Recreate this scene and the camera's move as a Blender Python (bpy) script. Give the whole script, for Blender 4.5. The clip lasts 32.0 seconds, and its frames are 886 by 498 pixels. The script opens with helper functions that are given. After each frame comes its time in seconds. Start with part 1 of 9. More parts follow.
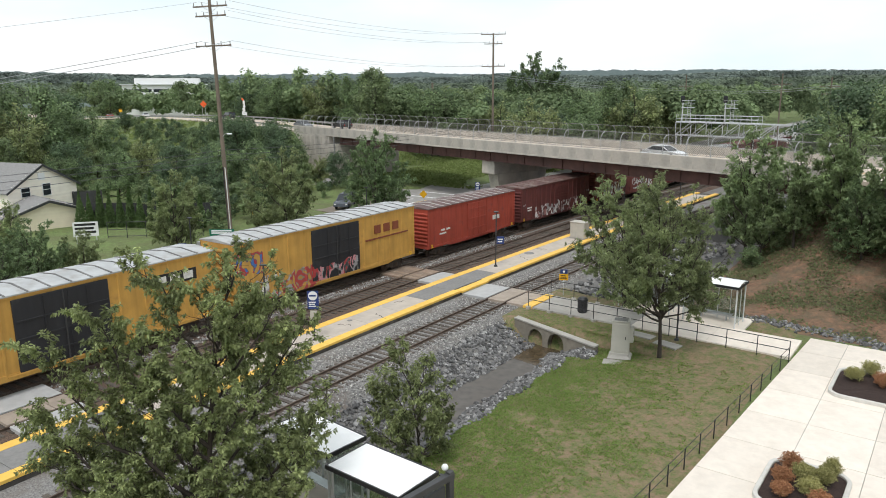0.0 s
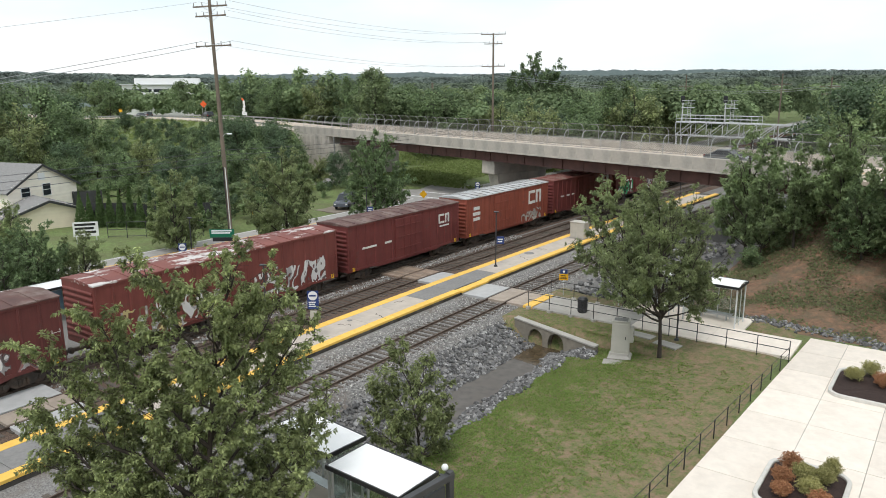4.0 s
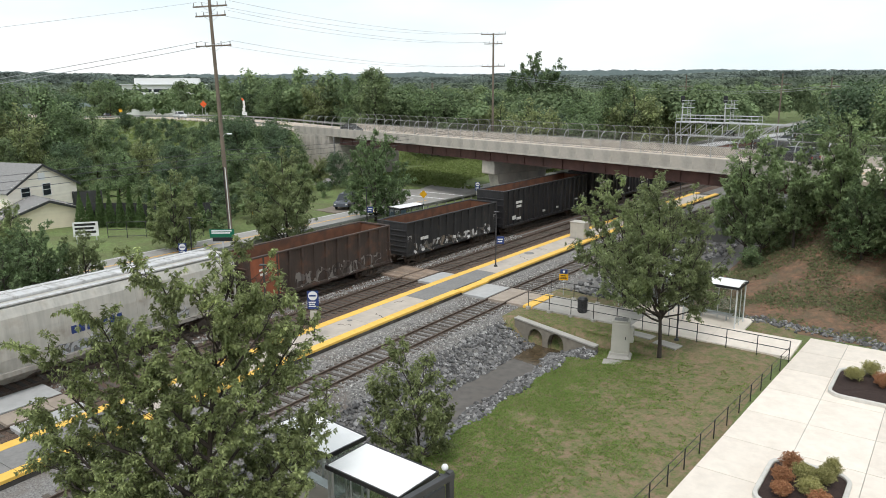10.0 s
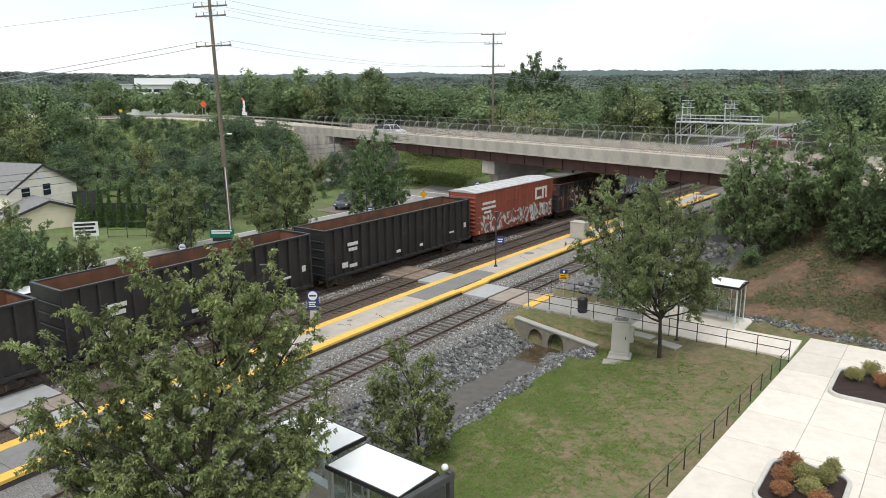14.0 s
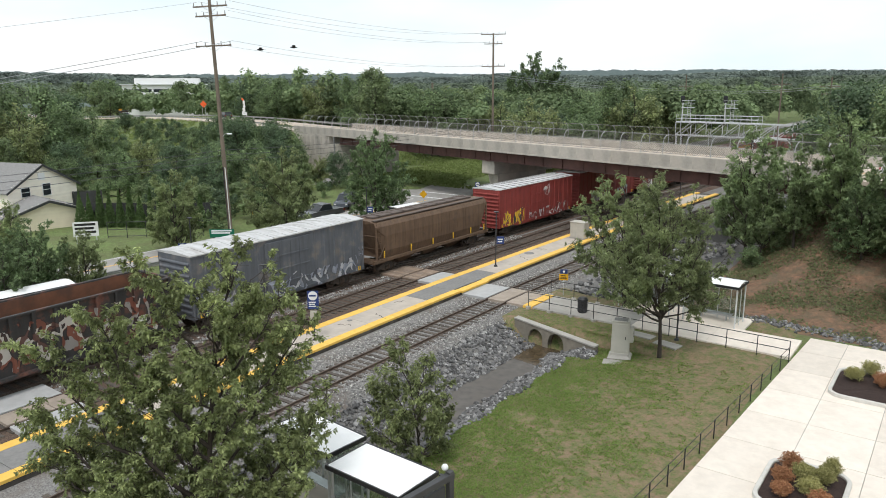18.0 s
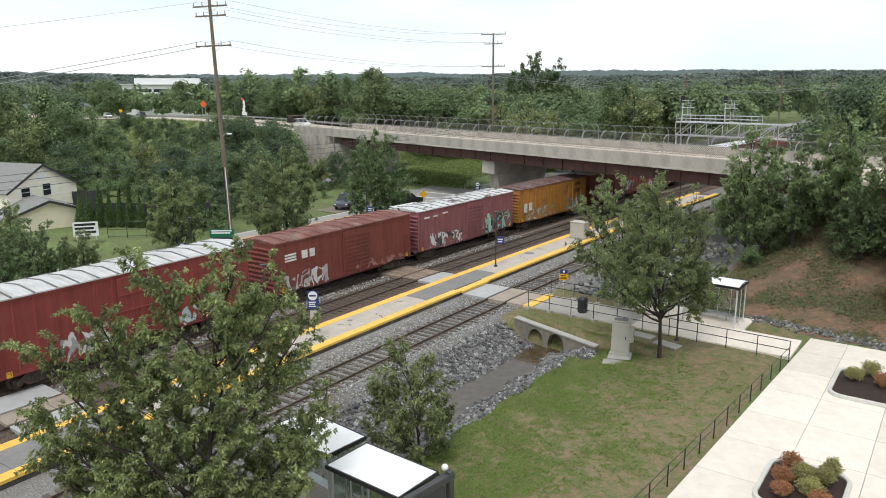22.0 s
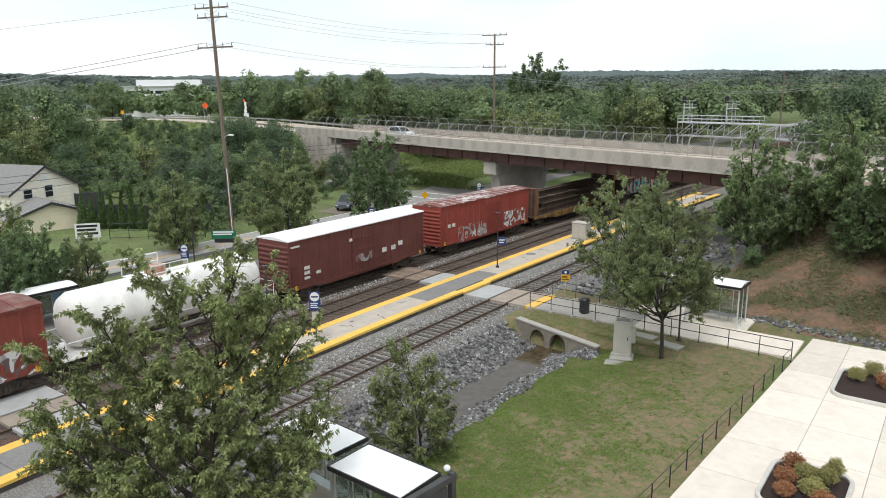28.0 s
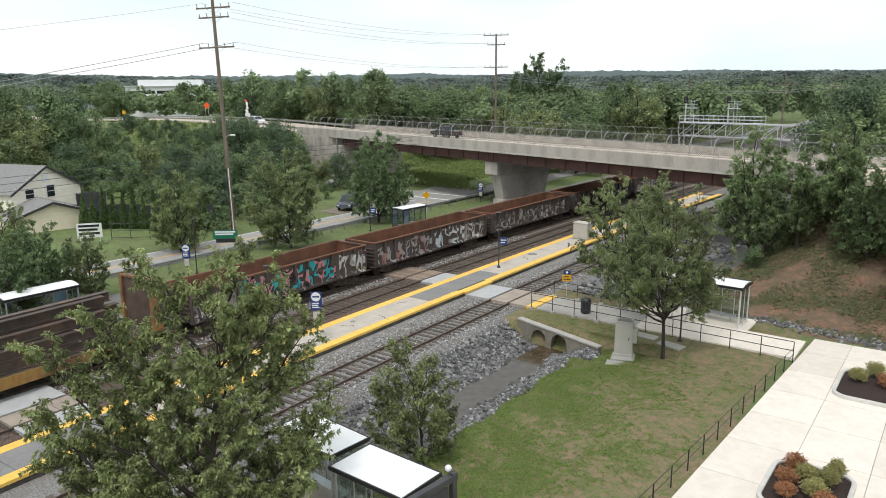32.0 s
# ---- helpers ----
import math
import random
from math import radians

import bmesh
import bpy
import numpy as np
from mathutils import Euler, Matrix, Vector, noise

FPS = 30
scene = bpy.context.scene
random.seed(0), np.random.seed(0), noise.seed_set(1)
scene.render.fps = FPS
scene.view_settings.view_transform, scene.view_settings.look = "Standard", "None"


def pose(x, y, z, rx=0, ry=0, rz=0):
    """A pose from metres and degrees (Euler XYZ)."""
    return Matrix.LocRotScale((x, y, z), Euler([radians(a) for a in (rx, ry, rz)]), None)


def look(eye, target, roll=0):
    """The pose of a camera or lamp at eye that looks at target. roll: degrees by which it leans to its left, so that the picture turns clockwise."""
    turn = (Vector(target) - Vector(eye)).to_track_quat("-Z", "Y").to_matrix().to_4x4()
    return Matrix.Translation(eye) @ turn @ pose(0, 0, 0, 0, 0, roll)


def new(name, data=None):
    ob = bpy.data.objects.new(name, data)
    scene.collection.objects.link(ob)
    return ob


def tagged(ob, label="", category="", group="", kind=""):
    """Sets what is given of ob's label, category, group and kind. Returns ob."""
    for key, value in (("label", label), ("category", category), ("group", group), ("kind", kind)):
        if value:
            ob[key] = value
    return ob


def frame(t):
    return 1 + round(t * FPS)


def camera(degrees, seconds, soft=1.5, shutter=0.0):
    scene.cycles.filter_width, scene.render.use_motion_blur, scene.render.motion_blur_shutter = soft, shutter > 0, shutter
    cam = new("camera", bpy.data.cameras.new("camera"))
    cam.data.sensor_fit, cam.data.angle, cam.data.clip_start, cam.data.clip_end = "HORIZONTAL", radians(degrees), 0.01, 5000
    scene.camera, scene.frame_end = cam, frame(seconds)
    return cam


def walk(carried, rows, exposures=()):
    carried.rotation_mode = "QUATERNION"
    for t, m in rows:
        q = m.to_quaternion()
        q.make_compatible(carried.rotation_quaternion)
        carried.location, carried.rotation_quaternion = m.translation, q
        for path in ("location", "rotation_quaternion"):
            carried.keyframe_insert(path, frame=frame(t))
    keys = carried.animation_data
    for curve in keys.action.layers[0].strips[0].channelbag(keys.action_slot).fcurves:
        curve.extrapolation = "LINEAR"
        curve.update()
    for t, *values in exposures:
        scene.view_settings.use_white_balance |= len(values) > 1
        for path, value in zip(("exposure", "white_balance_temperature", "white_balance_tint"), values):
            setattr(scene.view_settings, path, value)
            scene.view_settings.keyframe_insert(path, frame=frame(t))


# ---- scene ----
# ------------------------------------------------ camera
EYE = Vector((25.616, 0.0, 14.541))
PITCH, ROLL, YAW = 12.655, -0.347, -36.294


def aim(pan=0.0, lift=0.0, lean=0.0):
    """The camera's pose, turned by a few hundredths of a degree from where it rests."""
    a, b = radians(YAW - pan), radians(PITCH - lift)
    way = Vector((math.sin(a) * math.cos(b), math.cos(a) * math.cos(b), -math.sin(b)))
    return look(EYE, EYE + way * 100, ROLL + lean)


cam = camera(63.416, 32.0, soft=0.95)
walk(cam, [
    (0.0, aim()), (12.0, aim()), (24.8, aim()),
    (25.5, aim(0.055, 0.01, -0.01)), (27.5, aim(0.115, 0.055, -0.10)), (28.0, aim(0.135, 0.07, -0.13)),
    (28.5, aim(0.175, 0.055, -0.07)), (29.0, aim(0.165, 0.05, -0.08)), (29.5, aim(0.145, 0.065, -0.10)),
    (30.0, aim(0.135, 0.075, -0.12)), (30.5, aim(0.155, 0.08, -0.13)), (31.0, aim(0.225, 0.06, -0.09)),
    (31.5, aim(0.255, 0.06, -0.09)), (32.0, aim(0.245, 0.075, -0.12)),
])

# ------------------------------------------------ light: a bright overcast sky with a soft, high sun
world = bpy.data.worlds.new("sky")
scene.world = world
world.use_nodes = True
wn, wl = world.node_tree.nodes, world.node_tree.links
wn.clear()
sky = wn.new("ShaderNodeTexSky")
sky.sky_type, sky.sun_disc = "NISHITA", False
sky.sun_elevation, sky.sun_rotation = radians(58), radians(215)
sky_back = wn.new("ShaderNodeBackground")
sky_back.inputs["Strength"].default_value = 0.10
wl.new(sky.outputs[0], sky_back.inputs["Color"])
cloud_noise = wn.new("ShaderNodeTexNoise")
cloud_noise.inputs["Scale"].default_value, cloud_noise.inputs["Detail"].default_value = 2.2, 5
cloud_map = wn.new("ShaderNodeMapping")
cloud_map.inputs["Scale"].default_value = (1, 1, 3.0)
cloud_coord = wn.new("ShaderNodeTexCoord")
wl.new(cloud_coord.outputs["Generated"], cloud_map.inputs[0])
wl.new(cloud_map.outputs[0], cloud_noise.inputs["Vector"])
cloud_ramp = wn.new("ShaderNodeValToRGB")
cloud_ramp.color_ramp.elements[0].position, cloud_ramp.color_ramp.elements[1].position = 0.35, 0.65
cloud_ramp.color_ramp.elements[0].color = (0.76, 0.87, 0.92, 1)
cloud_ramp.color_ramp.elements[1].color = (1.0, 1.0, 1.0, 1)
wl.new(cloud_noise.outputs[0], cloud_ramp.inputs[0])
cloud_back = wn.new("ShaderNodeBackground")
cloud_back.inputs["Strength"].default_value = 1.02
wl.new(cloud_ramp.outputs[0], cloud_back.inputs["Color"])
sky_mix = wn.new("ShaderNodeMixShader")
sky_mix.inputs[0].default_value = 0.88
wl.new(sky_back.outputs[0], sky_mix.inputs[1])
wl.new(cloud_back.outputs[0], sky_mix.inputs[2])
world_out = wn.new("ShaderNodeOutputWorld")
wl.new(sky_mix.outputs[0], world_out.inputs[0])

sun = new("sun", bpy.data.lights.new("sun", "SUN"))
sun.data.energy, sun.data.angle, sun.data.color = 1.3, radians(14), (1.0, 0.975, 0.95)
sun.matrix_world = look((0, 0, 60), (-12, 32, 0))
scene.view_settings.exposure = 0.25


# ------------------------------------------------ tools
class Shape:
    """Gathers boxes, tubes and sheets into one mesh."""

    def __init__(self):
        self.v, self.f, self.m = [], [], []

    def add(self, verts, faces, slot=0):
        n = len(self.v)
        self.v.extend(tuple(a) for a in verts)
        self.f.extend(tuple(i + n for i in f) for f in faces)
        self.m.extend([slot] * len(faces))
        return self

    def box(self, lo, hi, bevel=0.0, slot=0, m=None):
        (x0, y0, z0), (x1, y1, z1) = lo, hi
        if bevel <= 0:
            vs = [(x, y, z) for z in (z0, z1) for y in (y0, y1) for x in (x0, x1)]
            fs = [(0, 2, 3, 1), (4, 5, 7, 6), (0, 1, 5, 4), (2, 6, 7, 3), (0, 4, 6, 2), (1, 3, 7, 5)]
        else:
            b = min(bevel, (x1 - x0) * 0.45, (y1 - y0) * 0.45, (z1 - z0) * 0.45)
            ring = []
            for z, i in ((z0, b), (z0 + b, 0), (z1 - b, 0), (z1, b)):
                ring.append([(x0 + i, y0 + i + b, z), (x0 + i + b, y0 + i, z), (x1 - i - b, y0 + i, z), (x1 - i, y0 + i + b, z),
                             (x1 - i, y1 - i - b, z), (x1 - i - b, y1 - i, z), (x0 + i + b, y1 - i, z), (x0 + i, y1 - i - b, z)])
            vs = [p for r in ring for p in r]
            fs = [tuple(range(7, -1, -1)), tuple(range(24, 32))]
            for k in range(3):
                for i in range(8):
                    j = (i + 1) % 8
                    fs.append((k * 8 + i, k * 8 + j, k * 8 + 8 + j, k * 8 + 8 + i))
        if m is not None:
            vs = [m @ Vector(p) for p in vs]
        return self.add(vs, fs, slot)

    def tube(self, a, b, r, r2=None, n=8, slot=0, caps=True):
        a, b = Vector(a), Vector(b)
        r2 = r if r2 is None else r2
        d = (b - a).normalized()
        s = d.orthogonal().normalized()
        t = d.cross(s)
        vs = []
        for c, q in ((a, r), (b, r2)):
            for i in range(n):
                w = 2 * math.pi * i / n
                vs.append(c + (s * math.cos(w) + t * math.sin(w)) * q)
        fs = [(i, (i + 1) % n, n + (i + 1) % n, n + i) for i in range(n)]
        if caps:
            fs += [tuple(range(n - 1, -1, -1)), tuple(range(n, 2 * n))]
        return self.add(vs, fs, slot)

    def path(self, pts, r, n=6, slot=0):
        pts = [Vector(q) for q in pts]
        rings = []
        for i, q in enumerate(pts):
            d = (pts[min(i + 1, len(pts) - 1)] - pts[max(i - 1, 0)]).normalized()
            e = Vector((0, 0, 1)) if abs(d.z) < 0.9 else Vector((1, 0, 0))
            u = d.cross(e).normalized()
            w = u.cross(d)
            rings.append([q + (u * math.cos(2 * math.pi * k / n) + w * math.sin(2 * math.pi * k / n)) * r for k in range(n)])
        return self.loft(rings, slot)

    def weld(self):
        """Joins points that lie in one place."""
        seen, to = {}, []
        vs = []
        for q in self.v:
            key = (round(q[0], 4), round(q[1], 4), round(q[2], 4))
            if key not in seen:
                seen[key] = len(vs)
                vs.append(q)
            to.append(seen[key])
        self.v = vs
        self.f = [tuple(to[i] for i in f) for f in self.f]
        return self

    def slab(self, poly, z0, z1, slot=0):
        """A flat polygon (counter-clockwise, seen from above) with thickness."""
        n = len(poly)
        vs = [(x, y, z0) for x, y in poly] + [(x, y, z1) for x, y in poly]
        fs = [tuple(range(n - 1, -1, -1)), tuple(range(n, 2 * n))]
        fs += [(i, (i + 1) % n, n + (i + 1) % n, n + i) for i in range(n)]
        return self.add(vs, fs, slot)

    def loft(self, rings, slot=0, close=True, caps=True):
        """A skin over rings of equal point counts."""
        n = len(rings[0])
        vs = [p for r in rings for p in r]
        fs = []
        for k in range(len(rings) - 1):
            for i in range(n if close else n - 1):
                j = (i + 1) % n
                fs.append((k * n + i, k * n + j, k * n + n + j, k * n + n + i))
        if caps and close:
            fs += [tuple(range(n - 1, -1, -1)), tuple(range((len(rings) - 1) * n, len(rings) * n))]
        return self.add(vs, fs, slot)

    def mesh(self, name, *mats, smooth=False):
        me = bpy.data.meshes.new(name)
        me.from_pydata(self.v, [], self.f)
        for m in mats:
            me.materials.append(m)
        if any(self.m):
            me.polygons.foreach_set("material_index", self.m)
        if smooth:
            me.polygons.foreach_set("use_smooth", [True] * len(self.f))
        me.update()
        return me


def thing(name, at, label, category, group="", kind="", shape=None, mats=()):
    """A top-level thing: an Empty at its base, or a mesh where a shape is given."""
    ob = new(name, shape.mesh(name, *mats) if shape else None)
    ob.matrix_world = at if isinstance(at, Matrix) else pose(*at)
    return tagged(ob, label, category, group, kind)


def part(name, shape, material, parent, label="", at=None, smooth=False):
    """One mesh object under a thing or a part; shape may be a Shape or a mesh to share."""
    if isinstance(shape, Shape):
        mats = material if isinstance(material, (list, tuple)) else [material]
        shape = shape.mesh(name, *mats, smooth=smooth)
    ob = new(name, shape)
    ob.parent = parent
    if at is not None:
        ob.matrix_basis = at
    if label:
        ob["label"] = label
    return ob


def structure(name, shape, mats, label="", at=None, smooth=False):
    mats = mats if isinstance(mats, (list, tuple)) else [mats]
    ob = new(name, shape.mesh(name, *mats, smooth=smooth))
    if at is not None:
        ob.matrix_world = at
    return tagged(ob, label, "", "", "structure")


# ------------------------------------------------ materials
def mat(name, a, b=None, scale=1.0, rough=0.8, metal=0.0, bump=0.0, bump_scale=None, c=None, c_scale=0.3, c_cut=0.62, c_soft=0.12,
        vary=0.0, stretch=None, streak=0.0, spec=0.5, c_rough=0.62):
    """A surface of two mixed tones a and b at one scale, blotches of c at a larger one, fine relief, and a change from object to object."""
    m = bpy.data.materials.new(name)
    m.use_nodes = True
    n, l = m.node_tree.nodes, m.node_tree.links
    bs = n["Principled BSDF"]
    bs.inputs["Roughness"].default_value, bs.inputs["Metallic"].default_value = rough, metal
    bs.inputs["Specular IOR Level"].default_value = spec
    co = n.new("ShaderNodeTexCoord")
    vec = co.outputs["Object"]
    if stretch:
        mp = n.new("ShaderNodeMapping")
        mp.inputs["Scale"].default_value = stretch
        l.new(vec, mp.inputs[0])
        vec = mp.outputs[0]
    b = b or tuple(x * 0.75 for x in a)
    t1 = n.new("ShaderNodeTexNoise")
    t1.inputs["Scale"].default_value, t1.inputs["Detail"].default_value = scale, 6
    l.new(vec, t1.inputs["Vector"])
    r1 = n.new("ShaderNodeValToRGB")
    r1.color_ramp.elements[0].position, r1.color_ramp.elements[1].position = 0.32, 0.68
    r1.color_ramp.elements[0].color, r1.color_ramp.elements[1].color = (*b, 1), (*a, 1)
    l.new(t1.outputs["Fac"], r1.inputs[0])
    out = r1.outputs[0]
    if c:
        t2 = n.new("ShaderNodeTexNoise")
        t2.inputs["Scale"].default_value, t2.inputs["Detail"].default_value, t2.inputs["Roughness"].default_value = c_scale, 8, c_rough
        l.new(vec, t2.inputs["Vector"])
        r2 = n.new("ShaderNodeValToRGB")
        r2.color_ramp.elements[0].position, r2.color_ramp.elements[1].position = c_cut - c_soft, c_cut + c_soft
        l.new(t2.outputs["Fac"], r2.inputs[0])
        mx = n.new("ShaderNodeMix")
        mx.data_type = "RGBA"
        l.new(r2.outputs[0], mx.inputs["Factor"])
        l.new(out, mx.inputs["A"])
        mx.inputs["B"].default_value = (*c, 1)
        out = mx.outputs["Result"]
    if streak:
        mp2 = n.new("ShaderNodeMapping")
        mp2.inputs["Scale"].default_value = (3.0, 3.0, 0.25)
        l.new(co.outputs["Object"], mp2.inputs[0])
        t3 = n.new("ShaderNodeTexNoise")
        t3.inputs["Scale"].default_value, t3.inputs["Detail"].default_value = 1.6, 5
        l.new(mp2.outputs[0], t3.inputs["Vector"])
        r3 = n.new("ShaderNodeMapRange")
        r3.inputs["From Min"].default_value, r3.inputs["From Max"].default_value = 0.35, 0.75
        r3.inputs["To Min"].default_value, r3.inputs["To Max"].default_value = 1.0, 1.0 - streak
        l.new(t3.outputs["Fac"], r3.inputs["Value"])
        hs2 = n.new("ShaderNodeHueSaturation")
        l.new(r3.outputs[0], hs2.inputs["Value"])
        l.new(out, hs2.inputs["Color"])
        out = hs2.outputs[0]
    if vary:
        oi = n.new("ShaderNodeObjectInfo")
        mr = n.new("ShaderNodeMapRange")
        mr.inputs["To Min"].default_value, mr.inputs["To Max"].default_value = 1 - vary, 1 + vary
        l.new(oi.outputs["Random"], mr.inputs["Value"])
        hs = n.new("ShaderNodeHueSaturation")
        l.new(mr.outputs[0], hs.inputs["Value"])
        l.new(out, hs.inputs["Color"])
        out = hs.outputs[0]
    l.new(out, bs.inputs["Base Color"])
    if bump:
        t4 = n.new("ShaderNodeTexNoise")
        t4.inputs["Scale"].default_value, t4.inputs["Detail"].default_value = bump_scale or scale * 4, 6
        l.new(vec, t4.inputs["Vector"])
        bp = n.new("ShaderNodeBump")
        bp.inputs["Strength"].default_value, bp.inputs["Distance"].default_value = min(1.0, bump * 10), bump
        l.new(t4.outputs["Fac"], bp.inputs["Height"])
        l.new(bp.outputs[0], bs.inputs["Normal"])
    return m


def island(name, a, b, rough=0.85, c=None, lucent=0.0, clump=0.0):
    """A surface for loose pieces joined in one mesh: each island takes its own tone between a and b (and c)."""
    m = bpy.data.materials.new(name)
    m.use_nodes = True
    n, l = m.node_tree.nodes, m.node_tree.links
    bs = n["Principled BSDF"]
    bs.inputs["Roughness"].default_value = rough
    bs.inputs["Specular IOR Level"].default_value = 0.3
    ge = n.new("ShaderNodeNewGeometry")
    r = n.new("ShaderNodeValToRGB")
    r.color_ramp.elements[0].color, r.color_ramp.elements[1].color = (*a, 1), (*b, 1)
    if c:
        e = r.color_ramp.elements.new(0.8)
        e.color = (*b, 1)
        r.color_ramp.elements[2].color = (*c, 1)
    l.new(ge.outputs["Random Per Island"], r.inputs[0])
    oi = n.new("ShaderNodeObjectInfo")
    mr = n.new("ShaderNodeMapRange")
    mr.inputs["To Min"].default_value, mr.inputs["To Max"].default_value = 0.85, 1.15
    l.new(oi.outputs["Random"], mr.inputs["Value"])
    hs = n.new("ShaderNodeHueSaturation")
    l.new(mr.outputs[0], hs.inputs["Value"])
    tone = r.outputs[0]
    if clump:
        co = n.new("ShaderNodeTexCoord")
        tx = n.new("ShaderNodeTexNoise")
        tx.inputs["Scale"].default_value, tx.inputs["Detail"].default_value = clump, 3
        l.new(co.outputs["Object"], tx.inputs["Vector"])
        m2 = n.new("ShaderNodeMapRange")
        m2.inputs["From Min"].default_value, m2.inputs["From Max"].default_value = 0.3, 0.7
        m2.inputs["To Min"].default_value, m2.inputs["To Max"].default_value = 0.5, 1.5
        l.new(tx.outputs["Fac"], m2.inputs["Value"])
        h2 = n.new("ShaderNodeHueSaturation")
        l.new(m2.outputs[0], h2.inputs["Value"])
        l.new(tone, h2.inputs["Color"])
        tone = h2.outputs[0]
    l.new(tone, hs.inputs["Color"])
    l.new(hs.outputs[0], bs.inputs["Base Color"])
    if lucent:
        tr = n.new("ShaderNodeBsdfTranslucent")
        l.new(hs.outputs[0], tr.inputs["Color"])
        mx = n.new("ShaderNodeMixShader")
        mx.inputs[0].default_value = lucent
        l.new(bs.outputs[0], mx.inputs[1])
        l.new(tr.outputs[0], mx.inputs[2])
        l.new(mx.outputs[0], n["Material Output"].inputs[0])
    return m


M_GRASS = mat("grass", (0.135, 0.18, 0.05), (0.08, 0.104, 0.032), 9.0, 0.95, bump=0.06, bump_scale=25, c=(0.26, 0.175, 0.115), c_scale=2.4, c_cut=0.50, c_soft=0.09, c_rough=0.85)
M_FIELD = mat("field", (0.175, 0.24, 0.075), (0.105, 0.15, 0.046), 2.2, 0.95, bump=0.12, bump_scale=5, c=(0.125, 0.135, 0.055), c_scale=0.3, c_cut=0.52, c_rough=0.8)
M_DIRT = mat("dirt", (0.30, 0.162, 0.098), (0.14, 0.086, 0.058), 3.0, 0.95, bump=0.14, bump_scale=4, c=(0.12, 0.10, 0.062), c_scale=0.4, c_cut=0.51, c_soft=0.1, c_rough=0.82)
M_BALLAST = mat("ballast", (0.30, 0.29, 0.275), (0.12, 0.115, 0.11), 14.0, 0.95, bump=0.05, bump_scale=16, c=(0.15, 0.12, 0.10), c_scale=0.5)
M_BALLAST_OLD = mat("ballast_old", (0.17, 0.115, 0.085), (0.055, 0.038, 0.029), 13.0, 0.95, bump=0.06, bump_scale=14, c=(0.10, 0.062, 0.044), c_scale=0.5)
M_GRAVEL = mat("gravel", (0.22, 0.21, 0.20), (0.14, 0.135, 0.125), 12.0, 0.95, bump=0.03, bump_scale=20, c=(0.14, 0.125, 0.11), c_scale=0.4)
M_RAIL = mat("rail_steel", (0.16, 0.12, 0.095), (0.10, 0.07, 0.055), 3.0, 0.6, 0.3)
M_TIE = mat("tie_wood", (0.125, 0.105, 0.088), (0.065, 0.054, 0.045), 5.0, 0.9, bump=0.01, stretch=(1, 6, 6), vary=0.3)
M_CONCRETE = mat("concrete", (0.42, 0.40, 0.36), (0.34, 0.325, 0.295), 2.0, 0.85, bump=0.004, bump_scale=30, c=(0.27, 0.255, 0.235), c_scale=0.5, vary=0.06)
M_PAVING = mat("plaza_concrete", (0.79, 0.71, 0.62), (0.71, 0.64, 0.56), 2.2, 0.85, bump=0.003, bump_scale=40, c=(0.66, 0.585, 0.505), c_scale=0.7, c_cut=0.6, vary=0.09, c_rough=0.75)
M_PLATFORM = mat("platform_concrete", (0.52, 0.46, 0.395), (0.45, 0.395, 0.34), 1.5, 0.9, bump=0.003, bump_scale=40, c=(0.33, 0.305, 0.27), c_scale=0.45, c_cut=0.66)
M_ASPHALT_PATCH = mat("asphalt_patch", (0.24, 0.235, 0.225), (0.19, 0.185, 0.18), 6.0, 0.95, bump=0.004, bump_scale=50, c=(0.27, 0.26, 0.25), c_scale=0.6)
M_YELLOW = mat("tactile_yellow", (0.87, 0.55, 0.12), (0.80, 0.48, 0.09), 2.0, 0.75, bump=0.008, bump_scale=70, c=(0.60, 0.36, 0.06), c_scale=0.7, c_cut=0.70, vary=0.05)
M_ROAD = mat("road_asphalt", (0.36, 0.345, 0.325), (0.30, 0.29, 0.27), 1.2, 0.95, bump=0.004, bump_scale=40, c=(0.25, 0.24, 0.225), c_scale=0.12)
M_WHITE = mat("white_paint", (0.80, 0.80, 0.79), (0.74, 0.74, 0.73), 2.0, 0.6)
M_ROOF_WHITE = mat("shelter_roof_white", (0.88, 0.88, 0.87), (0.83, 0.83, 0.82), 1.2, 0.5, c=(0.74, 0.74, 0.72), c_scale=0.6, c_cut=0.72)
M_BLACK = mat("black_paint", (0.02, 0.02, 0.022), (0.014, 0.014, 0.015), 4.0, 0.45)
M_STEEL = mat("galvanised_steel", (0.66, 0.67, 0.675), (0.54, 0.55, 0.555), 4.0, 0.5, 0.25)
M_FENCE = mat("fence_steel", (0.33, 0.33, 0.32), (0.24, 0.24, 0.235), 4.0, 0.6, 0.4)
M_FENCE_POST = mat("fence_post_steel", (0.40, 0.405, 0.40), (0.32, 0.325, 0.32), 4.0, 0.55, 0.2)
M_FENCE_MESH = mat("fence_mesh_wire", (0.135, 0.125, 0.11), (0.10, 0.092, 0.082), 4.0, 0.7, 0.2)
M_GIRDER = mat("weathered_steel", (0.125, 0.062, 0.05), (0.085, 0.042, 0.036), 1.2, 0.85, bump=0.003, c=(0.06, 0.035, 0.03), c_scale=0.35)
M_BRIDGE = mat("bridge_concrete", (0.53, 0.485, 0.425), (0.43, 0.395, 0.345), 0.8, 0.9, bump=0.006, bump_scale=15, c=(0.27, 0.255, 0.23), c_scale=0.35, c_cut=0.6, vary=0.05)
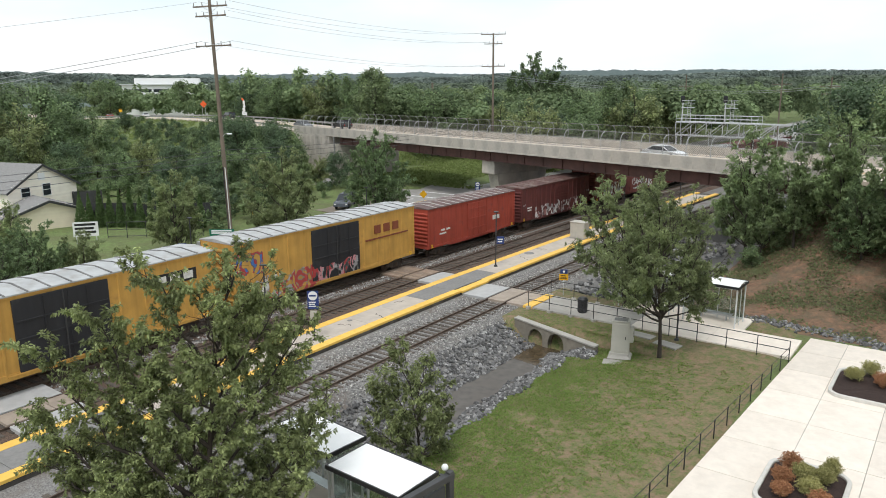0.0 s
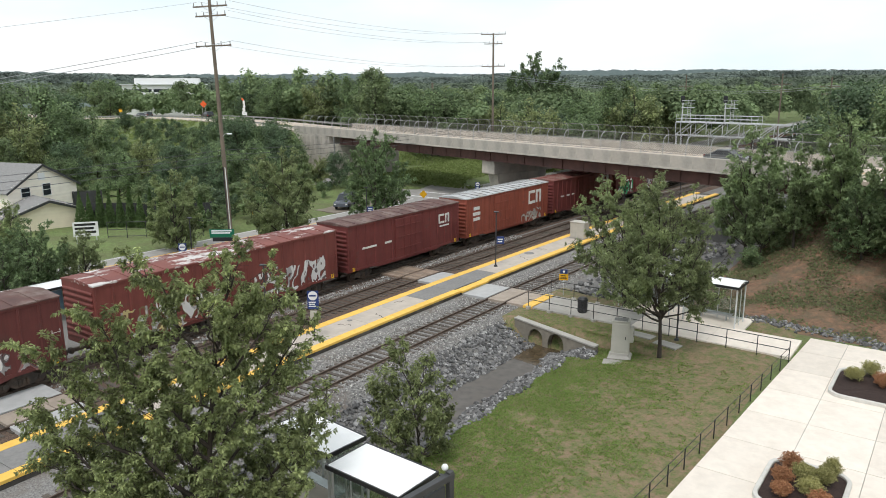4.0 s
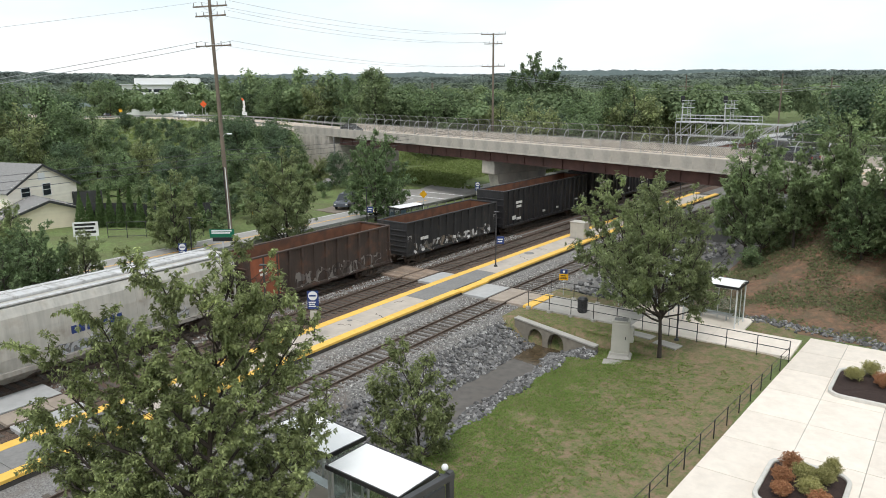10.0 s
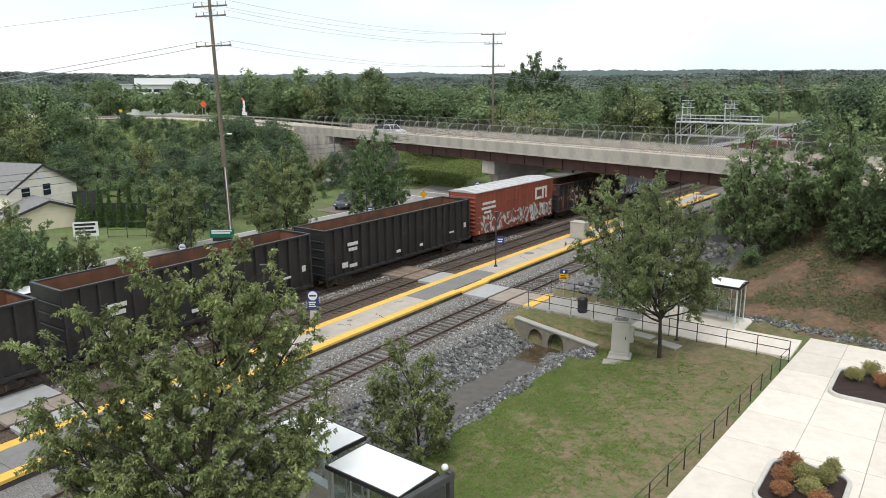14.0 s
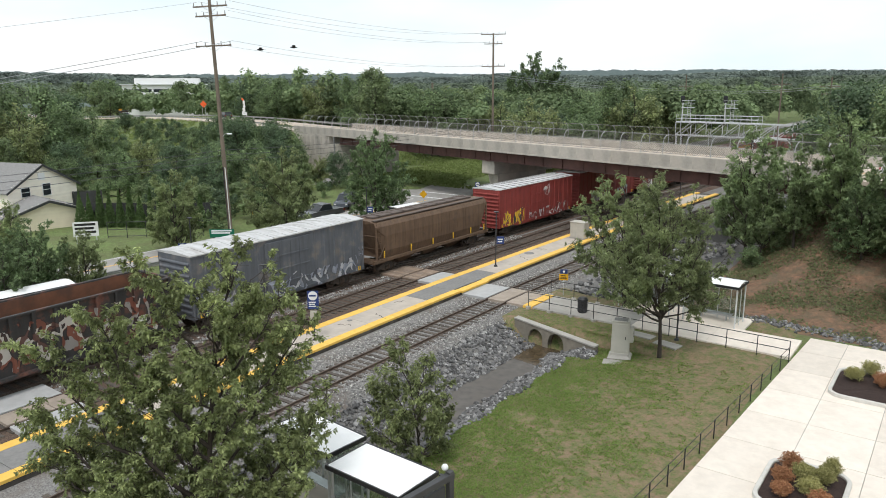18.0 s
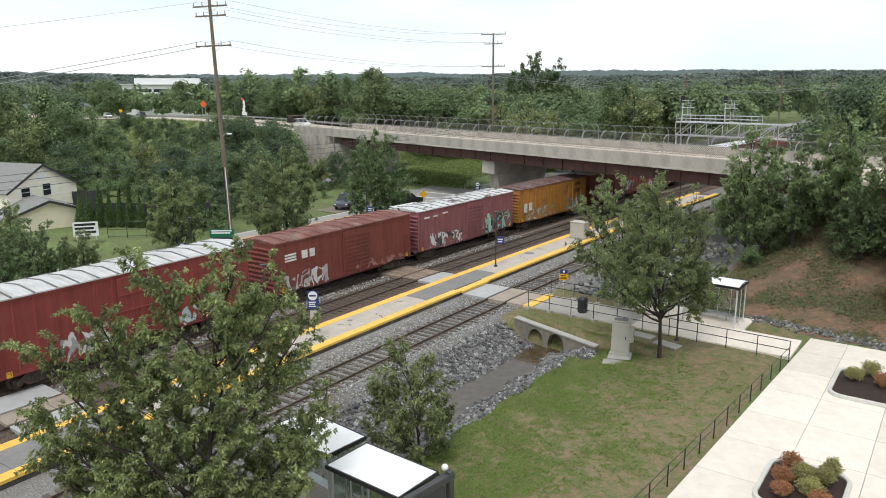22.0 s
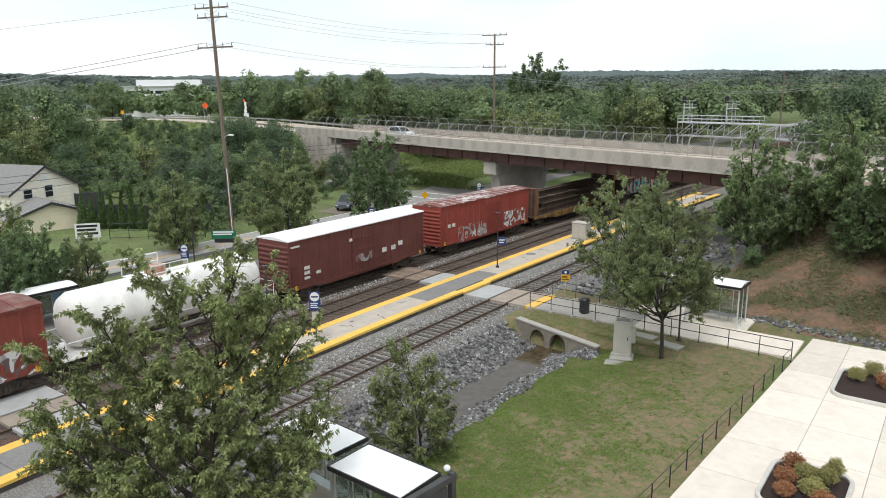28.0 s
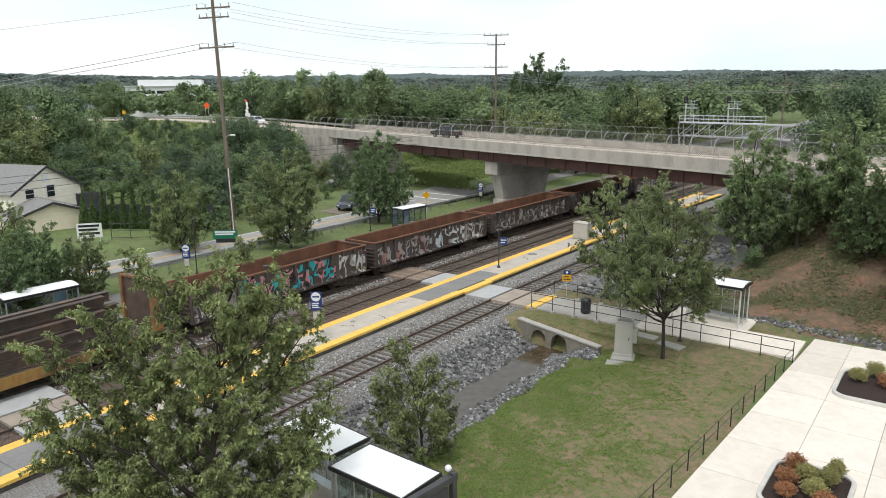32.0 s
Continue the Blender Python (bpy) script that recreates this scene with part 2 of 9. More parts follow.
M_DECK = mat("bridge_deck", (0.58, 0.49, 0.40), (0.50, 0.42, 0.345), 0.7, 0.9, c=(0.36, 0.31, 0.26), c_scale=0.3)
M_BARK = mat("bark", (0.07, 0.056, 0.045), (0.035, 0.028, 0.023), 6.0, 0.95, bump=0.02, bump_scale=18, stretch=(1, 1, 0.3))
M_POLE = mat("pole_wood", (0.22, 0.175, 0.135), (0.14, 0.11, 0.085), 4.0, 0.9, bump=0.006, stretch=(2, 2, 0.15))
M_STONE = island("riprap_stone", (0.065, 0.064, 0.064), (0.20, 0.197, 0.195), c=(0.38, 0.375, 0.365))
M_BALLAST_STONE = island("ballast_stone", (0.16, 0.155, 0.15), (0.40, 0.385, 0.365), c=(0.58, 0.56, 0.53))
M_LEAF = island("leaf", (0.125, 0.179, 0.084), (0.182, 0.253, 0.117), rough=0.55, c=(0.265, 0.347, 0.167), lucent=0.38, clump=0.9)
M_LEAF_DARK = island("leaf_dark", (0.078, 0.124, 0.069), (0.120, 0.174, 0.091), rough=0.55, c=(0.170, 0.227, 0.117), lucent=0.32, clump=0.9)
M_LEAF_LIGHT = island("leaf_light", (0.215, 0.262, 0.124), (0.305, 0.359, 0.167), rough=0.55, c=(0.430, 0.482, 0.254), lucent=0.5, clump=0.9)
M_LEAF_FRESH = island("leaf_fresh", (0.158, 0.214, 0.099), (0.228, 0.294, 0.136), rough=0.55, c=(0.300, 0.367, 0.189), lucent=0.38, clump=0.9)
M_LEAF_OLIVE = island("leaf_olive", (0.165, 0.196, 0.084), (0.250, 0.291, 0.121), rough=0.5, c=(0.400, 0.444, 0.205), lucent=0.36, clump=1.3)
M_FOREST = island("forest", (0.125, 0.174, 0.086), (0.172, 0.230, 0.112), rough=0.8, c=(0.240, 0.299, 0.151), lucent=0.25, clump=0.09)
# distance haze is put into these two base colours, greyer and bluer
M_FOREST_HAZE = island("forest_haze", (0.125, 0.159, 0.103), (0.165, 0.203, 0.130), rough=0.9, c=(0.200, 0.241, 0.151), lucent=0.2, clump=0.05)
M_FAR_HAZE = mat("far_hills_haze", (0.135, 0.175, 0.15), (0.09, 0.125, 0.11), 0.03, 1.0, bump=3.0, bump_scale=0.12)
M_WATER = mat("ditch_water", (0.10, 0.075, 0.045), (0.07, 0.05, 0.03), 2.0, 0.12)
M_GLASS = bpy.data.materials.new("shelter_glass")
M_GLASS.use_nodes = True
_g = M_GLASS.node_tree
_t = _g.nodes.new("ShaderNodeBsdfTransparent")
_t.inputs[0].default_value = (0.82, 0.86, 0.84, 1)
_r = _g.nodes.new("ShaderNodeBsdfGlossy")
_r.inputs["Roughness"].default_value = 0.04
_x = _g.nodes.new("ShaderNodeMixShader")
_x.inputs[0].default_value = 0.12
_g.links.new(_t.outputs[0], _x.inputs[1])
_g.links.new(_r.outputs[0], _x.inputs[2])
_g.links.new(_x.outputs[0], _g.nodes["Material Output"].inputs[0])


# ------------------------------------------------ plan: the line of the tracks
TRACK_A, TRACK_B, TRACK_C = 0.0, -8.694, -12.60
C_NEAR, C_FAR = 0.00116, 0.00091


def off(y):
    """How far the line has bent to +x at y; straight beyond both ends."""
    lo, hi = -15.0, 150.0
    q = min(max(y, lo), hi) - 45.0
    c = C_FAR if q > 0 else C_NEAR
    return 0.5 * c * q * q + c * q * (y - 45.0 - q)


def slope(y):
    q = min(max(y, -15.0), 150.0) - 45.0
    return (C_FAR if q > 0 else C_NEAR) * q


def on_line(x, y, z=0.0):
    """A pose on the line x metres beside track A, turned along it."""
    return pose(x + off(y), y, z, 0, 0, -math.degrees(math.atan(slope(y))))


def ribbon(shape, profile, y0, y1, step=4.0, slot=0):
    """Sweeps a cross profile of (x, z) points along the line."""
    n = max(2, int((y1 - y0) / step) + 1)
    rings = []
    for k in range(n):
        y = y0 + (y1 - y0) * k / (n - 1)
        rings.append([(x + off(y), y, z) for x, z in profile])
    return shape.loft(rings, slot)


# ------------------------------------------------ the ground: one sheet to the horizon
def smooth(a, b, x):
    t = min(max((x - a) / (b - a), 0.0), 1.0)
    return t * t * (3 - 2 * t)


BR = Matrix.Translation((0, 70.6, 0)) @ Matrix.Rotation(math.atan2(-0.279, 1.0), 4, "Z")   # x along the bridge, y across it, away from the platform
BRI = BR.inverted()


def deck_z(q):
    """The height of the road along the bridge: level over the tracks, a low crest on the approach, then falling away."""
    return 7.05 + 0.35 * smooth(-72, -112, q) - 4.35 * smooth(-112, -330, q) - 1.6 * smooth(-230, -420, q)


def ground(x, y):
    z = -0.42
    # ditch and lawn beside the near track
    if x > 1.2:
        near = 1 - smooth(38.6, 39.0, y) + smooth(46.0, 48.0, y) * 0.35
        bank = -0.42 - 1.08 * smooth(1.9, 4.6, x) + 0.70 * smooth(6.7, 8.4, x) + 0.62 * smooth(8.4, 17.5, x)
        flat = -0.12 + 0.02 * smooth(2, 18, x)
        if x < 2.2:
            flat = -0.42 + 0.30 * (x - 1.2)
        z = bank * near + flat * (1 - near)
        if x > 18.0:
            z = -0.16
        z += 0.05 * noise.noise((x * 0.6, y * 0.6, 0)) * smooth(8, 9, x)
    # the bank that carries the road towards the right-hand end of the bridge
    q = BRI @ Vector((x, y, 0))
    if x > 8:
        up = smooth(47.5, 66.0, y + (x - 15) * 0.10) * smooth(9.0, 20.0, x)
        side = 1 - smooth(16.0, 34.0, q.y)
        z = z + (6.4 - z) * up * side
        z += (0.30 * noise.noise((x * 0.45, y * 0.45, 6)) + 0.14 * noise.noise((x * 1.2, y * 1.2, 8))) * min(1.0, up * 6) * side
    # the bank on the other side
    if q.x < -58 and x < -50:
        d = max(0.0, abs(q.y - 6.5) - 8.0)
        hgt = deck_z(q.x) - 0.35
        up = max(0.0, 1 - d / 19.0)
        z += (hgt + 0.42) * up * smooth(-70, -79, q.x) + 0.25 * noise.noise((x * 0.15, y * 0.15, 3)) * (1 - up)
    elif x < -37:
        z += 0.2 * noise.noise((x * 0.15, y * 0.15, 3)) + 0.25 * smooth(-37, -44, x)
    return z


def lines(lo, hi, fine, far):
    out = [lo + fine * k for k in range(int((hi - lo) / fine) + 1)]
    s, v = fine, out[-1]
    while v < far:
        s *= 1.22
        v += s
        out.append(v)
    s, v = fine, out[0]
    while v > -far:
        s *= 1.22
        v -= s
        out.insert(0, v)
    return out


def build_ground():
    xs = sorted(set([round(v, 3) for v in lines(-90, 45, 1.5, 4200)] + [round(1 + 0.5 * k, 3) for k in range(64)]))
    ys = sorted(set([round(v, 3) for v in lines(0, 120, 1.5, 4200)] + [round(36 + 0.5 * k, 3) for k in range(62)]))
    s = Shape()
    s.v = [(x, y, ground(x, y)) for y in ys for x in xs]
    w = len(xs)
    for j in range(len(ys) - 1):
        for i in range(w - 1):
            a = j * w + i
            s.f.append((a, a + 1, a + w + 1, a + w))
            x, y = 0.5 * (xs[i] + xs[i + 1]), 0.5 * (ys[j] + ys[j + 1])
            slot = 1
            r = math.hypot(x - 25, y)
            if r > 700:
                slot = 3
            elif 1.2 < x < 18.6 and y < 47.5:
                slot = 0
                if x < 7.9 and y < 38.2:
                    slot = 4
            elif 11 < x < 60 and 46 < y < 66:
                slot = 2
            elif -26 < x < 6 or (x < 12 and 46 < y < 120 and x > -20):
                slot = 4
            s.m.append(slot)
    ob = structure("ground", s, [M_GRASS, M_FIELD, M_DIRT, M_FAR_HAZE, M_GRAVEL], "grass, dirt and gravel ground reaching to wooded hills")
    ob.data.polygons.foreach_set("use_smooth", [True] * len(s.f))


build_ground()


# ------------------------------------------------ tracks
def build_track(name, x, old, label):
    """Ballast bed, ties and two rails."""
    m = M_BALLAST_OLD if old else M_BALLAST
    s = Shape()
    ribbon(s, [(x - 2.5, -0.6), (x - 1.75, -0.17), (x + 1.75, -0.17), (x + 2.5, -0.6)], -60, 260, 5)
    bed = structure(name + "_bed", s, m, label + " ballast bed")
    track = thing(name, (0, 0, 0), label + " railway track on wooden ties", "railway track", kind="structure")
    rail = [(-0.035, 0.0), (0.035, 0.0), (0.035, -0.035), (0.012, -0.05), (0.012, -0.13), (0.07, -0.155), (-0.07, -0.155), (-0.012, -0.13), (-0.012, -0.05), (-0.035, -0.035)]
    for sx in (-0.753, 0.753):
        s = Shape()
        ribbon(s, [(x + sx + a, b) for a, b in reversed(rail)], -60, 260, 4)
        part("rail", s, M_RAIL, track)
    tie = Shape().box((-1.3, -0.115, -0.26), (1.3, 0.115, -0.12), 0.015).mesh("tie", M_TIE)
    plate = Shape()
    far = Shape()
    y = -58.0
    rnd = random.Random(5)
    while y < 250:
        yy = y + rnd.uniform(-0.04, 0.04)
        mm = on_line(x, yy, rnd.uniform(-0.012, 0.012)) @ pose(rnd.uniform(-0.05, 0.05), 0, 0, 0, 0, rnd.uniform(-0.8, 0.8))
        for sx in (-0.753, 0.753):
            plate.box((sx - 0.17, -0.09, -0.155), (sx + 0.17, 0.09, -0.113), m=mm)
        if 5 < y < 118:
            part("tie", tie, None, track, at=mm)
        else:
            far.box((-1.3, -0.115, -0.26), (1.3, 0.115, -0.12), m=mm)
        y += 0.54
    tagged(part("far_ties", far, M_TIE, track), kind="stuff")
    tagged(part("tie_plates", plate, M_RAIL, track), kind="stuff")


build_track("track_near", TRACK_A, False, "grey-ballasted")
build_track("track_middle", TRACK_B, True, "rust-stained brown")
build_track("track_far", TRACK_C, True, "rust-stained brown")

# the lower strips of ballast between and beside the beds
s = Shape()
ribbon(s, [(-10.9, -0.5), (-10.9, -0.20), (-10.4, -0.16), (-10.4, -0.5)], -60, 200)
structure("ballast_strip", s, M_BALLAST, "grey crushed stone between two tracks")
s = Shape()
ribbon(s, [(-2.925, -0.6), (-2.925, -0.13), (-1.7, -0.178), (-1.7, -0.6)], -20, 101)
structure("ballast_shoulder", s, M_BALLAST, "grey crushed stone against the platform")

# ------------------------------------------------ platform between the near and the middle track
P_FAR, P_NEAR, P_TOP = -6.054, -2.949, 0.218
s = Shape()
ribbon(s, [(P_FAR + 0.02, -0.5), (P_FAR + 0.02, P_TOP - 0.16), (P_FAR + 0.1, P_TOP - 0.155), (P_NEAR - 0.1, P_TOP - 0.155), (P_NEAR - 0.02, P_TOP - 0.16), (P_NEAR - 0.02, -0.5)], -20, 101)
# side walls: the shade below the overhanging edge is put into this dark colour
platform = structure("platform", s, mat("platform_side_shade", (0.085, 0.075, 0.065), (0.045, 0.04, 0.036), 3, 0.95, bump=0.01, c=(0.14, 0.13, 0.115), c_scale=0.8), "low concrete station platform with yellow tactile edges")


# platform surfaces: tactile edge panels and concrete bays
edge_far = Shape().box((0, -0.605, -0.15), (0.60, 0.605, 0.0), 0.01).mesh("edge_panel", M_YELLOW)
bay = Shape().box((0.0, -1.51, -0.15), (1.87, 1.51, 0.0), 0.01).mesh("concrete_bay", M_PLATFORM)
bay_dark = Shape().box((0.0, -1.51, -0.15), (1.87, 1.51, 0.0), 0.01).mesh("asphalt_bay", M_ASPHALT_PATCH)
y = -19.4
while y < 100.5:
    wide = 0.16 if 41.0 < y < 44.6 else 0.0
    part("edge_panel", edge_far, None, platform, at=on_line(P_FAR, y, P_TOP))
    part("edge_panel", edge_far, None, platform, at=on_line(P_NEAR - 0.60 + wide, y, P_TOP + (0.006 if wide else 0)))
    y += 1.22
y = -18.5
while y < 100:
    part("concrete_bay", bay_dark if y < 17.5 or 37.4 < y < 47.5 else bay, None, platform, at=on_line(P_FAR + 0.62, y, P_TOP - 0.004))
    y += 3.04
for y, x, r in ((54.4, -4.9, 0.45), (31.4, -4.9, 0.16)):
    part("cover", Shape().tube((0, 0, -0.02), (0, 0, 0.012), r, n=20), M_ASPHALT_PATCH, platform, "round iron cover", at=on_line(x, y, P_TOP))

M_CRACK = mat("crack_tar", (0.05, 0.047, 0.044), (0.035, 0.033, 0.03), 5, 0.9)
for x, y, w, turn in ((-4.6, 30.6, 0.9, 25), (-3.9, 33.2, 1.3, -20), (-4.9, 36.4, 0.8, 60), (-4.4, 52.6, 1.4, -35), (-3.95, 25.6, 0.9, 40), (-4.8, 56.5, 1.0, 10)):
    pts = [(w * (k / 6 - 0.5), 0.09 * math.sin(k * 1.9 + y) + 0.05 * math.sin(k * 4.1), 0.0) for k in range(7)]
    part("crack", Shape().path(pts, 0.028, n=5), M_CRACK, platform, "dark tarred crack", at=on_line(x, y, P_TOP - 0.018) @ pose(0, 0, 0, 0, 0, turn))

M_PANEL_GREY = mat("panel_grey", (0.47, 0.47, 0.465), (0.41, 0.41, 0.405), 2, 0.85, bump=0.004, bump_scale=30, vary=0.08)
M_PANEL_TAN = mat("panel_tan", (0.40, 0.335, 0.275), (0.33, 0.275, 0.225), 2, 0.9, bump=0.004, bump_scale=30, c=(0.28, 0.24, 0.2), c_scale=0.8, vary=0.1)
M_TIMBER = mat("timber", (0.29, 0.215, 0.16), (0.20, 0.145, 0.105), 4, 0.9, bump=0.008, stretch=(6, 0.8, 6), c=(0.34, 0.29, 0.25), c_scale=1.2, vary=0.2)


def crossing(name, label, x0, y0, y1, rows):
    """A walkway over a track, in panels (x from, x to, material)."""
    ob = thing(name, (0, 0, 0), label, "level crossing")
    for a, b, m, n in rows:
        w = (y1 - y0) / n
        for k in range(n):
            part("panel", Shape().box((a, y0 + k * w + 0.012, -0.20), (b, y0 + (k + 1) * w - 0.012, 0.022), 0.012), m, ob,
                 at=Matrix.Translation((off((y0 + y1) / 2), 0, 0)))


crossing("pedestrian_crossing", "grey concrete panel crossing over the near track", 0, 41.1, 44.4,
         [(-2.92, -0.86, M_PANEL_GREY, 1), (-0.66, 0.66, M_PANEL_TAN, 1), (0.86, 2.15, M_PANEL_TAN, 1), (2.17, 2.85, M_YELLOW, 3)])
crossing("pedestrian_crossing", "worn timber and concrete crossing over two tracks", 0, 42.1, 45.3,
         [(-7.78, -6.30, M_PANEL_GREY, 1), (-9.36, -8.02, M_TIMBER, 10), (-11.60, -9.58, M_TIMBER, 10)])
crossing("pedestrian_crossing", "pale concrete slab crossing over the middle track", 0, 12.2, 15.4,
         [(-7.80, -6.30, M_PANEL_GREY, 1), (-9.36, -8.02, M_PANEL_TAN, 3), (-11.50, -9.58, M_PANEL_GREY, 1)])

# ------------------------------------------------ plaza, ramp and pads
plaza = thing("plaza", (0, 0, 0), "cream concrete plaza in large jointed slabs", "plaza", kind="structure")


def edge_x(y):
    return 18.25 + (y - 23.5) * 0.0497


for j in range(-2, 13):
    y0, y1 = 4.1 + 3.2 * j, 4.1 + 3.2 * (j + 1)
    y1 = min(y1, 45.2)
    xa = [None, 21.3, 23.9, 26.9, 29.9, 32.9]
    for i in range(5):
        a0, a1 = (edge_x(y0), edge_x(y1)) if i == 0 else (xa[i], xa[i])
        b = xa[i + 1]
        g = 0.014
        part("slab", Shape().slab([(a0 + g, y0 + g), (b - g, y0 + g), (b - g, y1 - g), (a1 + g, y1 - g)], -0.2, 0.0), M_PAVING, plaza)
part("joint_bed", Shape().slab([(edge_x(-2.3) + 0.02, -2.3), (32.9, -2.3), (32.9, 45.15), (edge_x(45.15) + 0.02, 45.15)], -0.3, -0.03), M_CONCRETE, plaza)

ramp = thing("footpath", (0, 0, 0), "pale concrete footpath leading to the crossing", "footpath", kind="structure")
x = 2.9
while x < 19.0:
    b = min(x + 2.3, edge_x(42.8) - 0.02)
    if b - x < 0.4:
        break
    part("slab", Shape().box((x + 0.006, 41.15, -0.2), (b - 0.006, 44.45, -0.004 + 0.0), 0.008), M_PAVING if x > 9 else M_CONCRETE, ramp)
    x += 2.3
for x0, x1, y0, y1 in ((11.9, 15.75, 44.47, 47.0), (8.0, 11.88, 44.47, 47.0)):
    part("shelter_pad", Shape().box((x0, y0, -0.2), (x1, y1, -0.004), 0.01), M_PAVING, ramp)
pad = thing("shelter_pad", (0, 0, 0), "tan concrete pad under the waiting shelters", "pavement", kind="structure")
part("slab", Shape().box((5.2, 12.6, -0.62), (9.55, 17.6, -0.30), 0.01), M_PLATFORM, pad)
part("slab", Shape().box((9.57, 12.6, -0.62), (14.2, 17.6, -0.30), 0.01), M_PLATFORM, pad)
for x, y, rz in ((10.95, 40.2, -8), (12.75, 39.5, -12)):
    ob = thing("concrete_pad", (x, y, ground(x, y) - 0.10, 0, 0, rz), "small flush concrete pad in the lawn", "concrete pad")
    part("slab", Shape().box((-0.75, -0.4, 0), (0.75, 0.4, 0.16), 0.02), M_CONCRETE, ob)


# ------------------------------------------------ planters
def planter(cx, cy, w, d, label):
    ob = thing("planter", (cx, cy, 0), label, "planter", group="plaza planters")
    def ring(grow, z):
        pts = []
        r = 0.75 + grow
        for qx, qy, a0 in ((w / 2 - 0.75, d / 2 - 0.75, 0), (-w / 2 + 0.75, d / 2 - 0.75, 90), (-w / 2 + 0.75, -d / 2 + 0.75, 180), (w / 2 - 0.75, -d / 2 + 0.75, 270)):
            for k in range(7):
                t = radians(a0 + 15 * k)
                pts.append((qx + r * math.cos(t), qy + r * math.sin(t), z))
        return pts
    part("kerb", Shape().loft([ring(0, 0.0), ring(0, 0.14), ring(-0.02, 0.165), ring(-0.15, 0.165), ring(-0.17, 0.14), ring(-0.17, 0.0)], caps=False), mat("planter_kerb", (0.62, 0.60, 0.56), (0.54, 0.52, 0.48), 3, 0.85, bump=0.003), ob, "pale concrete kerb", smooth=False)
    s = Shape()
    rg = [ring(-0.17, 0.08), [(x * 0.6, y * 0.6, 0.16 + 0.03 * noise.noise((x * 3, y * 3, 1))) for x, y, z in ring(-0.17, 0)], [(x * 0.2, y * 0.2, 0.19) for x, y, z in ring(-0.17, 0)]]
    s.loft(rg, caps=False)
    s.add(rg[2], [tuple(range(28))])
    part("mulch", s, mat("mulch", (0.05, 0.028, 0.022), (0.02, 0.012, 0.01), 14, 0.95, bump=0.05, bump_scale=22), ob, "dark brown bark mulch")
    return ob


planter(22.15, 27.0, 2.9, 3.9, "concrete-kerbed planter with mulch and low shrubs")
planter(23.65, 38.85, 4.5, 4.2, "concrete-kerbed planter with mulch and low shrubs")


# ------------------------------------------------ railings
def railing(pts, label, z0=0.0, height=1.05, gap=1.55, feet=True, thin=0.024):
    """A black two-rail pipe railing along plan points."""
    ob = thing("railing", (0, 0, 0), label, "railing", group="black railings")
    for (x0, y0), (x1, y1) in zip(pts, pts[1:]):
        for h in (height, height * 0.52):
            part("rail", Shape().tube((x0, y0, z0 + h), (x1, y1, z0 + h), thin, n=8), M_BLACK, ob)
        n = max(1, round(math.hypot(x1 - x0, y1 - y0) / gap))
        for k in range(n + 1):
            t = k / n
            x, y = x0 + (x1 - x0) * t, y0 + (y1 - y0) * t
            part("post", Shape().tube((x, y, min(z0, ground(x, y)) - 0.1), (x, y, z0 + height), 0.026, n=8), M_BLACK, ob)
            if feet and x < 9:
                part("footing", Shape().tube((x, y, z0 - 0.35), (x, y, z0 + 0.05), 0.17, n=12), M_CONCRETE, ob)


railing([(2.65, 41.02), (9.0, 41.0), (19.0, 40.75)], "black steel pipe railing beside the footpath")
railing([(2.5, 44.55), (7.9, 44.6)], "black steel pipe railing on the far side of the footpath")
railing([(19.0, 40.75), (17.82, 23.05), (17.03, 12.0)], "black steel pipe railing along the lawn", z0=-0.08, gap=1.63, height=0.80, feet=False, thin=0.014)

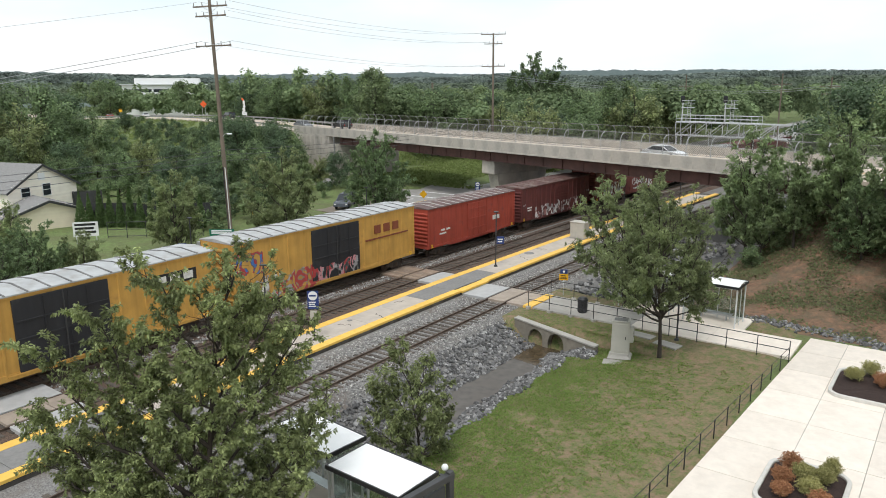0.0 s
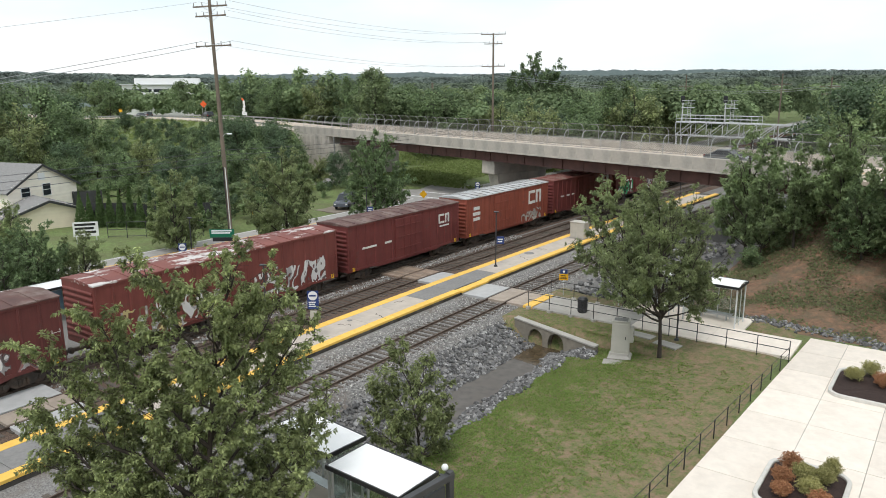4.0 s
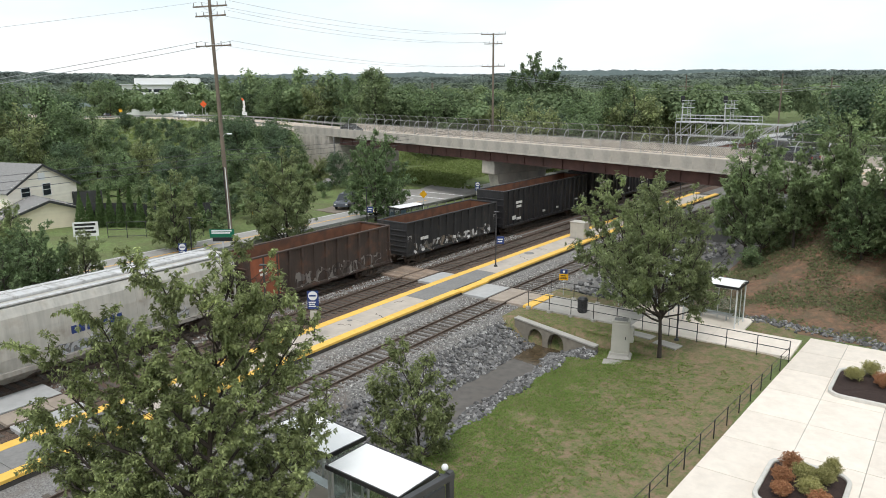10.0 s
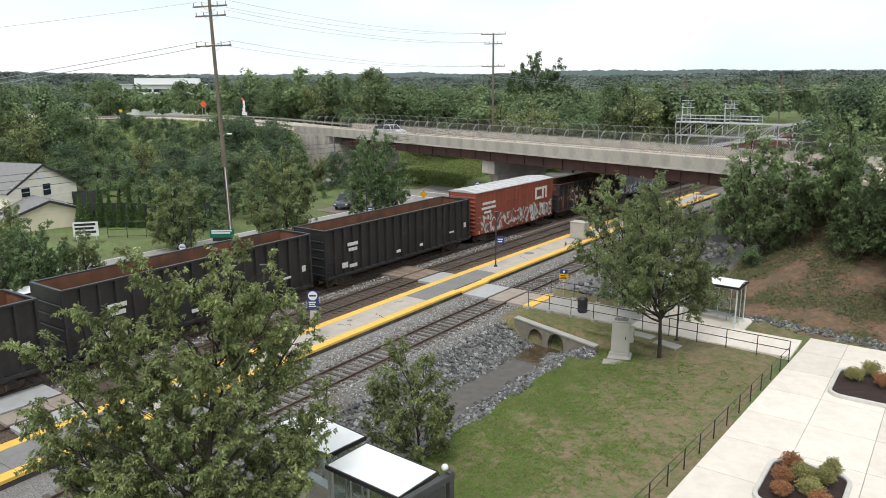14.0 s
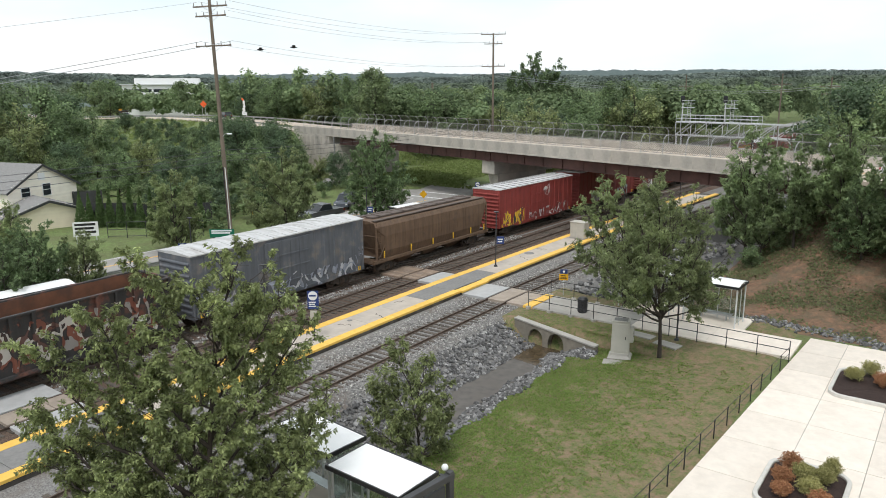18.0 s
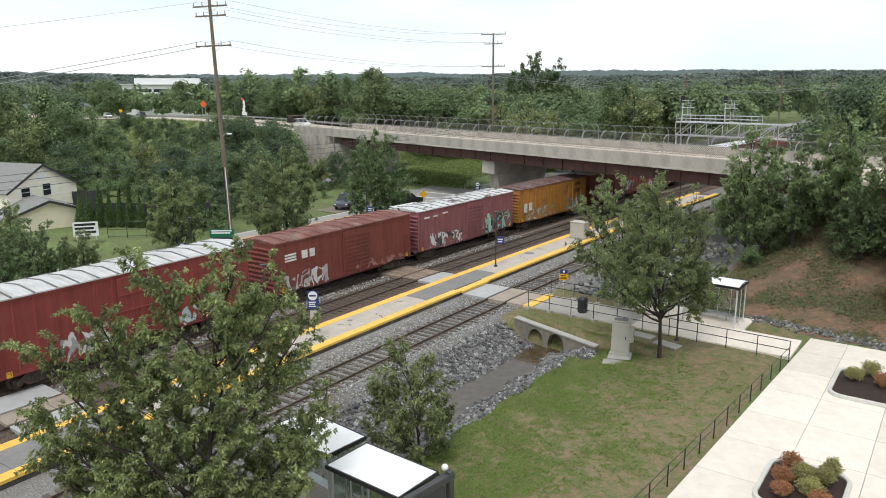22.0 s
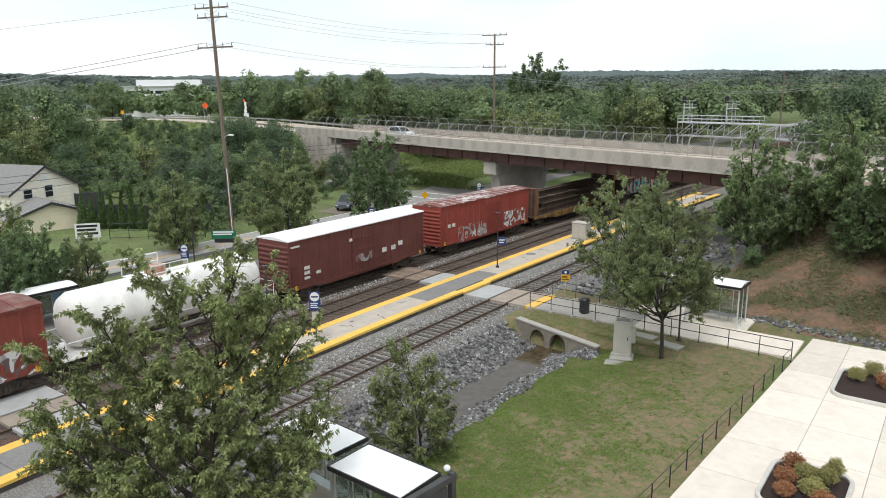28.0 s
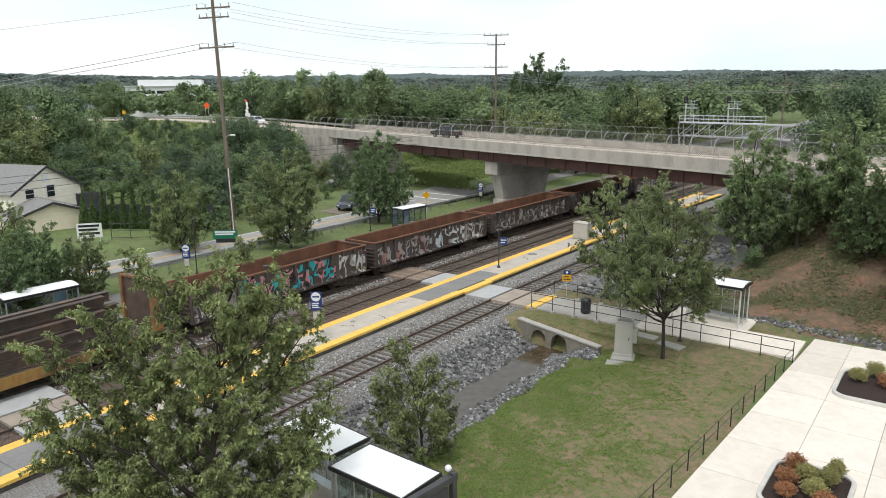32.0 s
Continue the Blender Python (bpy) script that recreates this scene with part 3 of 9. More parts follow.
# ------------------------------------------------ culvert
def culvert():
    ob = thing("culvert", (3.0, 38.62, 0, 0, 0, -9.0), "concrete culvert headwall with two arched openings", "culvert")
    top, bot, w = -0.10, -1.75, 6.15
    arches = ((1.72, 0.56), (3.30, 0.60))
    s = Shape()
    xs = [0.0]
    for c, r in arches:
        xs += [c - r + 2 * r * k / 12 for k in range(13)]
    xs.append(w)
    def low(x):
        for c, r in arches:
            if abs(x - c) < r - 1e-6:
                return -1.0 + math.sqrt(max(0, r * r - (x - c) ** 2)) * 1.0
        return bot
    def topz(x):
        return top - 0.42 * x / w
    for a, b in zip(xs, xs[1:]):
        m = 0.5 * (a + b)
        inside = any(abs(m - c) < r for c, r in arches)
        la, lb = (low(a) if inside else bot), (low(b) if inside else bot)
        if inside:
            la = -1.0 if la == bot else la
            lb = -1.0 if lb == bot else lb
        vs = [(a, 0, la), (b, 0, lb), (b, 0, topz(b)), (a, 0, topz(a)), (a, 0.35, la), (b, 0.35, lb), (b, 0.35, topz(b)), (a, 0.35, topz(a))]
        s.add(vs, [(0, 1, 2, 3), (7, 6, 5, 4), (3, 2, 6, 7), (0, 4, 5, 1)] + ([(0, 3, 7, 4)] if a == 0 else []) + ([(1, 5, 6, 2)] if b == w else []))
    part("headwall", s.weld(), mat("old_concrete", (0.27, 0.24, 0.195), (0.19, 0.168, 0.135), 2, 0.9, bump=0.006, bump_scale=25, c=(0.16, 0.145, 0.12), c_scale=0.9, c_cut=0.58), ob)
    cope = Shape()
    for a, b in zip(xs, xs[1:]):
        cope.add([(a, -0.06, topz(a)), (b, -0.06, topz(b)), (b, 0.41, topz(b)), (a, 0.41, topz(a)), (a, -0.06, topz(a) + 0.09), (b, -0.06, topz(b) + 0.09), (b, 0.41, topz(b) + 0.09), (a, 0.41, topz(a) + 0.09)],
                 [(0, 1, 5, 4), (4, 5, 6, 7), (2, 3, 7, 6), (0, 4, 7, 3), (1, 2, 6, 5)])
    part("coping", cope.weld(), M_CONCRETE, ob)
    for c, r in arches:
        t = Shape()
        rings = []
        for yy in (0.3, 2.4, 7.0):
            rings.append([(c + r * math.cos(math.pi * k / 12), yy, -1.0 + r * math.sin(math.pi * k / 12)) for k in range(13)] + [(c - r, yy, -1.9), (c + r, yy, -1.9)])
        t.loft(rings[::-1], caps=False)
        t.add(rings[2], [tuple(range(15))])
        # rust brown, with the shade deep in the opening put into the colour
        part("pipe", t, mat("pipe_rust_shade", (0.12, 0.075, 0.045), (0.05, 0.033, 0.025), 3, 0.9), ob, "rust-stained pipe, darkened for the shade inside")
    return ob


culvert()
structure("ditch_bed", Shape().slab([(4.55, 14.0), (6.75, 14.0), (6.75, 37.6), (4.5, 37.8)], -1.7, -1.47), mat("ditch_gravel", (0.145, 0.132, 0.12), (0.10, 0.092, 0.084), 2, 0.95, bump=0.012, bump_scale=30, c=(0.115, 0.10, 0.088), c_scale=0.5, c_rough=0.75), "flat grey gravel bed of the ditch")
structure("water", Shape().slab([(4.0, 35.6), (6.9, 35.2), (7.3, 38.2), (3.8, 38.5)], -1.6, -1.455), M_WATER, "shallow brown water below the culvert")


# ------------------------------------------------ loose stone
def stones(name, label, spots, m, seed):
    """Many angular stones in one mesh; spots: (x, y, z, size)."""
    rnd = np.random.RandomState(seed)
    base = np.array([(1, 0.1, 0.1), (-1, 0, -0.1), (0.1, 1, 0), (0, -1, 0.1), (0.1, 0, 1), (0, 0.1, -1), (0.62, 0.62, 0.55), (-0.6, 0.62, 0.5), (0.6, -0.62, 0.5), (-0.6, -0.6, 0.55)], float)
    tri = [(6, 0, 2), (6, 2, 4), (6, 4, 0), (7, 2, 1), (7, 1, 4), (7, 4, 2), (8, 3, 0), (8, 0, 4), (8, 4, 3), (9, 1, 3), (9, 3, 4), (9, 4, 1), (0, 5, 2), (2, 5, 1), (1, 5, 3), (3, 5, 0)]
    vs, fs = [], []
    for k, (x, y, z, r) in enumerate(spots):
        v = base * (r * rnd.uniform(0.6, 1.15, 3)) * rnd.uniform(0.75, 1.2, (10, 1))
        a = rnd.uniform(0, 6.28)
        c, s_ = math.cos(a), math.sin(a)
        b = rnd.uniform(-0.7, 0.7)
        v = v @ np.array([(c, s_, 0), (-s_, c, 0), (0, 0, 1)]) @ np.array([(1, 0, 0), (0, math.cos(b), math.sin(b)), (0, -math.sin(b), math.cos(b))])
        v += (x, y, z)
        n = len(vs)
        vs.extend(map(tuple, v))
        fs.extend((p + n, q + n, r_ + n) for p, q, r_ in tri)
    me = bpy.data.meshes.new(name)
    me.from_pydata(vs, [], fs)
    me.materials.append(m)
    ob = new(name, me)
    return tagged(ob, label, "stones", "", "stuff")


rnd = random.Random(11)
spots = []
for k in range(6400):
    y = rnd.uniform(16, 38.4)
    if rnd.random() < 0.64:
        x = rnd.uniform(1.75, 4.75)
    else:
        x = rnd.uniform(6.55, 8.3) + 0.18 * math.sin(y * 1.7)
    spots.append((x, y, ground(x, y) + 0.02, rnd.uniform(0.055, 0.165) * (1.4 if rnd.random() < 0.06 else 1)))
for k in range(700):
    x = rnd.uniform(6.2, 9.3)
    y = rnd.uniform(36.2, 37.7)
    spots.append((x, y, ground(x, y) + 0.02, rnd.uniform(0.05, 0.15)))
for k in range(900):
    x, y = rnd.uniform(2.6, 8.5), rnd.uniform(46.5, 72)
    spots.append((x + off(y), y, ground(x, y) + 0.03, rnd.uniform(0.10, 0.30)))
for k in range(500):
    x = rnd.uniform(14.5, 26)
    y = 47.2 - (x - 15) * 0.12 + rnd.gauss(0.3, 0.35)
    spots.append((x, y, ground(x, y) + 0.03, rnd.uniform(0.07, 0.18)))
spots.sort(key=lambda q: (q[0] - 9) ** 2 + (q[1] - 24) ** 2 - 60 * q[3])
riprap = thing("riprap", (0, 0, 0), "grey angular riprap stones lining the ditch", "stones", kind="structure")
rock_m = mat("riprap_block", (0.25, 0.247, 0.245), (0.13, 0.128, 0.127), 5, 0.9, bump=0.02, c=(0.10, 0.10, 0.105), c_scale=0.9, vary=0.45)
rocks = []
for k in range(10):
    rr = random.Random(50 + k)
    s = Shape()
    pts = [Vector((rr.gauss(0, 1), rr.gauss(0, 1), rr.gauss(0, 0.8))).normalized() * rr.uniform(0.8, 1.1) for _ in range(11)]
    bm = bmesh.new()
    for q in pts:
        bm.verts.new((q.x, q.y * rr.uniform(0.7, 1.0), q.z * 0.75))
    bmesh.ops.convex_hull(bm, input=bm.verts)
    me = bpy.data.meshes.new("stone")
    bm.to_mesh(me)
    bm.free()
    me.materials.append(rock_m)
    rocks.append(me)
for k, (x, y, z, r) in enumerate(spots[:300]):
    ob = part("stone", rocks[k % 10], None, riprap, at=pose(x, y, z, rnd.uniform(-25, 25), rnd.uniform(-25, 25), rnd.uniform(0, 360)) @ Matrix.Diagonal((r, r * rnd.uniform(0.7, 1.1), r * rnd.uniform(0.6, 1.0), 1)))
stones("riprap_stones", "grey angular riprap stones lining the ditch", spots[300:], M_STONE, 3)
spots = []
for k in range(15000):
    y = 12 + 50 * rnd.random() ** 1.2
    q = rnd.random()
    if q < 0.34:
        x = rnd.uniform(-2.75, -1.25)
    elif q < 0.64:
        x = rnd.uniform(1.1, 2.4)
    elif q < 0.80:
        x = rnd.choice((rnd.uniform(-0.6, 0.6), rnd.uniform(-1.3, -0.85), rnd.uniform(0.85, 1.3)))
    else:
        x = rnd.uniform(-11.15, -10.0)
    z = -0.15 if -2.9 < x < 1.75 or x < -9 else -0.17 - 0.5 * (abs(x) - 1.75)
    spots.append((x + off(y), y, z, rnd.uniform(0.03, 0.07)))
stones("ballast_stones", "loose grey crushed track ballast", spots, M_BALLAST_STONE, 4)


# ------------------------------------------------ shelters
M_POSTER = mat("poster_blue", (0.06, 0.12, 0.20), (0.22, 0.33, 0.40), 0.9, 0.4, c=(0.7, 0.72, 0.72), c_scale=0.8)
M_ALU = mat("aluminium", (0.52, 0.53, 0.54), (0.44, 0.45, 0.46), 3, 0.4, 0.6)


def shelter(x, y, z, rz, w, d, label, frame_m, h=2.45, arch=0.12, posters=False, trim=M_BLACK):
    ob = thing("bus_shelter", (x, y, z, 0, 0, rz), label, "waiting shelter", group="waiting shelters")
    rings = []
    for k in range(9):
        t = k / 8
        yy = -d / 2 - 0.12 + (d + 0.24) * t
        zz = h + 0.10 + arch * math.sin(math.pi * t)
        rings.append([(-w / 2 - 0.1, yy, zz), (w / 2 + 0.1, yy, zz), (w / 2 + 0.1, yy, zz - 0.05), (-w / 2 - 0.1, yy, zz - 0.05)])
    part("roof", Shape().loft(rings), M_ROOF_WHITE, ob, "white roof panel")
    for yy in (-d / 2 - 0.14, d / 2 + 0.14):
        part("fascia", Shape().box((-w / 2 - 0.14, yy - 0.03, h - 0.04), (w / 2 + 0.14, yy + 0.03, h + 0.12), 0.008), trim, ob, "dark roof edge")
    for xx in (-w / 2 - 0.12, w / 2 + 0.12):
        part("fascia", Shape().box((xx - 0.03, -d / 2 - 0.11, h - 0.04), (xx + 0.03, d / 2 + 0.11, h + 0.12), 0.008), trim, ob)
    for xx in (-w / 2, w / 2):
        for yy in (-d / 2, d / 2):
            part("post", Shape().box((xx - 0.04, yy - 0.04, 0), (xx + 0.04, yy + 0.04, h), 0.008), frame_m, ob)
    n = max(3, round(w / 0.85))
    for k in range(n):
        a, b = -w / 2 + 0.05 + (w - 0.1) * k / n, -w / 2 + 0.05 + (w - 0.1) * (k + 1) / n
        p = part("back_pane", Shape().box((a + 0.02, d / 2 - 0.006, 0.25), (b - 0.02, d / 2 + 0.006, h - 0.12)), M_POSTER if posters and k % 2 == 0 else M_GLASS, ob)
        p.visible_shadow = False
        if k:
            part("mullion", Shape().box((a - 0.02, d / 2 - 0.025, 0), (a + 0.02, d / 2 + 0.025, h), 0.004), frame_m, ob)
    for xx in (-w / 2, w / 2):
        for a, b in ((-d / 2 + 0.06, -0.03), (0.03, d / 2 - 0.06)):
            p = part("side_pane", Shape().box((xx - 0.006, a, 0.25), (xx + 0.006, b, h - 0.12)), M_GLASS, ob)
            p.visible_shadow = False
        part("mullion", Shape().box((xx - 0.02, -0.02, 0), (xx + 0.02, 0.02, h), 0.004), frame_m, ob)
    for yy in (-d / 2, d / 2):
        part("top_beam", Shape().box((-w / 2 + 0.04, yy - 0.03, h - 0.1), (w / 2 - 0.04, yy + 0.03, h), 0.006), frame_m, ob)
    part("bottom_rail", Shape().box((-w / 2 + 0.04, d / 2 - 0.03, 0.15), (w / 2 - 0.04, d / 2 + 0.03, 0.24), 0.006), frame_m, ob)
    bench = part("bench", Shape().box((-w / 2 + 0.35, d / 2 - 0.62, 0.42), (w / 2 - 0.55, d / 2 - 0.22, 0.47), 0.012), M_ALU, ob, "pale metal bench")
    for xx in (-w / 2 + 0.7, w / 2 - 0.9):
        part("bench_leg", Shape().box((xx - 0.03, d / 2 - 0.5, 0), (xx + 0.03, d / 2 - 0.34, 0.42), 0.006), M_ALU, bench)
    return ob


M_BRONZE = mat("dark_frame", (0.05, 0.05, 0.052), (0.035, 0.035, 0.037), 3, 0.5)
shelter(11.35, 15.95, -0.30, -2, 2.95, 1.65, "glass waiting shelter with flat white roof and black trim", M_ALU, h=2.62, arch=0.0)
shelter(7.75, 16.55, -0.30, -5, 3.0, 1.5, "glass waiting shelter with flat white roof beside the tree", M_ALU, h=2.62, arch=0.0)
shelter(13.65, 45.25, 0.0, -2, 3.2, 1.75, "grey-framed glass shelter with curved white roof on the footpath", M_STEEL, h=2.55, arch=0.16)
shelter(9.3, 45.6, 0.0, -2, 3.5, 1.75, "grey-framed glass shelter with curved white roof behind the tree", M_STEEL, h=2.55, arch=0.16)
shelter(-23.6, 60.2, -0.30, 86, 3.6, 1.6, "small shelter with white roof beside the road", M_BRONZE, h=2.2, arch=0.10, posters=True)
shelter(-22.2, 20.3, -0.35, 88, 4.4, 1.7, "long shelter with white roof and blue posters", M_ALU, h=2.3, arch=0.14, posters=True)


# ------------------------------------------------ signs, posts, boxes
M_BLUE = mat("sign_blue", (0.025, 0.055, 0.20), (0.018, 0.04, 0.16), 4, 0.4)
M_SIGN_GREEN = mat("sign_green", (0.01, 0.16, 0.085), (0.008, 0.13, 0.07), 4, 0.4)
M_SIGN_YELLOW = mat("sign_yellow", (0.80, 0.42, 0.01), (0.72, 0.37, 0.01), 4, 0.4)
M_CABINET = mat("cabinet_beige", (0.50, 0.475, 0.42), (0.45, 0.43, 0.38), 2, 0.6, c=(0.38, 0.36, 0.32), c_scale=1.2, c_cut=0.68)


def station_sign(x, y, z, rz, label, tall=3.0):
    ob = thing("station_sign", (x, y, z, 0, 0, rz), label, "sign", group="station signs")
    part("post", Shape().tube((0, 0, 0), (0, 0, tall - 0.05), 0.035, n=10), M_BRONZE, ob)
    part("panel", Shape().box((-0.33, -0.075, tall - 1.12), (0.33, -0.03, tall), 0.02), M_BLUE, ob, "blue sign panel")
    part("roundel", Shape().tube((0, -0.095, tall - 0.30), (0, -0.075, tall - 0.30), 0.27, n=24), M_WHITE, ob, "white round emblem")
    part("roundel_bar", Shape().box((-0.2, -0.10, tall - 0.34), (0.2, -0.094, tall - 0.25)), M_BLUE, ob)
    for k, w in enumerate((0.42, 0.36, 0.42)):
        part("text_bar", Shape().box((-0.25, -0.083, tall - 0.72 - 0.12 * k), (-0.25 + w, -0.074, tall - 0.66 - 0.12 * k)), M_WHITE, ob)
    part("timetable_box", Shape().box((-0.2, -0.1, tall - 1.75), (0.2, -0.03, tall - 1.2), 0.015), M_CABINET, ob, "grey timetable box")
    part("base_plate", Shape().box((-0.14, -0.14, 0), (0.14, 0.14, 0.02), 0.005), M_BRONZE, ob)
    return ob


station_sign(-3.98, 27.6, P_TOP, 36, "blue and white station sign on a dark post")
station_sign(-24.6, 33.0, -0.4, 36, "blue and white station sign beside the road", 2.9)
station_sign(-27.3, 80.0, -0.4, 36, "blue and white station sign under the bridge", 2.6)


def lamp_post(x, y, z, tall, label, flag=True, head=True):
    ob = thing("platform_lamp", (x, y, z, 0, 0, 30), label, "lamp post", group="platform lamp posts")
    part("pole", Shape().tube((0, 0, 0), (0, 0, tall), 0.055, 0.045, n=10), M_BRONZE, ob)
    part("base", Shape().tube((0, 0, 0), (0, 0, 0.14), 0.16, 0.12, n=14), M_BRONZE, ob)
    part("lamp_head", Shape().box((-0.2, -0.12, tall), (0.2, 0.12, tall + 0.08), 0.02), M_BRONZE, ob)
    if flag:
        part("flag_sign", Shape().box((0.06, -0.02, tall * 0.42), (0.66, 0.02, tall * 0.56), 0.006), M_BLUE, ob, "small blue sign")
        part("text_bar", Shape().box((0.14, -0.026, tall * 0.50), (0.58, -0.021, tall * 0.52)), M_WHITE, ob)
        part("text_bar", Shape().box((0.14, -0.026, tall * 0.455), (0.50, -0.021, tall * 0.475)), M_WHITE, ob)


lamp_post(-4.72, 48.6, P_TOP, 4.5, "dark platform lamp post with a small blue sign")
lamp_post(-5.5, 25.4, P_TOP, 4.7, "dark platform lamp post behind the tree", flag=False)
lamp_post(12.95, 40.5, -0.10, 4.6, "dark lamp post beside the footpath", flag=False)
lamp_post(-4.2, 74.0, P_TOP, 4.5, "dark platform lamp post near the bridge", flag=False)
lamp_post(-4.0, 92.0, P_TOP, 4.5, "dark platform lamp post beyond the bridge", flag=False)
lamp_post(-26.0, 56.5, -0.4, 4.6, "dark lamp post beside the road", flag=True)
lamp_post(-25.6, 34.5, -0.4, 4.6, "dark lamp post beside the road", flag=False)
lamp_post(-27.0, 84.0, -0.4, 4.6, "dark lamp post by the bridge pier", flag=False)

ob = thing("small_sign", (3.1, 45.3, -0.15, 0, 0, 30), "yellow and blue sign on a short post", "sign")
part("post", Shape().tube((0, 0, 0), (0, 0, 1.9), 0.03, n=8), M_STEEL, ob)
part("panel", Shape().box((-0.32, -0.06, 1.15), (0.32, -0.03, 1.62), 0.01), M_SIGN_YELLOW, ob, "yellow panel")
part("panel", Shape().box((-0.26, -0.06, 1.64), (0.26, -0.03, 1.95), 0.01), M_BLUE, ob, "blue panel")
part("symbol", Shape().tube((0, -0.066, 1.80), (0, -0.06, 1.80), 0.09, n=12), M_WHITE, ob)
for k in range(3):
    part("text_bar", Shape().box((-0.24, -0.066, 1.25 + 0.11 * k), (0.24 - 0.06 * k, -0.06, 1.30 + 0.11 * k)), M_BLACK, ob)

ob = thing("litter_bin", (6.15, 42.05, 0.0), "black ribbed litter bin on the footpath", "bin")
s = Shape()
prof = [(0.26, 0.0), (0.29, 0.05), (0.30, 0.8), (0.34, 0.86), (0.34, 0.92), (0.24, 1.02), (0.16, 1.04)]
s.loft([[(r * math.cos(k * math.pi / 10), r * math.sin(k * math.pi / 10), z) for k in range(20)] for r, z in prof])
part("drum", s, M_BLACK, ob)
for k in range(20):
    a = k * math.pi / 10
    part("slat", Shape().box((0.29, -0.03, 0.06), (0.325, 0.03, 0.82), 0.006, m=Matrix.Rotation(a, 4, "Z")), M_BRONZE, ob)
part("rim", Shape().tube((0, 0, 0.84), (0, 0, 0.9), 0.36, n=24), M_BLACK, ob)

ob = thing("signal_cabinet", (10.66, 37.6, ground(11, 37.3) - 0.02, 0, 0, 17), "beige metal signal cabinet on a concrete plinth", "cabinet")
part("plinth", Shape().loft([[(sx * w, sy * d, z) for sx, sy in ((-1, -1), (1, -1), (1, 1), (-1, 1))] for w, d, z in ((0.66, 0.54, 0.0), (0.66, 0.54, 0.06), (0.52, 0.42, 0.22), (0.50, 0.40, 0.34))]), M_CONCRETE, ob, "concrete plinth")
part("apron", Shape().box((-0.85, -1.45, -0.08), (0.6, -0.63, 0.04), 0.02), M_CONCRETE, ob)
part("housing", Shape().loft([[(sx * w, sy * d, z) for sx, sy in ((-1, -1), (1, -1), (1, 1), (-1, 1))] for w, d, z in ((0.50, 0.36, 0.34), (0.49, 0.355, 1.0), (0.475, 0.35, 2.2))]), M_CABINET, ob)
part("door", Shape().box((-0.40, -0.385, 0.45), (0.40, -0.345, 2.1), 0.01), M_CABINET, ob)
part("handle", Shape().box((0.28, -0.41, 1.2), (0.32, -0.38, 1.38), 0.006), M_BLACK, ob)
part("lid", Shape().box((-0.50, -0.40, 2.2), (0.50, 0.40, 2.27), 0.02), M_CABINET, ob)
part("lid_panel", Shape().box((-0.38, -0.28, 2.265), (0.38, 0.28, 2.285), 0.01), mat("lid_grey", (0.27, 0.265, 0.25), (0.2, 0.195, 0.185), 8, 0.9), ob, "grey weathered lid panel")
side = part("side_box", Shape().box((0.47, -0.22, 1.0), (0.72, 0.22, 1.9), 0.02), M_CABINET, ob)
for z in (1.30, 1.52):
    part("meter_window", Shape().box((0.715, -0.13, z), (0.735, 0.10, z + 0.16), 0.004), M_BLACK, side)

ob = thing("equipment_cabinet", on_line(-4.3, 63.0, P_TOP), "pale grey equipment cabinet on the platform", "cabinet")
part("housing", Shape().box((-0.75, -0.55, 0.08), (0.75, 0.55, 1.55), 0.02), M_CABINET, ob)
part("roof", Shape().box((-0.82, -0.62, 1.55), (0.82, 0.62, 1.63), 0.02), M_CABINET, ob)
part("base", Shape().box((-0.8, -0.6, 0), (0.8, 0.6, 0.08), 0.01), M_CONCRETE, ob)
part("door", Shape().box((-0.70, -0.575, 0.15), (-0.02, -0.545, 1.5), 0.006), M_CABINET, ob)
part("door", Shape().box((0.02, -0.575, 0.15), (0.70, -0.545, 1.5), 0.006), M_CABINET, ob)

# black gateway frame by the near shelter
ob = thing("sign_frame", (13.85, 16.3, -0.30, 0, 0, -7), "black steel sign frame with a lamp globe", "sign frame")
part("post", Shape().box((-0.10, -0.10, 0), (0.10, 0.10, 3.30), 0.015), M_BRONZE, ob)
part("post", Shape().box((-0.42, -0.06, 0), (-0.30, 0.06, 3.05), 0.012), M_BRONZE, ob)
part("beam", Shape().box((-0.11, -3.0, 3.02), (0.11, 0.12, 3.24), 0.015), M_BRONZE, ob)
part("panel", Shape().box((-0.05, -2.7, 1.9), (0.05, -0.25, 2.9), 0.01), M_BRONZE, ob)
part("globe", Shape().loft([[(0.11 * math.sin(t) * math.cos(a) - 0.2, 0.11 * math.sin(t) * math.sin(a), 3.35 - 0.11 * math.cos(t)) for a in [k * math.pi / 8 for k in range(16)]] for t in [0.05 + k * 3.04 / 8 for k in range(9)]]), M_WHITE, ob, "white lamp globe", smooth=True)
part("camera_housing", Shape().box((-0.36, -0.1, 2.88), (-0.12, 0.06, 2.98), 0.02), M_WHITE, ob, "white camera housing")


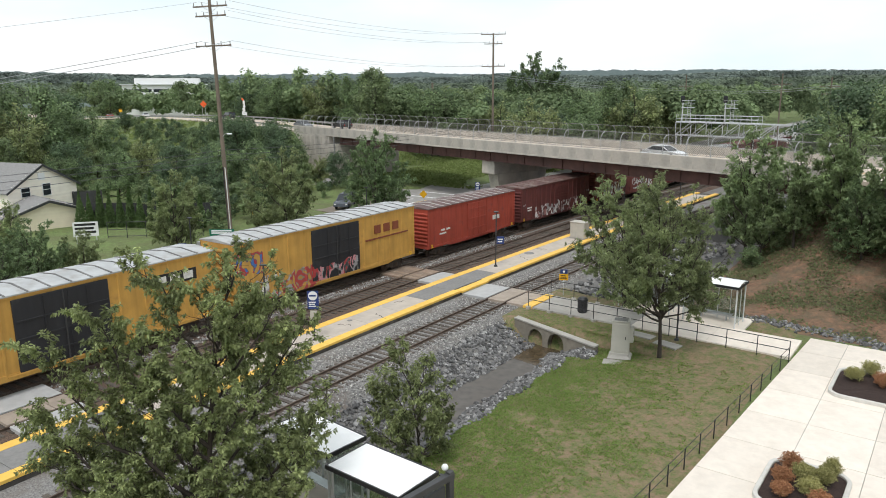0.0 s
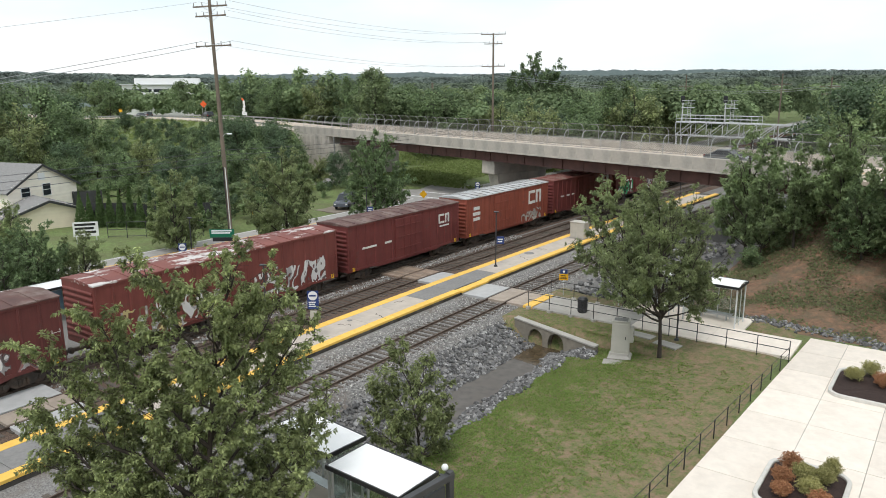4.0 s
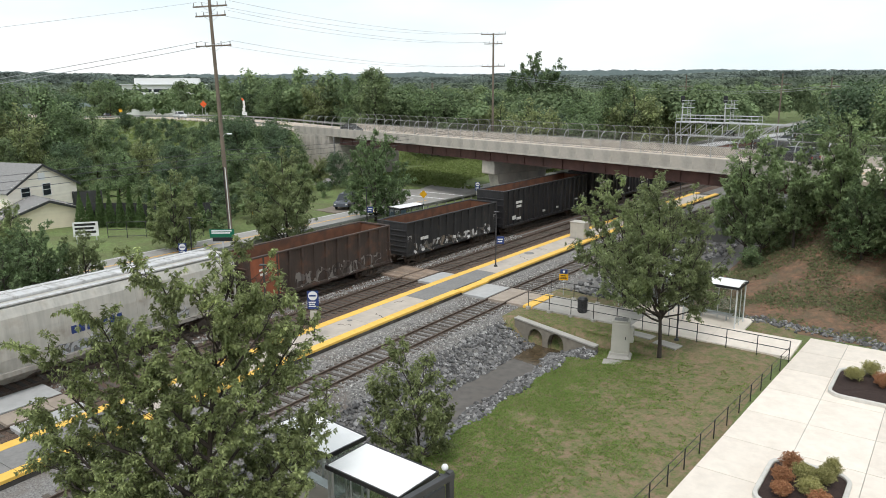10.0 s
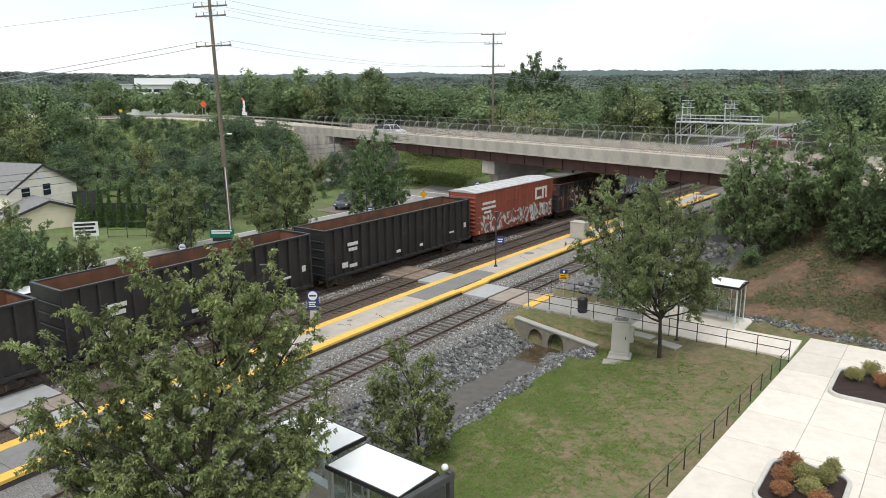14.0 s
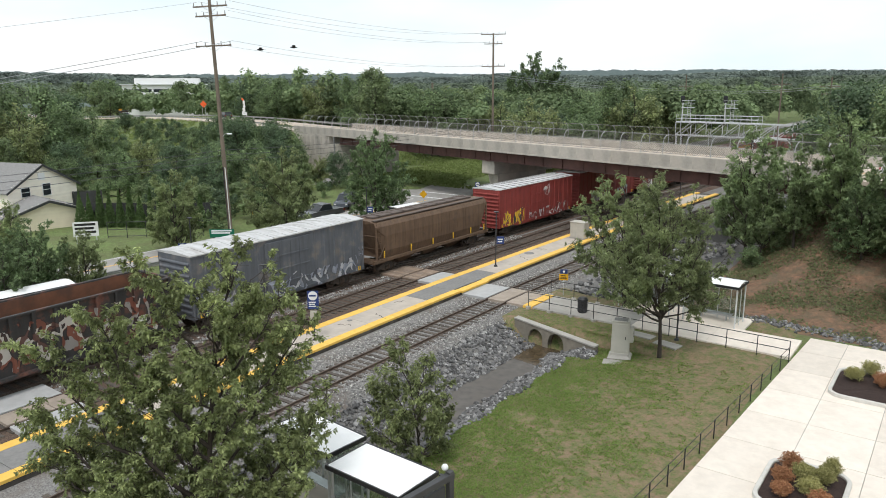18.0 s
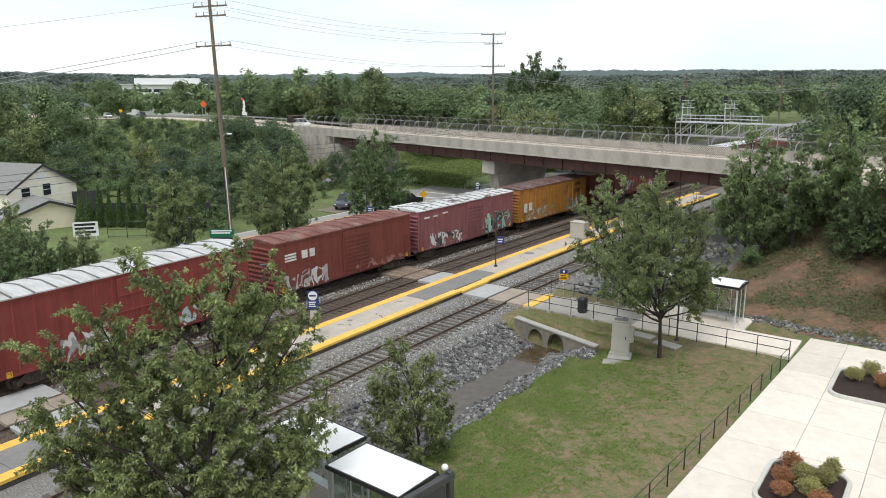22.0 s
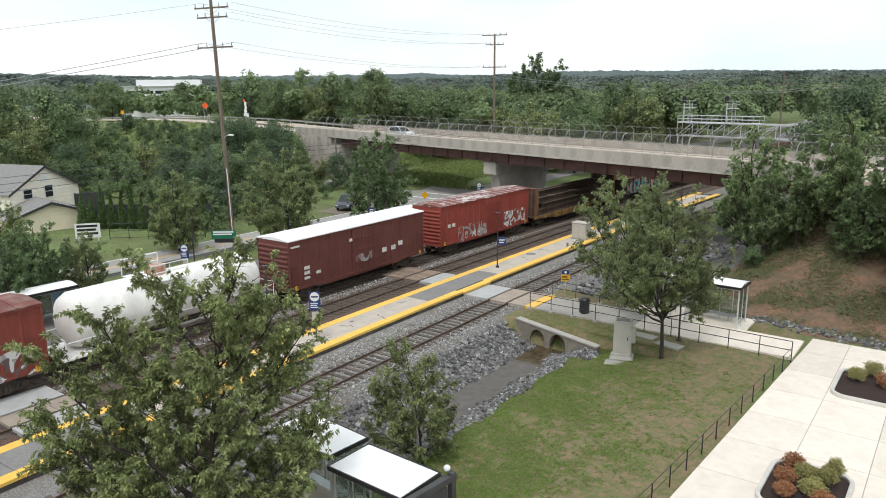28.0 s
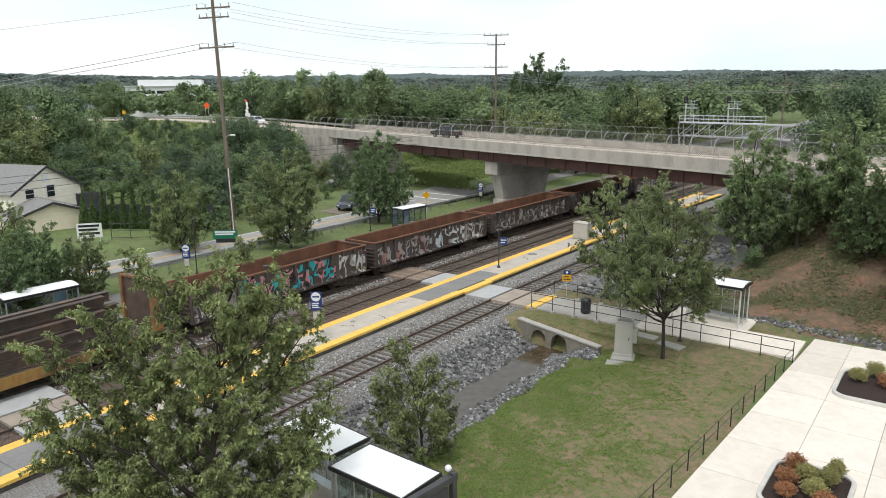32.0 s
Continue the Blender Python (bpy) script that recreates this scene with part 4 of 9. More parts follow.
# ------------------------------------------------ trees
def leaves_mesh(name, centres, size, m, rnd, per=None, droop=0.3, long=2.1, facing=None):
    """Small folded leaves (two triangles each) at the centres; facing: the way each blade looks, with some disorder."""
    c = np.asarray(centres, float)
    n = len(c)
    d = rnd.normal(size=(n, 3))
    d[:, 2] = d[:, 2] * 0.6 - droop
    d /= np.linalg.norm(d, axis=1)[:, None]
    if facing is None:
        u = rnd.normal(size=(n, 3))
        u -= (u * d).sum(1)[:, None] * d
    else:
        f = facing / np.linalg.norm(facing, axis=1)[:, None]
        d -= (d * f).sum(1)[:, None] * f
        d /= np.linalg.norm(d, axis=1)[:, None]
        u = np.cross(f, d)
    u /= np.linalg.norm(u, axis=1)[:, None]
    w = np.cross(d, u)
    ln = (size * rnd.uniform(0.7, 1.3, n))[:, None]
    wd = ln / long
    a, b = c - d * ln * 0.5, c + d * ln * 0.5
    s1, s2 = c + u * wd * 0.5 + w * wd * 0.12, c - u * wd * 0.5 + w * wd * 0.12
    v = np.stack([a, s1, b, s2], 1).reshape(-1, 3).astype(np.float32)
    me = bpy.data.meshes.new(name)
    me.vertices.add(n * 4)
    me.vertices.foreach_set("co", v.ravel())
    i = np.arange(n) * 4
    tri = np.stack([i, i + 1, i + 2, i, i + 2, i + 3], 1).reshape(-1).astype(np.int32)
    me.loops.add(n * 6)
    me.loops.foreach_set("vertex_index", tri)
    me.polygons.add(n * 2)
    me.polygons.foreach_set("loop_start", np.arange(0, n * 6, 3, dtype=np.int32))
    me.update(calc_edges=True)
    me.materials.append(m)
    return me


def tree_meshes(seed, h, rad, bare=0.18, limbs=11, leaf=0.16, count=20000, m=None, up=0.75, stems=1, tight=0.5, thick=0.016, tufts=420, lift=0.8, droop=0.3, long=1.9, cone=0.0, full=0.0, gaps=None):
    """The wood and the leaves of a broad-leaved tree: trunk, rising limbs, branches and twigs with leaves in tufts."""
    rnd = random.Random(seed)
    nrd = np.random.RandomState(seed)
    wood = Shape()
    tips = []

    def inside(p):
        t = (p.z - h * bare) / (h * (1 - bare))
        if t > 1:
            return False
        f = 0.72 + 0.28 * smooth(-0.15, 0.3, t) if t < 0.35 else math.sqrt(max(0.0, 1 - ((t - 0.35) / 0.66) ** 2))
        if cone and t > 0.3:
            f = min(f, 1 - cone * (t - 0.3) / 0.7)
        wob = 0.9 + 0.32 * noise.noise((p.x * 0.45 + seed, p.y * 0.45, p.z * 0.45))
        return math.hypot(p.x, p.y) < rad * f * wob

    def grow(p, d, length, r, level):
        steps = 4 if level < 2 else 3
        for k in range(steps):
            q = p + d * (length / steps)
            if level and not inside(q):
                break
            wood.tube(p, q, r * (1 - 0.6 * k / steps), r * (1 - 0.6 * (k + 1) / steps), n=7 if level == 0 else 5, caps=False)
            p = q
            d = (d + Vector((rnd.gauss(0, 0.13), rnd.gauss(0, 0.13), rnd.gauss(0.05, 0.07)))).normalized()
            if level < 3 and k >= (1 if level else 2):
                for _ in range(2 if level == 2 else rnd.choice((1, 2))):
                    side = Vector((rnd.gauss(0, 1), rnd.gauss(0, 1), rnd.gauss(0.25, 0.5))).normalized()
                    grow(p, (d * 0.62 + side * 0.72).normalized(), length * rnd.uniform(0.42, 0.68), r * 0.45, level + 1)
            if level >= 2 or k >= 1:
                tips.append((p.copy(), d.copy()))
        tips.append((p, d))

    for st in range(stems):
        base = Vector((0, 0, -0.15)) if stems == 1 else Vector((rnd.uniform(-0.3, 0.3), rnd.uniform(-0.3, 0.3), -0.15))
        th = h * bare
        r0 = h * thick / (stems ** 0.5)
        top = base + Vector((rnd.gauss(0, 0.05) * th, rnd.gauss(0, 0.05) * th, th))
        wood.tube(base, top, r0 * 1.3, r0, n=9)
        # the leader, wavering up to two thirds of the height
        leader = [top]
        d = Vector((rnd.gauss(0, 0.1), rnd.gauss(0, 0.1), 1)).normalized()
        for k in range(5):
            leader.append(leader[-1] + d * (h * 0.66 - th) / 5)
            wood.tube(leader[-2], leader[-1], r0 * (1 - 0.16 * k), r0 * (1 - 0.16 * (k + 1)), n=7, caps=False)
            d = (d + Vector((rnd.gauss(0, 0.16), rnd.gauss(0, 0.16), 0.1))).normalized()
        n = limbs // stems
        for k in range(n):
            a = 2.4 * k + rnd.uniform(-0.5, 0.5) + st
            t = (k + rnd.uniform(0.1, 0.9)) / n
            q = t * 4.4
            start = leader[int(q)].lerp(leader[int(q) + 1], q - int(q))
            rise = up * (0.45 + 0.75 * t) + rnd.uniform(-0.15, 0.25)
            d = Vector((math.cos(a), math.sin(a), rise)).normalized()
            horiz = max(0.15, math.hypot(d.x, d.y))
            ln = min(rad * 0.8 / horiz, (h - start.z) * 0.85 / max(0.25, d.z)) * rnd.uniform(0.75, 1.1)
            grow(start, d, ln, r0 * (0.52 - 0.25 * t), 1)
        grow(leader[-1], Vector((0, 0, 1)), (h - leader[-1].z) * 0.8, r0 * 0.4, 1)
    pts = np.array([tuple(p) for p, d in tips])
    dirs = np.array([tuple(d) for p, d in tips])
    keep = (pts[:, 2] > h * bare * 0.75) & (pts[:, 2] < h * 1.02)
    if gaps:
        keep &= np.array([noise.noise((q[0] * gaps + seed, q[1] * gaps, q[2] * gaps * 0.6)) > -0.11 for q in pts])
    pts, dirs = pts[keep], dirs[keep]
    # leaves sit on tufts about some of the twigs, mostly the outer ones, with gaps between
    out = np.hypot(pts[:, 0], pts[:, 1]) / rad + np.clip(pts[:, 2] / h - bare, 0, 1)
    chance = 0.3 + out ** 1.4 if full == 0 else 0.25 + full * (np.hypot(pts[:, 0], pts[:, 1]) / rad) ** 1.3 + 0.25 * out
    some = nrd.choice(len(pts), min(tufts, len(pts)), replace=False, p=chance / chance.sum())
    size = nrd.uniform(0.55, 1.25, len(some))
    pick = nrd.choice(len(some), count, p=size ** 2 / (size ** 2).sum())
    v = nrd.normal(size=(count, 3))
    v[:, 2] = np.where(nrd.rand(count) < 0.7, np.abs(v[:, 2]), v[:, 2])
    v /= np.linalg.norm(v, axis=1)[:, None]
    rr = (tight * size[pick] * nrd.uniform(0.35, 1.08, count))[:, None]
    tall = np.array([1.0, 1.0, lift])
    c = pts[some[pick]] + v * rr * tall + dirs[some[pick]] * (nrd.uniform(-1.2, 0.8, count) * tight)[:, None]
    facing = v + nrd.normal(size=(count, 3)) * 0.38 + np.array([0, 0, 0.35])
    lm = leaves_mesh("crown", c, leaf, m or M_LEAF, nrd, facing=facing, droop=droop, long=long)
    return wood.mesh("trunk", M_BARK), lm


def leaf_blades(name, base, way, length, ratio, m, nrd):
    """Folded leaves that start at base and point along way, their faces turned up."""
    n = len(base)
    up = np.array([0.0, 0.0, 1.0]) + nrd.normal(size=(n, 3)) * 0.45
    u = np.cross(way, up)
    u /= np.linalg.norm(u, axis=1)[:, None] + 1e-6
    w = np.cross(u, way)
    ln = (length * nrd.uniform(0.65, 1.25, n))[:, None]
    a, b, c = base, base + way * ln, base + way * ln * 0.45
    b = b - np.array([0, 0, 1.0]) * ln * 0.15
    s1, s2 = c + u * ln * ratio * 0.5 + w * ln * 0.08, c - u * ln * ratio * 0.5 + w * ln * 0.08
    v = np.stack([a, s1, b, s2], 1).reshape(-1, 3).astype(np.float32)
    me = bpy.data.meshes.new(name)
    me.vertices.add(n * 4)
    me.vertices.foreach_set("co", v.ravel())
    i = np.arange(n) * 4
    tri = np.stack([i, i + 1, i + 2, i, i + 2, i + 3], 1).reshape(-1).astype(np.int32)
    me.loops.add(n * 6)
    me.loops.foreach_set("vertex_index", tri)
    me.polygons.add(n * 2)
    me.polygons.foreach_set("loop_start", np.arange(0, n * 6, 3, dtype=np.int32))
    me.update(calc_edges=True)
    me.materials.append(m)
    return me


def fine_tree(seed, h, m, ends=None, rad=3.0, bare=0.15, limbs=22, leaf=0.13, ratio=0.42, per=9, whorls=5000, lean=(0.0, 0.0), thick=0.012, rise=0.95, cone=0.4, twig=0.34, gap=0.15, droop=0.45, low=0.05, spread=0.26):
    """A tree whose limbs sweep up and out to their ends, with side branches and twigs that carry whorls of drooping leaves."""
    rnd = random.Random(seed)
    nrd = np.random.RandomState(seed)
    wood = Shape()
    r0 = h * thick
    spots = []

    def leader(z):
        t = max(0.0, z / h)
        return Vector((lean[0] * t * t + 0.12 * math.sin(3 * t + seed), lean[1] * t * t + 0.12 * math.cos(4 * t + seed) - 0.12, z))

    if ends is None:
        ends = []
        for k in range(limbs):
            t = (k + rnd.random()) / limbs
            a = 2.4 * k + rnd.uniform(-0.4, 0.4)
            z = h * (bare + low + (0.98 - bare - low) * t)
            wide = math.sqrt(max(0.03, 1 - ((t - 0.3) / 0.74) ** 2)) if t > 0.3 else 0.78 + 0.22 * t / 0.3
            wide = min(wide, 1 - cone * max(0.0, t - 0.25)) * rnd.uniform(0.6, 1.08) * rad
            ends.append((wide * math.cos(a) + lean[0] * (z / h) ** 2, wide * math.sin(a) + lean[1] * (z / h) ** 2, z))

    def run(p, q, bow, r1, r2, n, sides, wob):
        """A bent, tapering branch from p to q; gives its points."""
        mid = p.lerp(q, 0.5) + bow
        pts = []
        for k in range(n + 1):
            t = k / n
            c = p * (1 - t) ** 2 + mid * 2 * t * (1 - t) + q * t * t
            if 0 < k < n:
                c += Vector((rnd.gauss(0, wob), rnd.gauss(0, wob), rnd.gauss(0, wob * 0.6)))
            pts.append(c)
        for k in range(n):
            wood.tube(pts[k], pts[k + 1], r1 + (r2 - r1) * k / n, r1 + (r2 - r1) * (k + 1) / n, n=sides, caps=False)
        return pts

    n = 9
    for k in range(n):
        wood.tube(leader(-0.25 if k == 0 else h * 0.93 * k / n), leader(h * 0.93 * (k + 1) / n), r0 * (1.25 if k == 0 else 1 - 0.85 * k / n), r0 * (1 - 0.85 * (k + 1) / n), n=9, caps=False)
    ends = list(ends) + [(lean[0], lean[1], h)]
    for e in ends:
        e = Vector(e)
        far = math.hypot(e.x - leader(e.z).x, e.y - leader(e.z).y)
        z0 = min(max(e.z - rise * far - 0.10 * h, h * bare * rnd.uniform(0.8, 1.15)), h * 0.86)
        p = leader(z0)
        ln = (e - p).length
        pts = run(p, e, Vector(((e.x - p.x) * 0.14, (e.y - p.y) * 0.14, -0.08 * ln)), max(0.012, r0 * 0.16 + 0.010 * ln), 0.006, 8, 6, 0.02 * ln)
        steps = max(5, int(ln / spread))
        for j in range(steps):
            t = 0.26 + 0.72 * (j + rnd.random()) / steps
            k = min(7, int(t * 8))
            a = pts[k].lerp(pts[k + 1], t * 8 - k)
            d = (pts[k + 1] - pts[k]).normalized()
            side = Vector((rnd.gauss(0, 1), rnd.gauss(0, 1), rnd.gauss(0, 0.7)))
            side = (side - d * side.dot(d)).normalized()
            sl = (0.30 + 0.62 * (1 - t)) * min(ln, 4.5) * 0.36 * rnd.uniform(0.6, 1.25) + 0.18
            b = a + (d * 0.62 + side * 0.75 + Vector((0, 0, 0.22))).normalized() * sl
            sub = run(a, b, Vector((0, 0, -0.06 * sl)), 0.010 + 0.004 * sl, 0.004, 3, 4, 0.03 * sl)
            m2 = max(2, int(sl / twig * 2.3))
            for i in range(m2):
                q = 0.25 + 0.75 * (i + rnd.random()) / m2
                kk = min(2, int(q * 3))
                c = sub[kk].lerp(sub[kk + 1], q * 3 - kk)
                dd = (sub[kk + 1] - sub[kk]).normalized()
                sd = Vector((rnd.gauss(0, 1), rnd.gauss(0, 1), rnd.gauss(0.1, 0.7))).normalized()
                tl = twig * rnd.uniform(0.5, 1.2)
                f = c + (dd * 0.7 + sd * 0.8).normalized() * tl
                if whorls > 3500:
                    wood.tube(c, f, 0.004, 0.003, n=3, caps=False)
                if noise.noise((c.x * 0.8 + seed, c.y * 0.8, c.z * 0.8)) > gap - 0.45:
                    spots.append((f, f - c))
                    spots.append((c.lerp(f, 0.45), f - c))
            spots.append((b, b - a))
    pick = nrd.choice(len(spots), min(whorls, len(spots)), replace=False)
    c = np.array([tuple(spots[i][0]) for i in pick])
    ax = np.array([tuple(spots[i][1].normalized()) for i in pick])
    c, ax = np.repeat(c, per, 0), np.repeat(ax, per, 0)
    v = nrd.normal(size=c.shape)
    v -= (v * ax).sum(1)[:, None] * ax
    v /= np.linalg.norm(v, axis=1)[:, None]
    way = v * 0.85 + ax * nrd.uniform(0.0, 0.9, (len(c), 1)) - np.array([0, 0, droop])
    way /= np.linalg.norm(way, axis=1)[:, None]
    c = c - ax * nrd.uniform(0, 0.8, (len(c), 1)) * leaf
    return wood.mesh("trunk", M_BARK), leaf_blades("crown", c, way, leaf, ratio, m, nrd)


def plant(name, meshes, x, y, z, label, category="tree", group="", rz=0, size=1.0):
    ob = thing(name, (x, y, z, 0, 0, rz), label, category, group)
    ob.scale = (size, size, size)
    part("trunk", meshes[0], None, ob)
    part("crown", meshes[1], None, ob)
    return ob


# single trees near the platform; the large one's limb ends are (sideways, back, up) from its foot
STREET_TREE = ((-1.1, -0.6, 10.2), (-2.7, -1.0, 8.9), (-3.9, -1.6, 8.0), (-4.3, -1.2, 6.0), (-2.1, 0.6, 7.5), (0.3, -0.4, 9.3), (2.2, 0.6, 9.8), (2.7, -0.4, 9.0), (3.2, 0.7, 8.0),
               (3.9, 0.4, 5.7), (3.3, -0.8, 4.4), (2.6, -0.8, 2.6), (-0.7, -1.8, 6.1), (-3.6, 0.3, 4.3), (1.1, -2.2, 4.6), (-2.0, -2.2, 4.2), (0.4, 2.4, 7.6), (-1.6, 2.2, 6.0),
               (2.0, 2.3, 6.4), (-3.0, 1.8, 5.2), (0.6, -1.8, 7.6), (-0.5, 2.6, 4.4), (2.4, 1.6, 4.0), (-2.7, -0.8, 2.8), (0.9, -1.2, 9.0), (1.7, -1.4, 6.6), (-1.2, -1.2, 3.0), (1.0, 1.0, 3.2),
               (0.7, 0.9, 9.9), (1.9, -0.5, 9.6), (0.2, -1.0, 8.2), (-4.5, -0.8, 4.2), (-4.0, -0.4, 2.6),
               (1.2, 0.2, 9.7), (1.7, 0.8, 8.7), (1.0, -0.5, 7.9))
plant("tree", fine_tree(21, 10.5, M_LEAF_OLIVE, ends=STREET_TREE, lean=(1.5, 0.3), bare=0.10, leaf=0.135, ratio=0.42, per=11, whorls=18000, thick=0.011, twig=0.30, gap=0.13, spread=0.15), 7.75, 11.9, -0.3, "large leafy green street tree in front of the tracks", rz=36.3)
plant("tree", fine_tree(33, 10.3, M_LEAF_LIGHT, rad=4.0, bare=0.26, limbs=24, leaf=0.165, ratio=0.42, per=9, whorls=5600, thick=0.011, rise=1.5, cone=0.35, lean=(-0.6, 0.3), gap=0.33, spread=0.2, low=0.12), 12.62, 38.4, ground(12.6, 38.4), "slender leafy tree on the lawn beside a cabinet", rz=0)
plant("tree", fine_tree(35, 9.0, M_LEAF_LIGHT, rad=3.9, bare=0.2, limbs=18, leaf=0.19, ratio=0.42, per=8, whorls=3000, thick=0.010, rise=1.3, low=0.1, cone=0.3, lean=(-0.9, 0.0), gap=0.3), 7.9, 45.3, ground(7.9, 45.3), "sparse leafy tree behind the footpath", rz=10)
plant("tree", fine_tree(47, 5.1, M_LEAF_OLIVE, rad=1.9, bare=0.06, limbs=15, leaf=0.15, ratio=0.42, per=9, whorls=1900, thick=0.010, spread=0.18, rise=1.6, cone=0.5, lean=(-0.7, 0.3), gap=0.1, twig=0.26), 8.5, 21.65, ground(8.5, 21.65), "young bushy tree beside the ditch", rz=36)

# kinds of trees for the middle distance, shared by many
KINDS = [tree_meshes(100 + k, 9.0, (3.5, 4.1, 3.1, 4.4, 3.7, 2.7)[k], bare=(0.10, 0.12, 0.08, 0.12, 0.08, 0.06)[k], limbs=15, leaf=0.27, count=8200, tight=(0.85, 1.0, 0.72, 1.0, 0.85, 0.7)[k], tufts=(74, 62, 90, 62, 74, 70)[k], lift=0.85,
                     m=(M_LEAF, M_LEAF_DARK, M_LEAF_FRESH, M_LEAF, M_LEAF_OLIVE, M_LEAF_FRESH)[k], up=(0.7, 0.6, 0.9, 0.55, 0.75, 1.0)[k], long=1.5) for k in range(6)]
NEAR_KINDS = [fine_tree(200 + k, 9.0, (M_LEAF, M_LEAF_DARK, M_LEAF_LIGHT, M_LEAF_FRESH)[k], rad=(3.9, 4.0, 3.8, 2.5)[k], bare=(0.06, 0.08, 0.05, 0.16)[k], limbs=(24, 24, 22, 20)[k], leaf=0.25, ratio=0.46, per=8, whorls=(2700, 2900, 2700, 2700)[k],
                        rise=(1.0, 0.9, 1.2, 1.7)[k], cone=(0.4, 0.3, 0.4, 0.35)[k], twig=0.42, gap=(0.15, 0.15, 0.2, 0.22)[k], thick=0.012) for k in range(4)]
BUSHES = [tree_meshes(300 + k, 3.0, (1.9, 2.3, 1.6, 2.1)[k], bare=0.03, limbs=9, leaf=0.24, count=2000, tight=0.5, tufts=30, stems=3, thick=0.012,
                      m=(M_LEAF, M_LEAF_DARK, M_LEAF_FRESH, M_LEAF)[k], up=0.8, long=1.5) for k in range(4)]
for x, y, h, k, rz, label in ((-33.6, 38.4, 7.6, 2, 0, "leafy green tree beside the road"), (-26.9, 45.9, 9.4, 2, 40, "leafy light green tree beside the road"),
                              (-28.9, 61.2, 10.3, 0, 80, "full leafy tree beside the road"), (-24.0, 19.4, 5.4, 0, 0, "dark leafy tree by the shelter"),
                              (-28.5, 22.6, 5.0, 0, 200, "dark leafy tree by the road"), (-33.5, 18.0, 6.8, 0, 90, "leafy tree in front of the house"),
                              (-26.0, 25.6, 4.9, 2, 120, "low leafy tree by the road"), (-26.6, 22.4, 6.2, 0, 160, "dark leafy tree by the shelter and road"), (-36.5, 24.5, 6.4, 2, 30, "leafy tree beside the house"),
                              (11.6, 60.8, 10.8, 3, 0, "slim leafy tree on the bank by the bridge"), (13.4, 58.6, 6.6, 3, 190, "slim young tree on the dirt bank"),
                              (18.6, 57.6, 9.0, 3, 120, "full leafy tree on the dirt bank"), (20.4, 55.8, 6.2, 0, 60, "leafy tree on the dirt bank beside a taller one"),
                              (15.7, 58.4, 7.6, 3, 310, "slim leafy tree between others on the dirt bank"), (22.6, 55.0, 9.2, 3, 250, "full leafy tree high on the dirt bank"),
                              (24.6, 51.2, 7.0, 0, 20, "leafy tree at the foot of the bank"), (10.4, 66.0, 7.0, 3, 160, "leafy tree beside the tracks")):
    plant("tree", NEAR_KINDS[k], x, y, ground(x, y), label, rz=rz, size=h / 9.0)

rnd = random.Random(77)
placed = []


def bearing(x, y):
    """Degrees to the left of the tracks' line, from the viewpoint."""
    return math.degrees(math.atan2(-(x - 25.6), y))


def clear(x, y, side=9.0):
    """Free of the tracks, the bridge and its roads, and inside the valley that is seen."""
    q = BRI @ Vector((x, y, 0))
    if -4.0 < q.y < 17.0 and not (q.x < -80 and (q.y < -1.5 or q.y > 15)):
        return False
    if -27 - side < x - off(y) < 6 + side * 0.6:
        return False
    if -64 < x < -34 and 84 < y < 132 and x < -30 - 0.28 * (y - 84):
        return False
    return 1 < bearing(x, y) < 72


def wood_height(x, y):
    """How high the trees of the wood grow: lower in front of the warehouse, taller at both ends."""
    a = bearing(x, y)
    n = noise.noise((x * 0.045, y * 0.045, 2.0)) + 0.6 * noise.noise((x * 0.13, y * 0.13, 4.0))
    base = 13.9 + 3.0 * n
    if 51.5 < a < 60.5:
        return 13.5 + 0.9 * n
    if a > 60:
        return base + 2.6
    return base + 0.8 * (1 - smooth(8, 30, a))


def scatter(n, box, hs, gap, label, group, allowed, cap=None, name="tree", kinds=KINDS, tall=9.0):
    for _ in range(n * 14):
        if n <= 0:
            break
        x, y = rnd.uniform(box[0], box[1]), rnd.uniform(box[2], box[3])
        h = rnd.uniform(*hs) if hs else wood_height(x, y) * rnd.uniform(0.85, 1.08)
        if cap is not None:
            h = min(h, cap - ground(x, y))
            if h < 1.2:
                continue
        if not allowed(x, y) or any((x - a) ** 2 + (y - b) ** 2 < (gap * 0.5 * (h + c) / 9) ** 2 for a, b, c in placed):
            continue
        placed.append((x, y, h))
        plant(name, rnd.choice(kinds), x, y, ground(x, y) - 0.06 * h, label, category=name, group=group, rz=rnd.uniform(0, 360), size=h / tall)
        n -= 1


for k in range(15):
    x, y = 13.0 + 14.0 * ((k * 0.618) % 1), 57.5 + 6.0 * ((k * 0.379) % 1)
    plant("bush", BUSHES[k % 4], x, y, ground(x, y) - 0.2, "low leafy bush on the dirt bank", "bush", "bank bushes", rz=k * 50, size=0.55 + 0.45 * ((k * 0.27) % 1))

